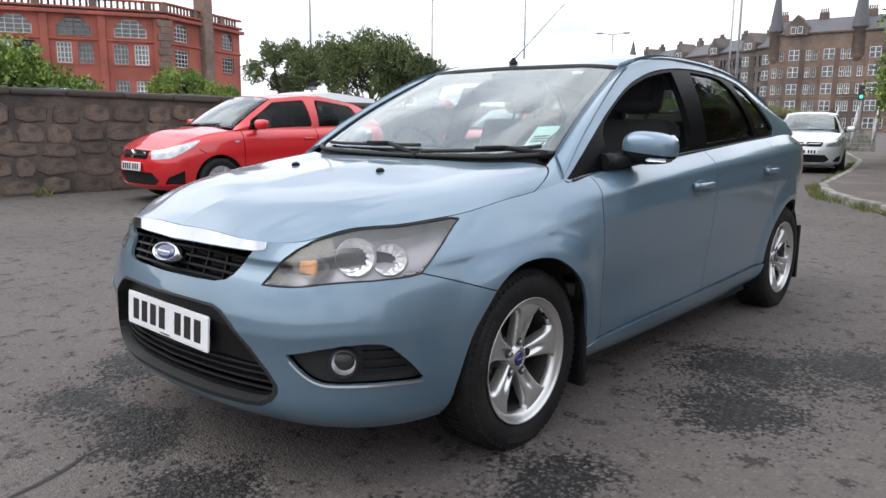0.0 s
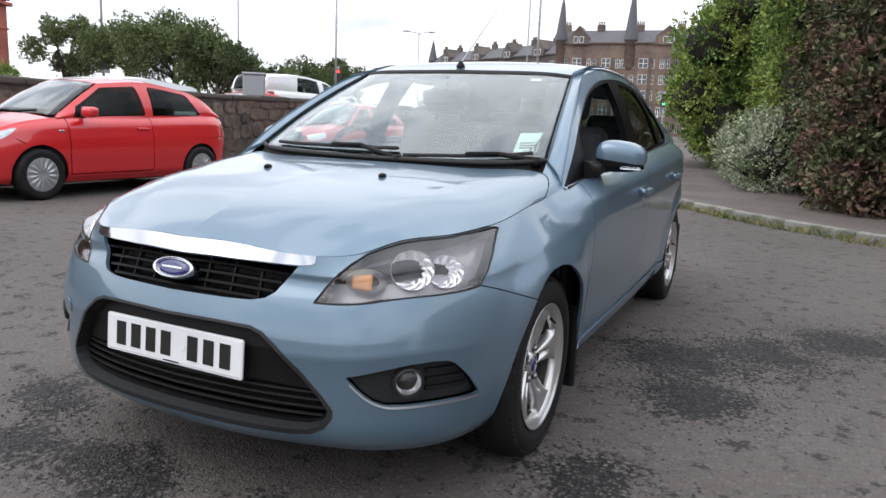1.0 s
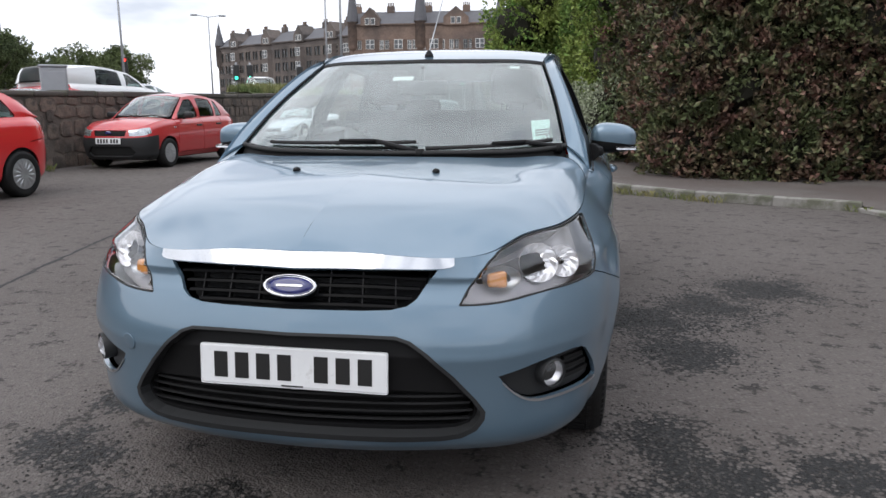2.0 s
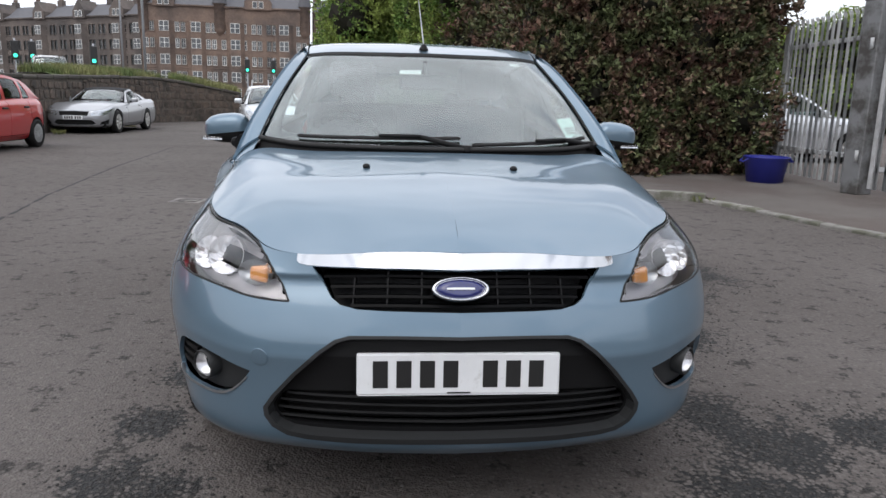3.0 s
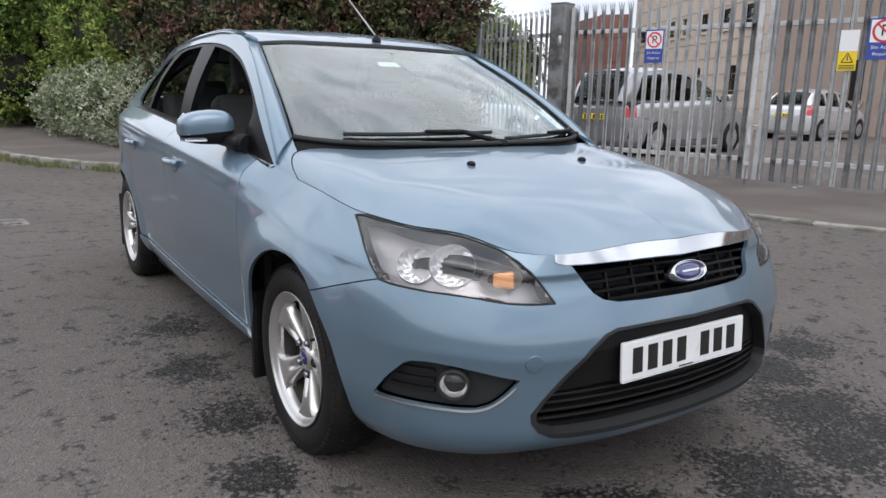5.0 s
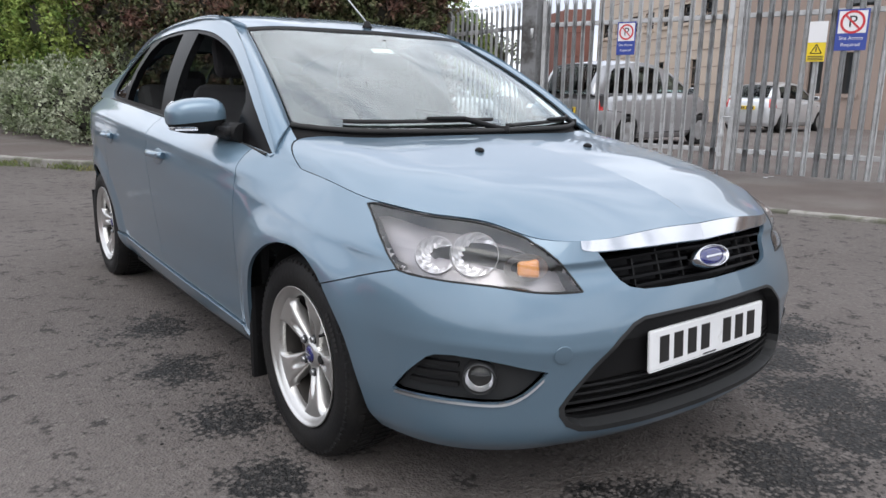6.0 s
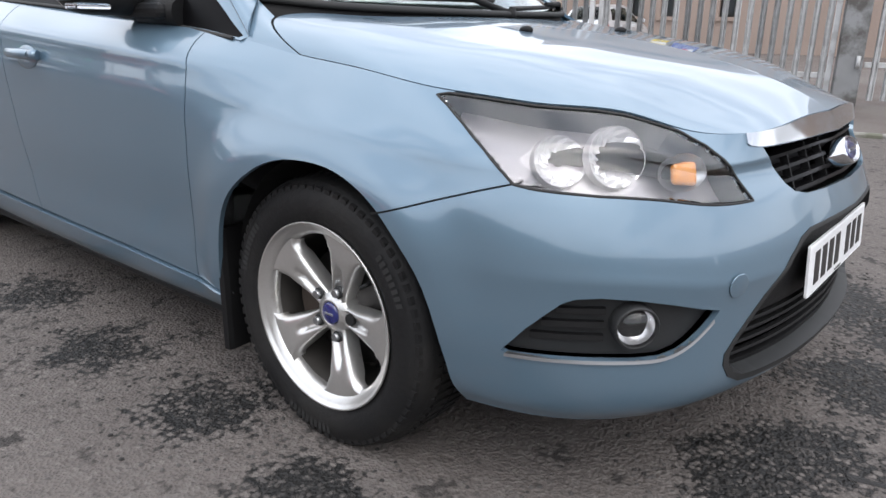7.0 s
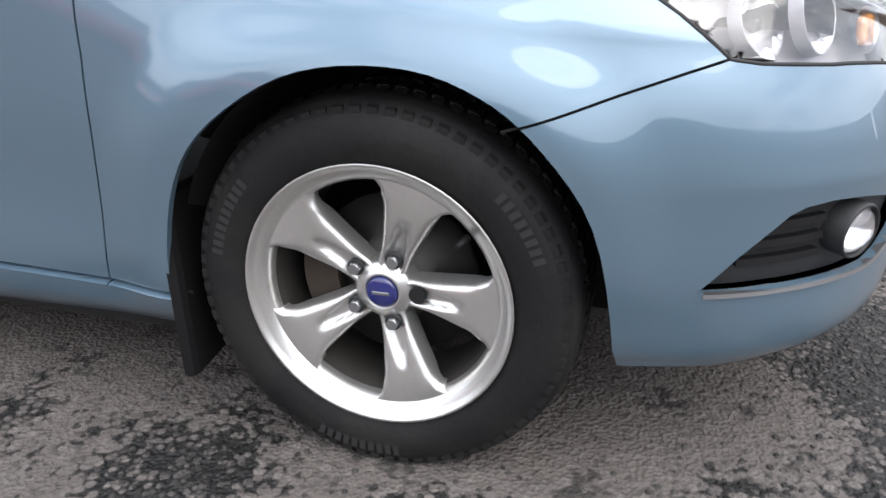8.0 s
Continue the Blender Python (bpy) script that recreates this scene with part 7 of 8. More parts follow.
# ---- mudflaps, wheel wells, underside
for s in (1, -1):
    bm = bmesh.new()
    prism(bm, [(0.64, 1.222), (0.835, 1.200), (0.848, 1.203), (0.850, 1.221), (0.64, 1.245)], 0.135, 0.455)
    if s < 0:
        for v in bm.verts:
            v.co.x *= -1
        bmesh.ops.reverse_faces(bm, faces=bm.faces[:])
    part("mudflap", bm, M_PLASTIC, car)
    bm = bmesh.new()
    prism(bm, [(0.66, 3.875), (0.818, 3.868), (0.822, 3.892), (0.66, 3.9)], 0.13, 0.47)
    if s < 0:
        for v in bm.verts:
            v.co.x *= -1
        bmesh.ops.reverse_faces(bm, faces=bm.faces[:])
    part("mudflap", bm, M_PLASTIC, car)
    for yc in (WHEEL_Y, REAR_Y):
        bm = bmesh.new()
        rings = []
        for x in (0.5, 0.79 if yc < 2 else 0.815):
            rings.append([bm.verts.new((x * s, yc - 0.01 + 0.362 * math.cos(t), WHEEL_Z + 0.362 * math.sin(t))) for t in np.linspace(-0.12, math.pi + 0.12, 30)])
        for i in range(29):
            bm.faces.new((rings[0][i], rings[0][i + 1], rings[1][i + 1], rings[1][i]))
        bm.faces.new(rings[0])
        part("wheel_well", bm, M_VOID, car)
bm = bmesh.new()
box(bm, -0.49, 0.49, 0.45, 4.1, 0.17, 0.30)
box(bm, -0.76, 0.76, 1.24, 3.1, 0.17, 0.30)
part("underbody", bm, M_VOID, car)
bm = bmesh.new()
box(bm, -0.42, 0.42, 0.16, 0.46, 0.225, 0.26)
part("undertray", bm, M_VOID, car)

# ---- cabin
bm = bmesh.new()
rings = []
for x, y0 in ((-0.70, 1.42), (-0.35, 1.36), (0, 1.34), (0.35, 1.36), (0.70, 1.42)):
    rings.append([bm.verts.new(p) for p in ((x, 1.13, 0.90), (x, y0 - 0.05, 0.945), (x, y0 + 0.06, 0.93), (x, y0 + 0.12, 0.86), (x, y0 + 0.05, 0.55), (x, 1.13, 0.5))])
for p, q in zip(rings, rings[1:]):
    for i in range(5):
        bm.faces.new((p[i], q[i], q[i + 1], p[i + 1])).smooth = True
part("dashboard", bm, M_DASH, car)
bm = bmesh.new()
bmesh.ops.create_uvsphere(bm, u_segments=20, v_segments=10, radius=1.0, matrix=Matrix.Translation((-0.36, 1.42, 0.935)) @ Matrix.Diagonal((0.17, 0.10, 0.05, 1)))
part("instrument_hood", bm, M_DASH, car, smooth=True)
bm = bmesh.new()
for i in range(32):
    t0, t1 = 2 * math.pi * i / 32, 2 * math.pi * (i + 1) / 32
    q = lambda t: (-0.36 + 0.185 * math.cos(t), 1.60 - 0.07 * math.sin(t), 0.90 + 0.17 * math.sin(t))
    tube(bm, q(t0), q(t1), 0.015, n=8)
tube(bm, (-0.53, 1.60, 0.90), (-0.19, 1.60, 0.90), 0.018, n=8)
tube(bm, (-0.36, 1.60, 0.90), (-0.36, 1.66, 0.74), 0.018, n=8)
tube(bm, (-0.36, 1.45, 0.82), (-0.36, 1.60, 0.90), 0.045, n=10)
part("steering_wheel", bm, M_PLASTIC, car)


def seat(x, y, w, parent):
    bm_ = boxed(x - w / 2, x + w / 2, y, y + 0.52, 0.38, 0.60, bevel=0.06, seg=3)
    st = part("seat", bm_, M_SEAT, parent, "charcoal cloth seat")
    bm_ = bmesh.new()
    box(bm_, -w / 2, w / 2, -0.07, 0.07, 0, 0.62, bevel=0.05, seg=3)
    for v in bm_.verts:
        v.co.x *= 1 - 0.18 * max(0, v.co.z - 0.3)
    bk = part("backrest", bm_, M_SEAT, st)
    bk.matrix_basis = pose(x, y + 0.50, 0.52, -16, 0, 0)
    bm_ = boxed(-0.13, 0.13, -0.05, 0.05, 0.66, 0.86, bevel=0.045, seg=3)
    tube(bm_, (-0.06, 0, 0.58), (-0.06, 0, 0.70), 0.008, n=6)
    tube(bm_, (0.06, 0, 0.58), (0.06, 0, 0.70), 0.008, n=6)
    hr_ = part("headrest", bm_, M_SEAT, st)
    hr_.matrix_basis = pose(x, y + 0.50, 0.52, -16, 0, 0)
    return st


seat(-0.36, 1.78, 0.52, car)
seat(0.36, 1.78, 0.52, car)
bm = boxed(-0.64, 0.64, 2.72, 3.22, 0.40, 0.62, bevel=0.05, seg=2)
rb = part("rear_bench", bm, M_SEAT, car)
bm = boxed(-0.62, 0.62, -0.07, 0.07, 0, 0.60, bevel=0.05, seg=2)
bb = part("backrest", bm, M_SEAT, rb)
bb.matrix_basis = pose(0, 3.22, 0.55, -20, 0, 0)
for x in (-0.36, 0.36):
    bm = boxed(x - 0.13, x + 0.13, 3.36, 3.46, 1.06, 1.20, bevel=0.04, seg=2)
    part("headrest", bm, M_SEAT, rb)
part("cabin_floor", boxed(-0.74, 0.74, 1.15, 3.6, 0.30, 0.36), M_VOID, car)
part("parcel_shelf", boxed(-0.62, 0.62, 3.5, 4.0, 0.93, 0.95), M_DASH, car)
patch("headlining", roof, 14, 16, M_GREYPL, car, (1, -1), (0, 1), (0, 1), offset=-0.03, edge=0)
for s in (1, -1):
    for nm, y0, y1 in (("door_card", 1.30, 2.27), ("door_card", 2.31, 3.1)):
        part(nm, boxed(min(s * 0.735, s * 0.765), max(s * 0.735, s * 0.765), y0, y1, 0.36, 0.90, bevel=0.01), M_DASH, car)
bm = boxed(-0.12, 0.12, -0.015, 0.02, -0.035, 0.035, bevel=0.014, seg=2)
tube(bm, (0, 0.0, 0.03), (0, 0.03, 0.09), 0.010, n=8)
rv = part("rear_view_mirror", bm, M_PLASTIC, car)
rv.matrix_basis = pose(0, 1.72, 1.225, 12, 0, 0)

# ---- wheels
def star_wheel(y, s, spin):
    """Local x points out of the car."""
    w = thing("wheel", Matrix.Translation((0, y, WHEEL_Z)) @ (Matrix.Rotation(math.pi, 4, "Z") if s < 0 else Matrix()))
    w.parent = car
    xo = 0.838

    def flat(b_):
        """The weight of the car presses the tyre flat against the road."""
        for v in b_.verts:
            if v.co.z < -0.29:
                v.co.x += 0.25 * (-0.29 - v.co.z) * (1 if v.co.x > xo - 0.1 else -1)
                v.co.z = max(v.co.z, -0.2996)

    tb = bmesh.new()
    lathe(tb, [(xo - 0.195, 0.205), (xo - 0.200, 0.250), (xo - 0.185, 0.298), (xo - 0.160, 0.311), (xo - 0.04, 0.311), (xo - 0.018, 0.303), (xo - 0.004, 0.280), (xo, 0.258), (xo - 0.003, 0.235), (xo - 0.012, 0.216), (xo - 0.02, 0.207)], 72, "X")
    flat(tb)
    part("tyre", tb, M_TYRE, w, "dusty black tyre with blocky tread")
    tb = bmesh.new()
    for i in range(72):
        a0 = 2 * math.pi * i / 72
        for x0, x1, da in ((xo - 0.060, xo - 0.008, 0.0), (xo - 0.118, xo - 0.066, 0.02), (xo - 0.178, xo - 0.124, 0.0)):
            q = []
            for x, r in ((x0, 0.316), (x1, 0.316 if x1 < xo - 0.02 else 0.296)):
                for da2 in (0.012, 0.064):
                    q.append(tb.verts.new((x, r * math.cos(a0 + da + da2), r * math.sin(a0 + da + da2))))
            lo_ = []
            for x, r in ((x0, 0.304), (x1, 0.304 if x1 < xo - 0.02 else 0.286)):
                for da2 in (0.008, 0.068):
                    lo_.append(tb.verts.new((x, r * math.cos(a0 + da + da2), r * math.sin(a0 + da + da2))))
            tb.faces.new((q[0], q[1], q[3], q[2]))
            for i0, i1 in ((0, 1), (1, 3), (3, 2), (2, 0)):
                tb.faces.new((q[i0], lo_[i0], lo_[i1], q[i1]))
    bmesh.ops.recalc_face_normals(tb, faces=tb.faces)
    flat(tb)
    tr_ = part("tread", tb, M_TYRE, w)
    tagged(tr_, kind="stuff")
    # raised marks on the sidewall
    for k0, k1, r in ((0.35, 0.75, 0.268), (2.4, 2.9, 0.262), (4.3, 4.8, 0.268)):
        mb = bmesh.new()
        for t in np.arange(k0, k1, 0.055):
            p = [(xo + 0.0005, rr * math.cos(tt), rr * math.sin(tt)) for rr, tt in ((r - 0.009, t), (r + 0.009, t), (r + 0.009, t + 0.035), (r - 0.009, t + 0.035))]
            mb.faces.new([mb.verts.new(v) for v in p])
        tagged(part("sidewall_lettering", mb, M_RUBBER, w), kind="stuff")
    rb_ = bmesh.new()
    lathe(rb_, [(xo - 0.030, 0.196), (xo - 0.022, 0.205), (xo - 0.010, 0.2145), (xo - 0.006, 0.2165), (xo - 0.004, 0.2150), (xo - 0.006, 0.2115), (xo - 0.011, 0.208), (xo - 0.014, 0.203), (xo - 0.019, 0.195), (xo - 0.026, 0.188), (xo - 0.036, 0.1845), (xo - 0.046, 0.184)], 72, "X")
    rim_ = part("rim", rb_, M_ALLOY, w, "five-spoke silver alloy rim")
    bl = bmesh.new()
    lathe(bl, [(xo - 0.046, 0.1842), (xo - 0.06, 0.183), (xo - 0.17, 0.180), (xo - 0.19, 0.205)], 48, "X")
    part("barrel", bl, M_BARREL, rim_, "dark brown-grey inner barrel")
    # five spokes as one star casting
    sb = bmesh.new()
    nr, nw = 19, 15
    half_of = curve([0.03, 0.06, 0.09, 0.12, 0.150, 0.170, 0.184, 0.195], [0.024, 0.0245, 0.029, 0.035, 0.041, 0.046, 0.056, 0.080])
    for k in range(5):
        th = spin + 2 * math.pi * k / 5
        g = []
        for i in range(nr):
            t = i / (nr - 1)
            r = 0.030 + t * (0.195 - 0.030)
            half = float(half_of(r))
            slot = max(0.005, 0.0155 - 0.0095 * (r - 0.055) / 0.075)
            row = []
            for j in range(nw):
                q = -1 + 2 * j / (nw - 1)
                off_ = half * q
                x = xo - 0.046 + 0.0215 * float(smooth01((r - 0.03) / 0.15)) - 0.009 * abs(q) ** 7 * float(smooth01((0.172 - r) / 0.03))
                x -= 0.013 * math.exp(-((off_ / slot) ** 6)) * float(smooth01((0.128 - r) / 0.012) * smooth01((r - 0.044) / 0.006))
                rr_ = r / math.sqrt(1 + (off_ / r) ** 2) ** float(smooth01((r - 0.12) / 0.06))
                row.append(sb.verts.new((x, rr_ * math.cos(th) - off_ * math.sin(th), rr_ * math.sin(th) + off_ * math.cos(th))))
            back = [sb.verts.new((v.co.x - 0.035, v.co.y, v.co.z)) for v in (row[0], row[-1])]
            g.append([back[0]] + row + [back[1]])
        for i in range(nr - 1):
            for j in range(nw + 1):
                sb.faces.new((g[i][j], g[i][j + 1], g[i + 1][j + 1], g[i + 1][j])).smooth = True
    bmesh.ops.recalc_face_normals(sb, faces=sb.faces)
    part("spoke_star", sb, M_ALLOY, rim_)
    hb = bmesh.new()
    lathe(hb, [(xo - 0.09, 0.052), (xo - 0.055, 0.050), (xo - 0.047, 0.044), (xo - 0.042, 0.032), (xo - 0.040, 0.029), (xo - 0.044, 0.0265), (xo - 0.06, 0.0265)], 40, "X")
    part("hub", hb, M_ALLOY, rim_)
    cb = bmesh.new()
    lathe(cb, [(xo - 0.05, 0.0262), (xo - 0.040, 0.0258), (xo - 0.037, 0.022), (xo - 0.036, 0.0005)], 32, "X")
    part("hub_cap", cb, M_BADGE, rim_, "dark blue hub cap")
    cb = boxed(xo - 0.037, xo - 0.0348, -0.014, 0.014, -0.0025, 0.0025, bevel=0.0006)
    part("cap_emblem", cb, M_SATIN, rim_)
    for k in range(5):
        th = spin + 2 * math.pi * k / 5
        c = (0.056 * math.cos(th), 0.056 * math.sin(th))
        nb = bmesh.new()
        tube(nb, (xo - 0.085, *c), (xo - 0.046, *c), 0.0135, n=16)
        part("bolt_recess", nb, M_VOID if k == 4 else M_GREYPL, rim_)
        if k != 4:
            nb = bmesh.new()
            tube(nb, (xo - 0.05, *c), (xo - 0.036, *c), 0.0105, 0.0098, n=6)
            part("wheel_nut", nb, M_SATIN, rim_)
    th = spin - 0.55
    nb = bmesh.new()
    tube(nb, (xo - 0.03, 0.180 * math.cos(th), 0.180 * math.sin(th)), (xo - 0.008, 0.166 * math.cos(th), 0.166 * math.sin(th)), 0.006, 0.0045, n=8)
    part("valve", nb, M_PLASTIC, rim_)
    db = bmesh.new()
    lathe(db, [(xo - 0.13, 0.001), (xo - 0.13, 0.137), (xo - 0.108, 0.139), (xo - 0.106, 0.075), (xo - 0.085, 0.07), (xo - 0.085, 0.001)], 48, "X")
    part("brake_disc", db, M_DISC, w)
    db = bmesh.new()
    for i in range(8):
        t0, t1 = 2.75 + i * 0.1, 2.85 + i * 0.1
        v_ = [db.verts.new((x, r * math.cos(t), r * math.sin(t))) for x in (xo - 0.145, xo - 0.088) for r in (0.095, 0.155) for t in (t0, t1)]
        for q in ((0, 1, 3, 2), (4, 6, 7, 5), (0, 4, 5, 1), (2, 3, 7, 6)):
            db.faces.new([v_[j] for j in q])
    bmesh.ops.remove_doubles(db, verts=db.verts, dist=1e-5)
    part("caliper", db, M_RUST, w)
    return w


for s in (1, -1):
    for y, spin in ((WHEEL_Y, 1.21), (REAR_Y, 0.6)):
        star_wheel(y, s, spin if s < 0 else spin + 0.2)

# ---------------------------------------------------------------- other vehicles
M_RED = paint_mat("bright_red_paint", (0.60, 0.014, 0.020), 0.1, 0.3)
M_RED2 = paint_mat("faded_red_paint", (0.47, 0.022, 0.026), 0.05, 0.42)
M_SILVER = paint_mat("silver_paint", (0.64, 0.66, 0.68), 0.5, 0.34)
M_GREYCAR = paint_mat("pewter_grey_paint", (0.36, 0.37, 0.385), 0.55, 0.34)
M_SILVER2 = paint_mat("dull_silver_paint", (0.40, 0.41, 0.43), 0.55, 0.34)
M_BLUECAR = paint_mat("dark_blue_paint", (0.03, 0.045, 0.12), 0.4, 0.3)
M_VANWHITE = paint_mat("white_van_paint", (0.72, 0.73, 0.73), 0.0, 0.35)
M_HOOD = mat("black_canvas_roof", (0.018, 0.018, 0.02), 0.9, vary=0.15, scale=9, bump=0.25, bump_scale=300)
M_LENS = mat("clear_headlamp", (0.46, 0.48, 0.50), 0.2, metal=0.75, coat=1.0, vary=0.45, scale=14, fine=0.3, fine_scale=45)
M_HUBCAP = mat("silver_hubcap", (0.42, 0.43, 0.44), 0.36, metal=0.7, vary=0.1)


def parked_car(name, m, paint, label, L, W, H, nose, cowl, scr, roof_end, tail, wheels, wr, doors, glass, bumper=None, top=None, trim="bar", detail=True, hub=None, group="parked cars"):
    """A closed car, nose at local y=0, facing -y. cowl, scr, roof_end, tail: (y, z); nose: height of the bonnet's lip;
    doors: gaps along y; glass: (y0, y1) of each side window."""
    root = thing(name, m, label, "van" if name in ("van", "minibus") else "car", group)
    hw = W / 2
    fr = 0.11 * L
    px = [0, 0.34, 0.60, 0.79, 0.90, 0.955, 0.985, 1.0, 0.99, 0.975, 0.93, 0.83, 0.55, 0]
    py = [0, 0.05 * fr, 0.17 * fr, 0.40 * fr, 0.75 * fr, 1.2 * fr, 2.0 * fr, 0.45 * L, 0.68 * L, 0.84 * L, L - 0.26, L - 0.11, L - 0.03, L]
    px = [v * hw for v in px]
    arc = np.r_[0, np.cumsum(np.hypot(np.diff(px), np.diff(py)))]
    ox, oy, end = curve(arc, px), curve(arc, py), float(arc[-1])
    fine_ = np.linspace(0, end, 1500)
    fy, fx = oy(fine_), ox(fine_)
    aof = lambda y: float(np.interp(y, fy, fine_))
    axof = lambda x: float(np.interp(x, fx[: 400], fine_[: 400]))
    topz = curve([0, aof(0.5 * fr), aof(1.3 * fr), aof(cowl[0]), aof(0.5 * (cowl[0] + tail[0])), aof(tail[0] - 0.25), end],
                 [nose, nose + 0.03, nose + 0.11 * (cowl[1] - nose) / 0.2, cowl[1] - 0.05, 0.5 * (cowl[1] + tail[1]) - 0.02, tail[1] - 0.02, tail[1] - 0.03])
    prof = curve([0, 0.08, 0.2, 0.42, 0.56, 0.64, 0.8, 0.93, 1.0], [-0.11, -0.05, -0.022, 0.0, 0.002, 0.0, -0.018, -0.055, -0.115])
    low = 0.19

    def side(a, b):
        a, b = np.asarray(a, float), np.asarray(b, float)
        e = 1e-3
        ac = np.clip(a, e, end - e)
        tx, ty = ox(ac + e) - ox(ac - e), oy(ac + e) - oy(ac - e)
        k = np.hypot(tx, ty)
        d = prof(b)
        z = low + (topz(a) - low) * b
        return np.stack([ox(a) + ty / k * d, oy(a) - tx / k * d, z], -1)

    def bof(a, z):
        return float((z - low) / (topz(a) - low))

    edge_ = lambda a: side(a, 1.0 + 0 * np.asarray(a, float))
    sh = Sheet(side, 0, end, 96, 0, 1, 20)
    for yw in wheels:
        r = wr + 0.045
        pts = []
        for t in np.linspace(-0.1, math.pi + 0.1, 26):
            a = aof(yw - r * math.cos(t))
            pts.append((a, bof(a, wr + r * math.sin(t))))
        sh.cut([(pts[0][0], -0.1)] + pts + [(pts[-1][0], -0.1)], "hole")
    # lamps, grille, lower intake
    x1, x2, a3 = axof(0.50 * hw), axof(0.80 * hw), aof(1.05 * fr)
    zb = bof(0, nose - 0.17)
    lampz = zb + 0.02
    sh.cut([(x1, lampz + 0.01), (x1 - 0.02, 0.93), (x2, 0.95)] + ([(aof(0.7 * fr), 0.93), (aof(0.72 * fr), lampz + 0.03)] if bumper is not None else [(aof(1.2 * fr), 0.94), (aof(1.25 * fr), 0.92), (a3, lampz + 0.14)]) + [(x2, lampz)], "lamp")
    sh.cut([(-0.1, zb + 0.03), (x1 - 0.09, zb + 0.03), (x1 - 0.05, 0.93), (-0.1, 0.93)], "grille")
    sh.cut([(-0.1, 0.10), (axof(0.5 * hw), 0.10), (axof(0.62 * hw), 0.22), (axof(0.5 * hw), 0.42), (-0.1, 0.42)], "intake")
    if bumper is None and detail:
        sh.cut([(axof(0.70 * hw), 0.14), (axof(0.9 * hw), 0.12), (axof(0.9 * hw), 0.42), (axof(0.76 * hw), 0.30)], "fog")
    sh.cut([(aof(L - 0.24), 0.66), (aof(L - 0.22), 0.97), (end - 0.72 * hw, 0.97), (end - 0.74 * hw, 0.66)], "tail")
    if bumper is not None:
        bb = bof(0, 0.60)
        sh.cut([(-0.1, -0.1), (aof(wheels[0] - wr - 0.05), -0.1), (aof(wheels[0] - wr - 0.05), bb - 0.02), (-0.1, bb)], "bumper")
        sh.cut([(aof(wheels[1] + wr + 0.05), -0.1), (end + 0.1, -0.1), (end + 0.1, bb), (aof(wheels[1] + wr + 0.05), bb - 0.02)], "rear_bumper")
    else:
        sh.strip([(aof(wheels[0] - wr * 0.6), 0.66), (aof(1.2 * fr), lampz + 0.05)], 0.008)
        sh.strip([(aof(wheels[1] + wr * 0.6), 0.62), (aof(L - 0.23), 0.66)], 0.008)
    if bumper is not None:
        sh.regions.insert(2, sh.regions.pop(-2))
        sh.regions.insert(3, sh.regions.pop(-1))
    for yd in doors:
        sh.strip([(aof(yd), 1.03), (aof(yd), 0.4), (aof(yd + 0.02), 0.12)], 0.012)
    if len(doors) > 1:
        sh.strip([(aof(doors[0]), 0.12), (aof(doors[-1]), 0.12)], 0.012)
    got_, panels_ = sh.sort()
    sh.mesh("body", [f_ for c_ in panels_ for f_ in c_], paint, root, (1, -1), edge=0.02)
    for k_, nm in (("gap", "panel_gap"), ("intake", "intake"), ("grille", "grille"), ("fog", "fog_recess")):
        if got_.get(k_):
            sh.mesh(nm, got_[k_], M_VOID, root, (1, -1), offset=-0.018, edge=0.0)
    for k_, nm in (("bumper", "front_bumper"), ("rear_bumper", "rear_bumper")):
        if got_.get(k_):
            sh.mesh(nm, got_[k_], bumper, root, (1, -1), offset=0.012, edge=0.03, label="unpainted black plastic bumper")
    for s in (1, -1):
        sh.mesh("headlamp", got_["lamp"], M_LENS, root, (s,), offset=0.002, edge=0.015)
        sh.mesh("tail_lamp", got_["tail"], M_TAIL, root, (s,), offset=0.004, edge=0.015)
    sh.bm.free()
    # bonnet
    al, ac_ = axof(0.55 * hw), aof(cowl[0] + 0.02)
    pc = (0, cowl[0] - 0.06, cowl[1])
    e0, e2 = edge_(0.0), edge_(ac_)
    mid_ = curve3([tuple(e0), (0, 0.30 * cowl[0], nose + 0.60 * (cowl[1] - nose)), (0, 0.65 * cowl[0], nose + 0.86 * (cowl[1] - nose)), pc])
    back_ = curve3([pc, (0.45 * hw, cowl[0] - 0.03, cowl[1] - 0.005), tuple(e2)])
    patch("bonnet", coons(lambda u: edge_(np.asarray(u, float) * al), back_, mid_, lambda v: edge_(al + np.asarray(v, float) * (ac_ - al))), 12, 16, paint, root, edge=0.012)
    # greenhouse
    xb, xt = float(e2[0]), hw * 0.68
    et = edge_(aof(tail[0]))
    A0, A1 = np.array([xb - 0.03, cowl[0] + 0.10, cowl[1] - 0.03]), np.array([xt - 0.04, scr[0] + 0.08, scr[1] - 0.035])
    R1, C1 = np.array([xt - 0.03, roof_end[0] - 0.05, roof_end[1] - 0.05]), np.array([float(et[0]) - 0.05, tail[0] + 0.05, tail[1]])
    ym = 0.5 * (scr[0] + roof_end[0]) - 0.1
    Ap = curve3([tuple(A0), tuple(0.5 * (A0 + A1) + np.array([0.012, 0, 0.02])), tuple(A1)])
    Rp = curve3([tuple(A1), (xt, 0.5 * (scr[0] + ym), 0.45 * A1[2] + 0.55 * (H - 0.045)), (xt + 0.005, ym, H - 0.045), (xt, 0.5 * (ym + roof_end[0]), 0.45 * R1[2] + 0.55 * (H - 0.045)), tuple(R1)])
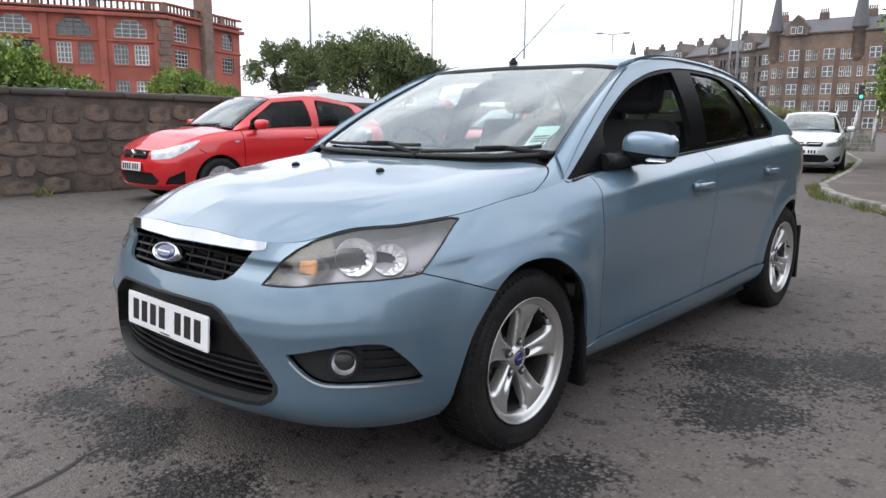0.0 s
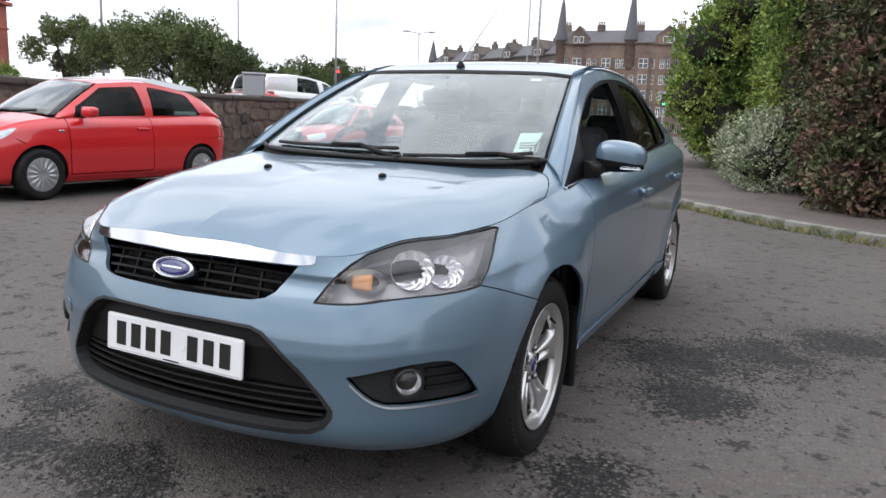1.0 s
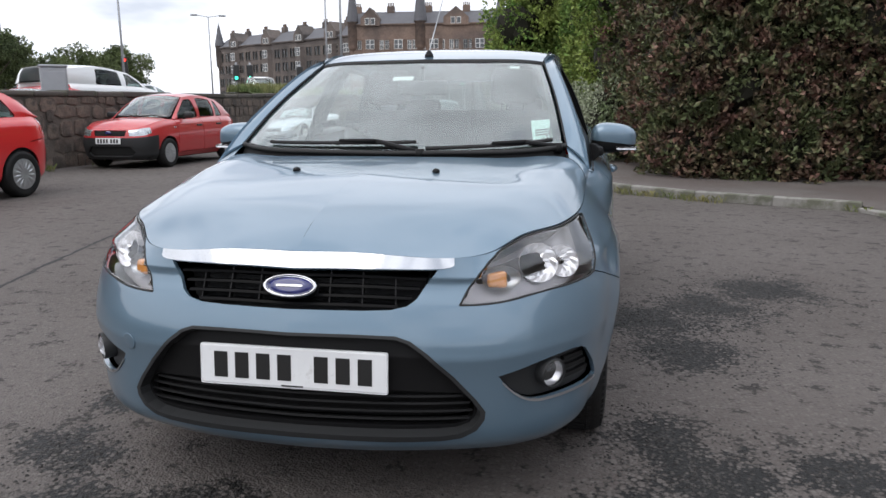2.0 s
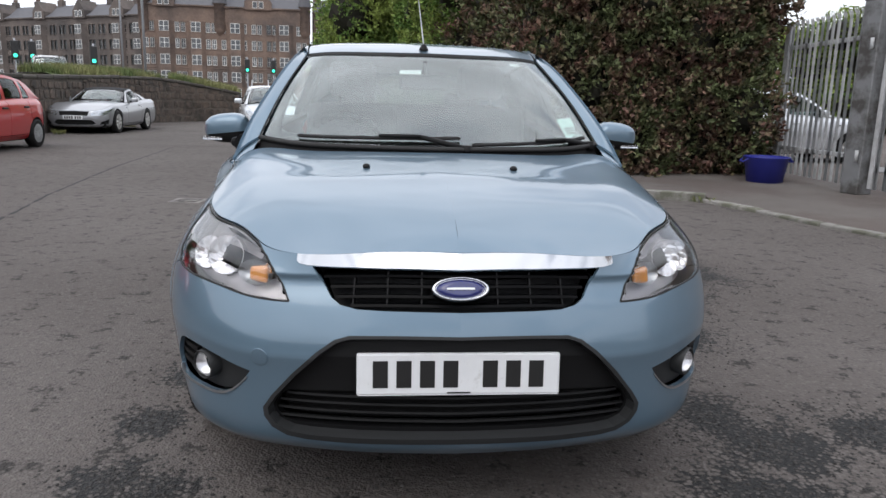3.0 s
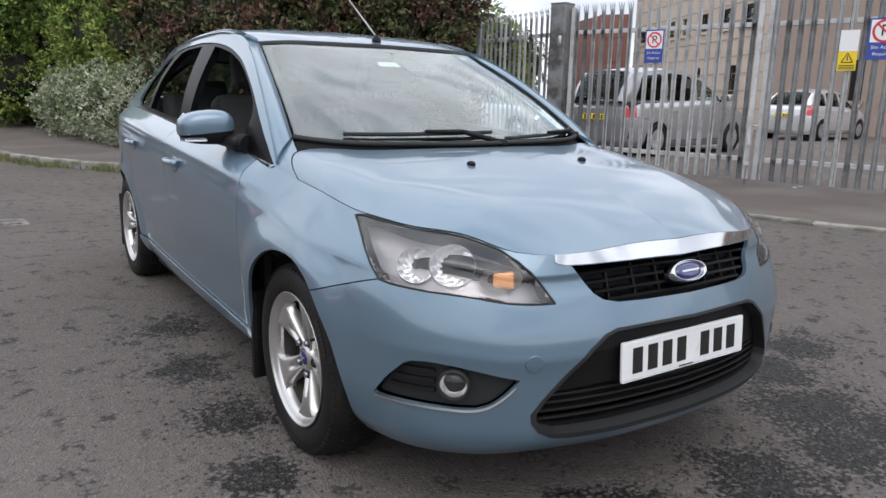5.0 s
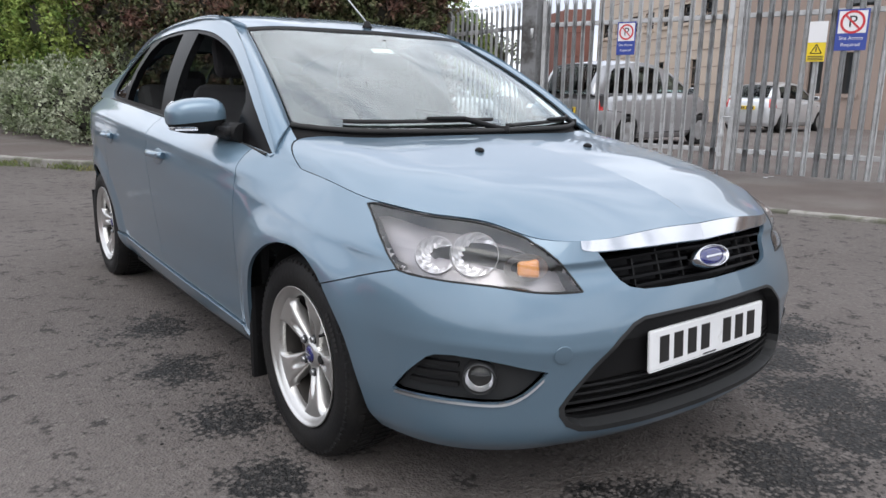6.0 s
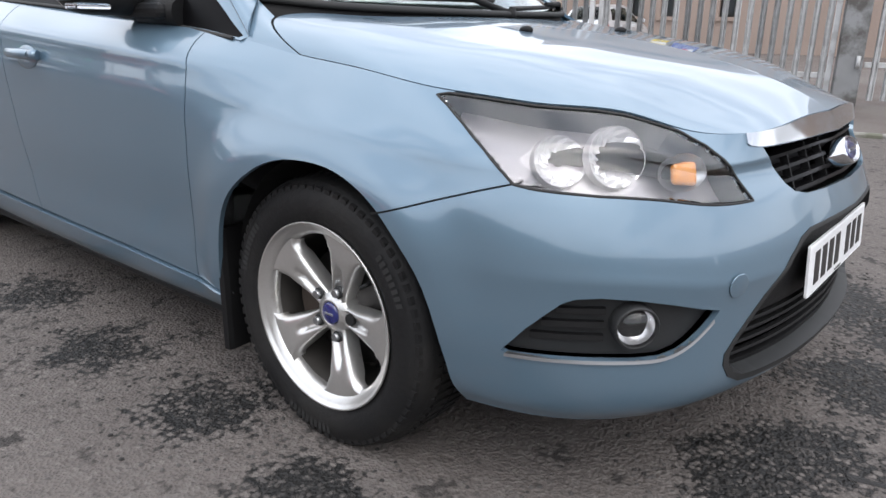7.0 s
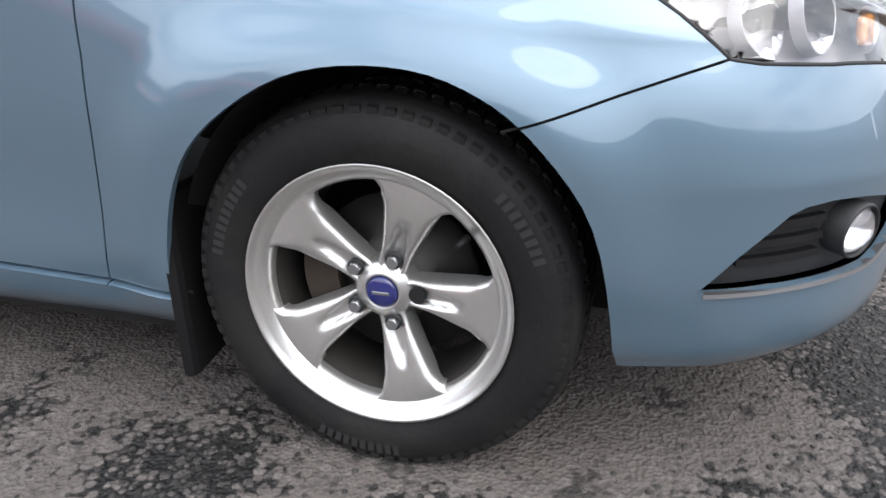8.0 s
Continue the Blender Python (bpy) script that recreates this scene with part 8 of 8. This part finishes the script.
    Cp = curve3([tuple(R1), tuple(0.5 * (R1 + C1) + np.array([0.01, 0.03, 0.02])), tuple(C1)])
    span_ = C1[1] - A0[1]
    ua, ub = (A1[1] - A0[1]) / span_, (R1[1] - A0[1]) / span_
    B0, B1 = np.array([xb + 0.02, A0[1], A0[2] - 0.02]), np.array([float(et[0]), C1[1], tail[1] - 0.03])

    def rail_(u):
        u = np.clip(np.asarray(u, float), 0, 1)
        U = u[..., None]
        return np.where(U < ua, Ap(u / ua), np.where(U < ub, Rp((u - ua) / (ub - ua)), Cp((u - ub) / (1 - ub))))

    def flank(u, v):
        u, v = np.asarray(u, float), np.asarray(v, float)
        bl = B0 + (B1 - B0) * u[..., None]
        bl = bl + np.array([1, 0, 0]) * (0.05 * np.sin(np.pi * np.clip(u, 0, 1)))[..., None]
        p = bl * (1 - v)[..., None] + rail_(u) * v[..., None]
        p[..., 0] += 0.03 * np.sin(np.pi * np.clip(v, 0, 1))
        return p

    cs = Sheet(flank, 0.0, 1.0, 40, 0, 1, 8)
    uy = lambda y: (y - A0[1]) / span_
    for y0, y1 in glass:
        u0, u1 = uy(y0), uy(y1)
        ring_ = [(u0, 0.06), (u1 - 0.01, 0.06), (u1, 0.14), (u1 - (0.02 if u1 < ub else 0.06), 0.80), (u1 - (0.03 if u1 < ub else 0.08), 0.88), (max(u0 + 0.012, min(ua, u0 + 0.2)), 0.88)]
        ring_ += [(u0 + 0.004, 0.80)] if u0 > ua * 0.7 else [(u0 + 0.03, 0.72)]
        cs.cut(ring_, "glass%g" % y0)
    g_, p_ = cs.sort()
    for s in (1, -1):
        cs.mesh("pillar_frame", [f_ for c_ in p_ for f_ in c_], paint, root, (s,), edge=0.02)
        for k_ in sorted(g_):
            cs.mesh("side_window", g_[k_], M_TINT, root, (s,), offset=-0.006, thick=0.004)
    cs.bm.free()
    sp = lambda z_, y_, x_=0: (x_, y_, z_)
    s_lo, s_hi = (0, cowl[0] + 0.0, cowl[1] - 0.01), (0, scr[0], scr[1])
    scr_ = coons(curve3([s_lo, (0.6 * A0[0], s_lo[1] + 0.03, s_lo[2]), tuple(A0)]), curve3([s_hi, (0.6 * A1[0], s_hi[1] + 0.025, s_hi[2] - 0.008), tuple(A1)]),
                 curve3([s_lo, (0, 0.5 * (s_lo[1] + s_hi[1]) - 0.02, 0.5 * (s_lo[2] + s_hi[2]) + 0.025), s_hi]), Ap)
    patch("windscreen", scr_, 8, 10, M_SCREEN, root, u=(0, 0.95), v=(0.03, 0.98), thick=0.004)
    r_hi = (0, roof_end[0], roof_end[1])
    patch("roof", coons(curve3([s_hi, (0.6 * A1[0], s_hi[1] + 0.025, s_hi[2] - 0.008), tuple(A1)]), curve3([r_hi, (0.6 * R1[0], r_hi[1] - 0.01, r_hi[2] - 0.012), tuple(R1)]),
                        curve3([s_hi, (0, ym, H), r_hi]), Rp), 8, 16, top or paint, root, edge=0.03)
    t_lo = (0, tail[0] + 0.10, tail[1])
    rear_ = coons(curve3([r_hi, (0.6 * R1[0], r_hi[1] - 0.01, r_hi[2] - 0.012), tuple(R1)]), curve3([t_lo, (0.6 * C1[0], t_lo[1] - 0.01, t_lo[2]), tuple(C1)]),
                  curve3([r_hi, (0, 0.5 * (r_hi[1] + t_lo[1]) + 0.03, 0.5 * (r_hi[2] + t_lo[2]) + 0.03), t_lo]), Cp)
    patch("rear_window_frame", rear_, 8, 8, top or paint, root, u=(0.88, 1.0), edge=0.01)
    patch("rear_window", rear_, 8, 8, M_TINT, root, u=(0, 0.88), v=(0.03, 1), offset=-0.003, thick=0.004)
    t_end = edge_(end)
    bt = [t_lo, tuple(C1)]
    patch("tail_deck", lambda u, v: (np.array([0, t_lo[1], t_lo[2]]) * (1 - np.asarray(u))[..., None] + C1 * np.asarray(u)[..., None]) * (1 - np.asarray(v))[..., None]
          + edge_(end - np.asarray(u, float) * (end - aof(tail[0]))) * np.asarray(v)[..., None], 14, 4, paint, root, edge=0.0)
    # inside
    bm = boxed(-hw + 0.12, hw - 0.12, cowl[0] - 0.02, tail[0] - 0.05, 0.32, cowl[1] - 0.06, bevel=0.03)
    for sx in (-0.36, 0.36):
        for ys in (scr[0] + 0.35,) + ((scr[0] + 1.2,) if L > 3.6 and trim != "sport" else ()):
            box(bm, sx - 0.24, sx + 0.24, ys, ys + 0.14, cowl[1] - 0.1, min(H - 0.26, cowl[1] + 0.22), bevel=0.05)
            box(bm, sx - 0.12, sx + 0.12, ys + 0.03, ys + 0.12, cowl[1] + 0.1, H - 0.16, bevel=0.03)
    part("interior", bm, M_SEAT, root, "dark cloth seats and trim")
    bm = boxed(-hw + 0.16, hw - 0.16, 0.25, L - 0.25, 0.17, 0.4, bevel=0.02)
    part("underbody", bm, M_VOID, root)
    # wheels
    xo = hw - 0.005
    tb, hb = bmesh.new(), bmesh.new()
    rr = wr * 0.66
    lathe(tb, [(xo - 0.19, rr), (xo - 0.19, wr * 0.93), (xo - 0.165, wr), (xo - 0.035, wr), (xo - 0.008, wr * 0.94), (xo, wr * 0.84), (xo - 0.012, rr)], 36, "X")
    n_sp = hub or 14
    g = []
    for i in range(8):
        t = i / 7
        r = 0.008 + (rr - 0.008) * t
        g.append([])
        for j in range(n_sp * 6):
            th = 2 * math.pi * j / (n_sp * 6)
            wv = max(0.0, math.cos(n_sp * th)) * (0.045 if hub else 0.016) * max(0, math.sin(math.pi * min(1, max(0, (t - 0.3) / 0.62))))
            g[-1].append(hb.verts.new((xo - 0.012 + 0.012 * math.sin(math.pi * t) - wv, r * math.cos(th), r * math.sin(th))))
    for p0, p1 in zip(g, g[1:]):
        for j in range(n_sp * 6):
            k = (j + 1) % (n_sp * 6)
            hb.faces.new((p0[j], p0[k], p1[k], p1[j])).smooth = True
    hb.faces.new(g[0][::-1])
    first = None
    for yw in wheels:
        for s in (1, -1):
            mm = Matrix.Translation((0, yw, wr)) @ (Matrix.Rotation(math.pi, 4, "Z") if s < 0 else Matrix())
            w = thing("wheel", mm)
            w.parent = root
            if first is None:
                first = (part("tyre", tb, M_TYRE, w), part("hubcap" if not hub else "rim", hb, M_HUBCAP if not hub else M_ALLOY, w))
            else:
                for o_ in first:
                    shared(o_.name.split(".")[0], o_.data, w, Matrix())
    # small parts
    pb = part("number_plate", boxed(-0.26, 0.26, -0.012, 0.004, -0.056, 0.056, bevel=0.006), M_PLATE, root, "white front number plate")
    pb.matrix_basis = pose(0, -0.012, low + 0.5 * (nose - low) + (0.02 if bumper is None else 0.05), -6, 0, 0)
    rp = part("number_plate", boxed(-0.26, 0.26, -0.004, 0.012, -0.056, 0.056, bevel=0.006), M_PLATEY, root, "yellow rear number plate")
    rp.matrix_basis = pose(0, L + 0.01, 0.72, 6, 0, 0)
    for o_, yy in ((pb, -0.0135), (rp, 0.0135)):
        for k in range(7):
            xk = -0.20 + 0.061 * k + (0.03 if k > 3 else 0)
            part("plate_bar", boxed(xk - 0.019, xk + 0.019, yy - 0.001, yy + 0.001, -0.038, 0.038), M_BAR, o_)
    if not detail:
        return root
    for s in (1, -1):
        mb = bmesh.new()
        box(mb, -0.10, 0.10, -0.07, 0.06, -0.065, 0.065, bevel=0.045, seg=3)
        mi = part("door_mirror", mb, bumper if bumper is not None else paint, root, smooth=True)
        mi.matrix_basis = pose(s * (hw + 0.06), cowl[0] + 0.42, cowl[1] + 0.04)
        ab = bmesh.new()
        tube(ab, (-0.14 * s, 0, -0.06), (-0.02 * s, 0, -0.03), 0.025)
        part("mirror_arm", ab, M_PLASTIC, mi)
        mg = boxed(-0.085, 0.085, 0.059, 0.063, -0.05, 0.05, bevel=0.002)
        part("mirror_glass", mg, M_CHROME, mi)
        for yd in doors[1:]:
            a = aof(yd - 0.16)
            p = side(a, 0.80)
            hb_ = part("door_handle", boxed(-0.018, 0.022, -0.10, 0.10, -0.018, 0.018, bevel=0.012, seg=2), bumper if bumper is not None else paint, root)
            hb_.matrix_basis = pose(float(p[0]) * s, float(p[1]), float(p[2]))
        rl = part("side_repeater", boxed(-0.006, 0.008, -0.035, 0.035, -0.014, 0.014, bevel=0.005), M_LENS, root)
        p = side(aof(doors[0] - 0.1), 0.80)
        rl.matrix_basis = pose(float(p[0]) * s, float(p[1]), float(p[2]))
    for u0, u1, vv in ((0.75, 0.05, 0.05), (0.02, -0.62, 0.07)):
        q0, q1 = scr_(abs(u0), 0.02), scr_(abs(u1), vv)
        q0, q1 = q0 * np.array([-1 if u0 > 0 else 1, 1, 1]), q1 * np.array([-1 if u1 > 0 else 1, 1, 1])
        wb_ = bmesh.new()
        tube(wb_, Vector(q0) + Vector((0, -0.012, 0.016)), Vector(q1) + Vector((0, -0.012, 0.016)), 0.010, 0.007, n=6)
        part("wiper", wb_, M_PLASTIC, root)
    if trim == "bar":
        gb = bmesh.new()
        box(gb, -x1 + 0.10, x1 - 0.10, -0.012, 0.02, -0.022, 0.022, bevel=0.012, seg=2)
        o_ = part("grille_bar", gb, M_CHROME, root, "chrome bar across the grille")
        o_.matrix_basis = pose(0, 0.028, low + (topz(0.0) - low) * (0.5 * (zb + 0.03 + 0.93)))
        eb = bmesh.new()
        lathe(eb, [(-0.012, 0.001), (-0.012, 0.05), (0.0, 0.056), (0.012, 0.05)], 24, "Y")
        o2 = part("badge", eb, M_CHROME, root)
        o2.matrix_basis = pose(0, 0.012, low + (topz(0.0) - low) * (0.5 * (zb + 0.03 + 0.93)))
    elif trim == "oval":
        eb = bmesh.new()
        lathe(eb, [(-0.012, 0.001), (-0.012, 0.05), (0.0, 0.056), (0.012, 0.05)], 24, "Y")
        o2 = part("badge", eb, M_BADGE, root)
        o2.matrix_basis = pose(0, 0.012, nose - 0.09) @ Matrix.Diagonal((1.2, 1, 0.6, 1))
    return root


def faced(x, y, deg=0.0, z=0.0):
    """Nose at (x, y); 0 degrees faces -y, 90 faces +x."""
    return pose(x, y, z, 0, 0, deg)


parked_car("small_hatchback", faced(-7.2, 3.28), M_RED, "shiny bright red three-door hatchback parked along the stone wall", 4.0, 1.70, 1.50, 0.75, (0.98, 1.0), (1.72, 1.435), (3.42, 1.40), (3.78, 1.05),
           (0.80, 3.31), 0.30, (1.17, 2.42), ((1.28, 2.38), (2.50, 3.42)))
parked_car("old_hatchback", faced(-7.95, 10.62), M_RED2, "older faded red five-door hatchback with black bumpers by the wall", 3.83, 1.62, 1.46, 0.78, (1.02, 0.97), (1.70, 1.405), (3.22, 1.38), (3.72, 0.99),
           (0.78, 3.20), 0.285, (1.12, 2.12, 2.98), ((1.22, 2.06), (2.16, 2.86), (2.92, 3.24)), bumper=M_GREYPL, trim="oval")
parked_car("sports_coupe", faced(-8.55, 19.0), M_SILVER2, "low silver sports coupe with a black canvas roof by the wall", 4.76, 1.83, 1.30, 0.66, (1.72, 0.90), (2.35, 1.22), (3.25, 1.20), (3.75, 0.97),
           (0.92, 3.51), 0.325, (1.72, 2.95), ((1.92, 2.90), (2.96, 3.36)), top=M_HOOD, trim="sport", hub=7)
parked_car("small_hatchback", faced(-2.75, 16.85, 13), M_SILVER, "pale silver small hatchback parked beside the pavement", 3.82, 1.65, 1.44, 0.77, (0.98, 0.97), (1.66, 1.38), (3.3, 1.34), (3.66, 1.0),
           (0.76, 3.25), 0.29, (1.12, 2.1, 2.95), ((1.2, 2.05), (2.14, 2.85), (2.92, 3.25)))
parked_car("people_carrier", faced(12.72, 9.2, 96, 0.10), M_GREYCAR, "silver-grey people carrier parked inside the fenced yard", 4.4, 1.75, 1.68, 0.82, (0.95, 1.08), (1.75, 1.55), (4.1, 1.58), (4.33, 1.02),
           (0.86, 3.55), 0.31, (1.2, 2.2, 3.2), ((1.3, 2.14), (2.24, 3.14), (3.24, 4.05)), group="yard cars")
parked_car("estate_car", faced(22.3, 11.4, 95, 0.10), M_SILVER, "silver hatchback parked far back in the yard", 4.0, 1.7, 1.5, 0.78, (1.0, 0.98), (1.7, 1.42), (3.5, 1.4), (3.8, 1.02),
           (0.8, 3.3), 0.3, (1.15, 2.15, 3.0), ((1.25, 2.1), (2.2, 2.95), (3.02, 3.4)), group="yard cars")
parked_car("saloon_car", faced(10.05, 12.95, 90, 0.10), M_SILVER, "pale silver car parked behind the palisade fence", 4.1, 1.7, 1.46, 0.74, (1.08, 0.95), (1.75, 1.4), (3.4, 1.36), (3.85, 1.0),
           (0.82, 3.4), 0.3, (1.2, 2.2, 3.05), ((1.3, 2.15), (2.25, 3.0), (3.06, 3.4)), group="yard cars", hub=7)

# a raised street behind the wall, and what stands on it
bm = bmesh.new()
lo_, hi_ = [], []
for y, z in ((10.5, 0.004), (16.0, 0.56), (19.0, 0.62), (36.0, 0.62), (44.0, 0.004)):
    hi_.append((bm.verts.new((-9.75, y, z)), bm.verts.new((-26.0, y, z))))
    lo_.append((bm.verts.new((-9.75, y, -0.05)), bm.verts.new((-26.0, y, -0.05))))
for (a0, a1), (b0, b1), (c0, c1), (d0, d1) in zip(hi_, hi_[1:], lo_, lo_[1:]):
    bm.faces.new((a0, b0, b1, a1))
    bm.faces.new((a0, c0, d0, b0))
    bm.faces.new((a1, b1, d1, c1))
bmesh.ops.recalc_face_normals(bm, faces=bm.faces)
tagged(part("road_upper", bm, M_ROAD), "raised tarmac street behind the stone wall", "road", kind="structure")
parked_car("family_car", faced(-11.5, 1.1), M_BLUECAR, "dark blue car parked behind the stone wall", 4.2, 1.75, 1.64, 0.8, (1.05, 1.0), (1.8, 1.58), (3.7, 1.55), (4.0, 1.05),
           (0.85, 3.45), 0.31, (1.2, 2.2, 3.1), ((1.3, 2.15), (2.25, 3.05)), detail=False, group="cars behind the wall")
parked_car("van", faced(-12.2, 7.2), M_VANWHITE, "white van parked behind the stone wall", 4.7, 1.85, 1.80, 0.95, (0.9, 1.15), (1.6, 1.68), (4.5, 1.70), (4.65, 1.2),
           (0.9, 3.7), 0.32, (1.2, 2.2), ((1.3, 2.1),), detail=False, group="cars behind the wall")
parked_car("family_car", faced(-12.6, 12.4, 0, 0.2), M_RED, "red car parked on the street behind the wall", 3.9, 1.7, 1.52, 0.8, (1.0, 1.0), (1.7, 1.44), (3.4, 1.42), (3.7, 1.05),
           (0.8, 3.25), 0.30, (1.15, 2.1, 3.0), ((1.25, 2.05), (2.15, 2.9)), detail=False, group="cars behind the wall")
parked_car("van", faced(-13.2, 20.1, 180, 0.62), M_VANWHITE, "white van on the raised street behind the wall", 4.8, 1.85, 1.72, 1.0, (0.95, 1.18), (1.65, 1.6), (4.6, 1.62), (4.75, 1.2),
           (0.9, 3.8), 0.32, (1.2, 2.2), ((1.3, 2.1), (2.3, 3.4)), detail=False, group="cars behind the wall")
parked_car("family_car", faced(-16.0, 26.4, 180, 0.62), M_SILVER, "pale silver car on the raised street", 4.2, 1.75, 1.48, 0.8, (1.05, 1.0), (1.8, 1.4), (3.6, 1.38), (4.0, 1.05),
           (0.85, 3.45), 0.31, (1.2, 2.2, 3.1), ((1.3, 2.15), (2.25, 3.05)), detail=False, group="cars behind the wall")
parked_car("minibus", faced(-15.2, 33.6, 25, 0.62), M_VANWHITE, "white minibus with many windows on the raised street", 6.0, 2.0, 2.25, 1.0, (0.8, 1.25), (1.2, 2.1), (5.85, 2.15), (5.95, 1.3),
           (0.95, 4.6), 0.34, (1.2, 2.2), ((1.05, 2.0), (2.1, 3.1), (3.2, 4.2), (4.3, 5.4)), detail=False, group="cars behind the wall")

# ---------------------------------------------------------------- tarmac seams, litter
def seam(pts, w, seed):
    """A worn joint in the tarmac: a narrow, wandering sunk line of dark filler."""
    r_ = random.Random(seed)
    xy, way = along(pts, 0.09)
    bm_ = bmesh.new()
    prev_ = None
    for (x, y), d in zip(xy, way):
        d = d / (np.linalg.norm(d) + 1e-9)
        nx, ny = -d[1], d[0]
        o = r_.uniform(-0.012, 0.012)
        h = w * r_.uniform(0.35, 0.75)
        row = [bm_.verts.new((x + nx * (o + k), y + ny * (o + k), z)) for k, z in ((-h, 0.0012), (0, 0.0026), (h, 0.0012))]
        if prev_ and r_.random() > 0.08:
            for i in (0, 1):
                bm_.faces.new((prev_[i], row[i], row[i + 1], prev_[i + 1]))
        prev_ = row
    bmesh.ops.recalc_face_normals(bm_, faces=bm_.faces)
    tagged(part("tarmac_seam", bm_, M_SEAM), "dark worn joint line in the tarmac", "road joint", kind="structure")


M_SEAM = mat("dark_joint_filler", (0.022, 0.021, 0.021), 0.85, vary=0.3, scale=20, bump=0.4, bump_scale=120)
seam([(-2.75, 1.6), (-3.13, 3.02), (-3.48, 4.42), (-3.88, 6.62), (-4.31, 9.82), (-4.7, 14.5)], 0.035, 1)
seam([(-0.2, -0.1), (0.02, -0.6), (0.1, -1.5)], 0.02, 2)
# loose stones where the binder has worn away
ch = np.random.default_rng(12)
verts, faces = [], []
for x, y, r in STAINS_AND_SHADE:
    for _ in range(int(700 * r)):
        a, q = ch.uniform(0, 6.283), r * ch.random() ** 0.8
        cx, cy, w, t = x + q * math.cos(a), y + q * math.sin(a), ch.uniform(0.0035, 0.0075), ch.uniform(0, 6.283)
        k, h = len(verts), w * ch.uniform(0.3, 0.7)
        for i in range(5):
            rr = w * ch.uniform(0.8, 1.2)
            verts.append((cx + rr * math.cos(t + i * 1.2566), cy + rr * math.sin(t + i * 1.2566), 0.0004))
        for i in range(5):
            rr = w * ch.uniform(0.4, 0.7)
            verts.append((cx + rr * math.cos(t + i * 1.2566), cy + rr * math.sin(t + i * 1.2566), h))
        faces += [(k + i, k + (i + 1) % 5, k + 5 + (i + 1) % 5, k + 5 + i) for i in range(5)] + [(k + 5, k + 6, k + 7, k + 8, k + 9)]
me = bpy.data.meshes.new("loose_chippings")
me.from_pydata(verts, [], faces)
me.materials.append(mat("road_chippings", (0.045, 0.041, 0.039), 0.85, island=0.65, fine=0.2, fine_scale=400))
tagged(new("loose_chippings", me), "small dark stone chippings loose on the worn tarmac", "gravel", kind="stuff")
M_PAINTLINE = mat("worn_white_line", (0.42, 0.41, 0.39), 0.8, vary=0.3, scale=9, fine=0.3)
bm = bmesh.new()
for i in range(5):
    box(bm, i * 0.2, i * 0.2 + 0.19, -0.02, 0.02, 0.0, 0.006)
ob = tagged(part("painted_line", bm, M_PAINTLINE), "worn white line at the yard gate", "road marking", kind="structure")
ob.matrix_basis = pose(6.45, 6.45, 0.085, 0, -0.9, 11)
for x, y, t, sx, sy in ((7.16, 3.95, 20, 0.11, 0.05), (7.35, 3.98, -50, 0.06, 0.04)):
    bm = bmesh.new()
    g = [[bm.verts.new((sx * (i / 5 - 0.5), sy * (j / 3 - 0.5), 0.004 + 0.012 * abs(math.sin(i * 1.7 + j * 2.3)))) for j in range(4)] for i in range(6)]
    for i in range(5):
        for j in range(3):
            bm.faces.new((g[i][j], g[i + 1][j], g[i + 1][j + 1], g[i][j + 1]))
    bmesh.ops.solidify(bm, geom=bm.faces[:], thickness=0.0015)
    ob = tagged(part("paper_scrap", bm, M_SIGNW), "crumpled scrap of white paper on the pavement", "litter", group="paper scraps")
    ob.matrix_basis = pose(x, y, 0.081, 0, 0, t)
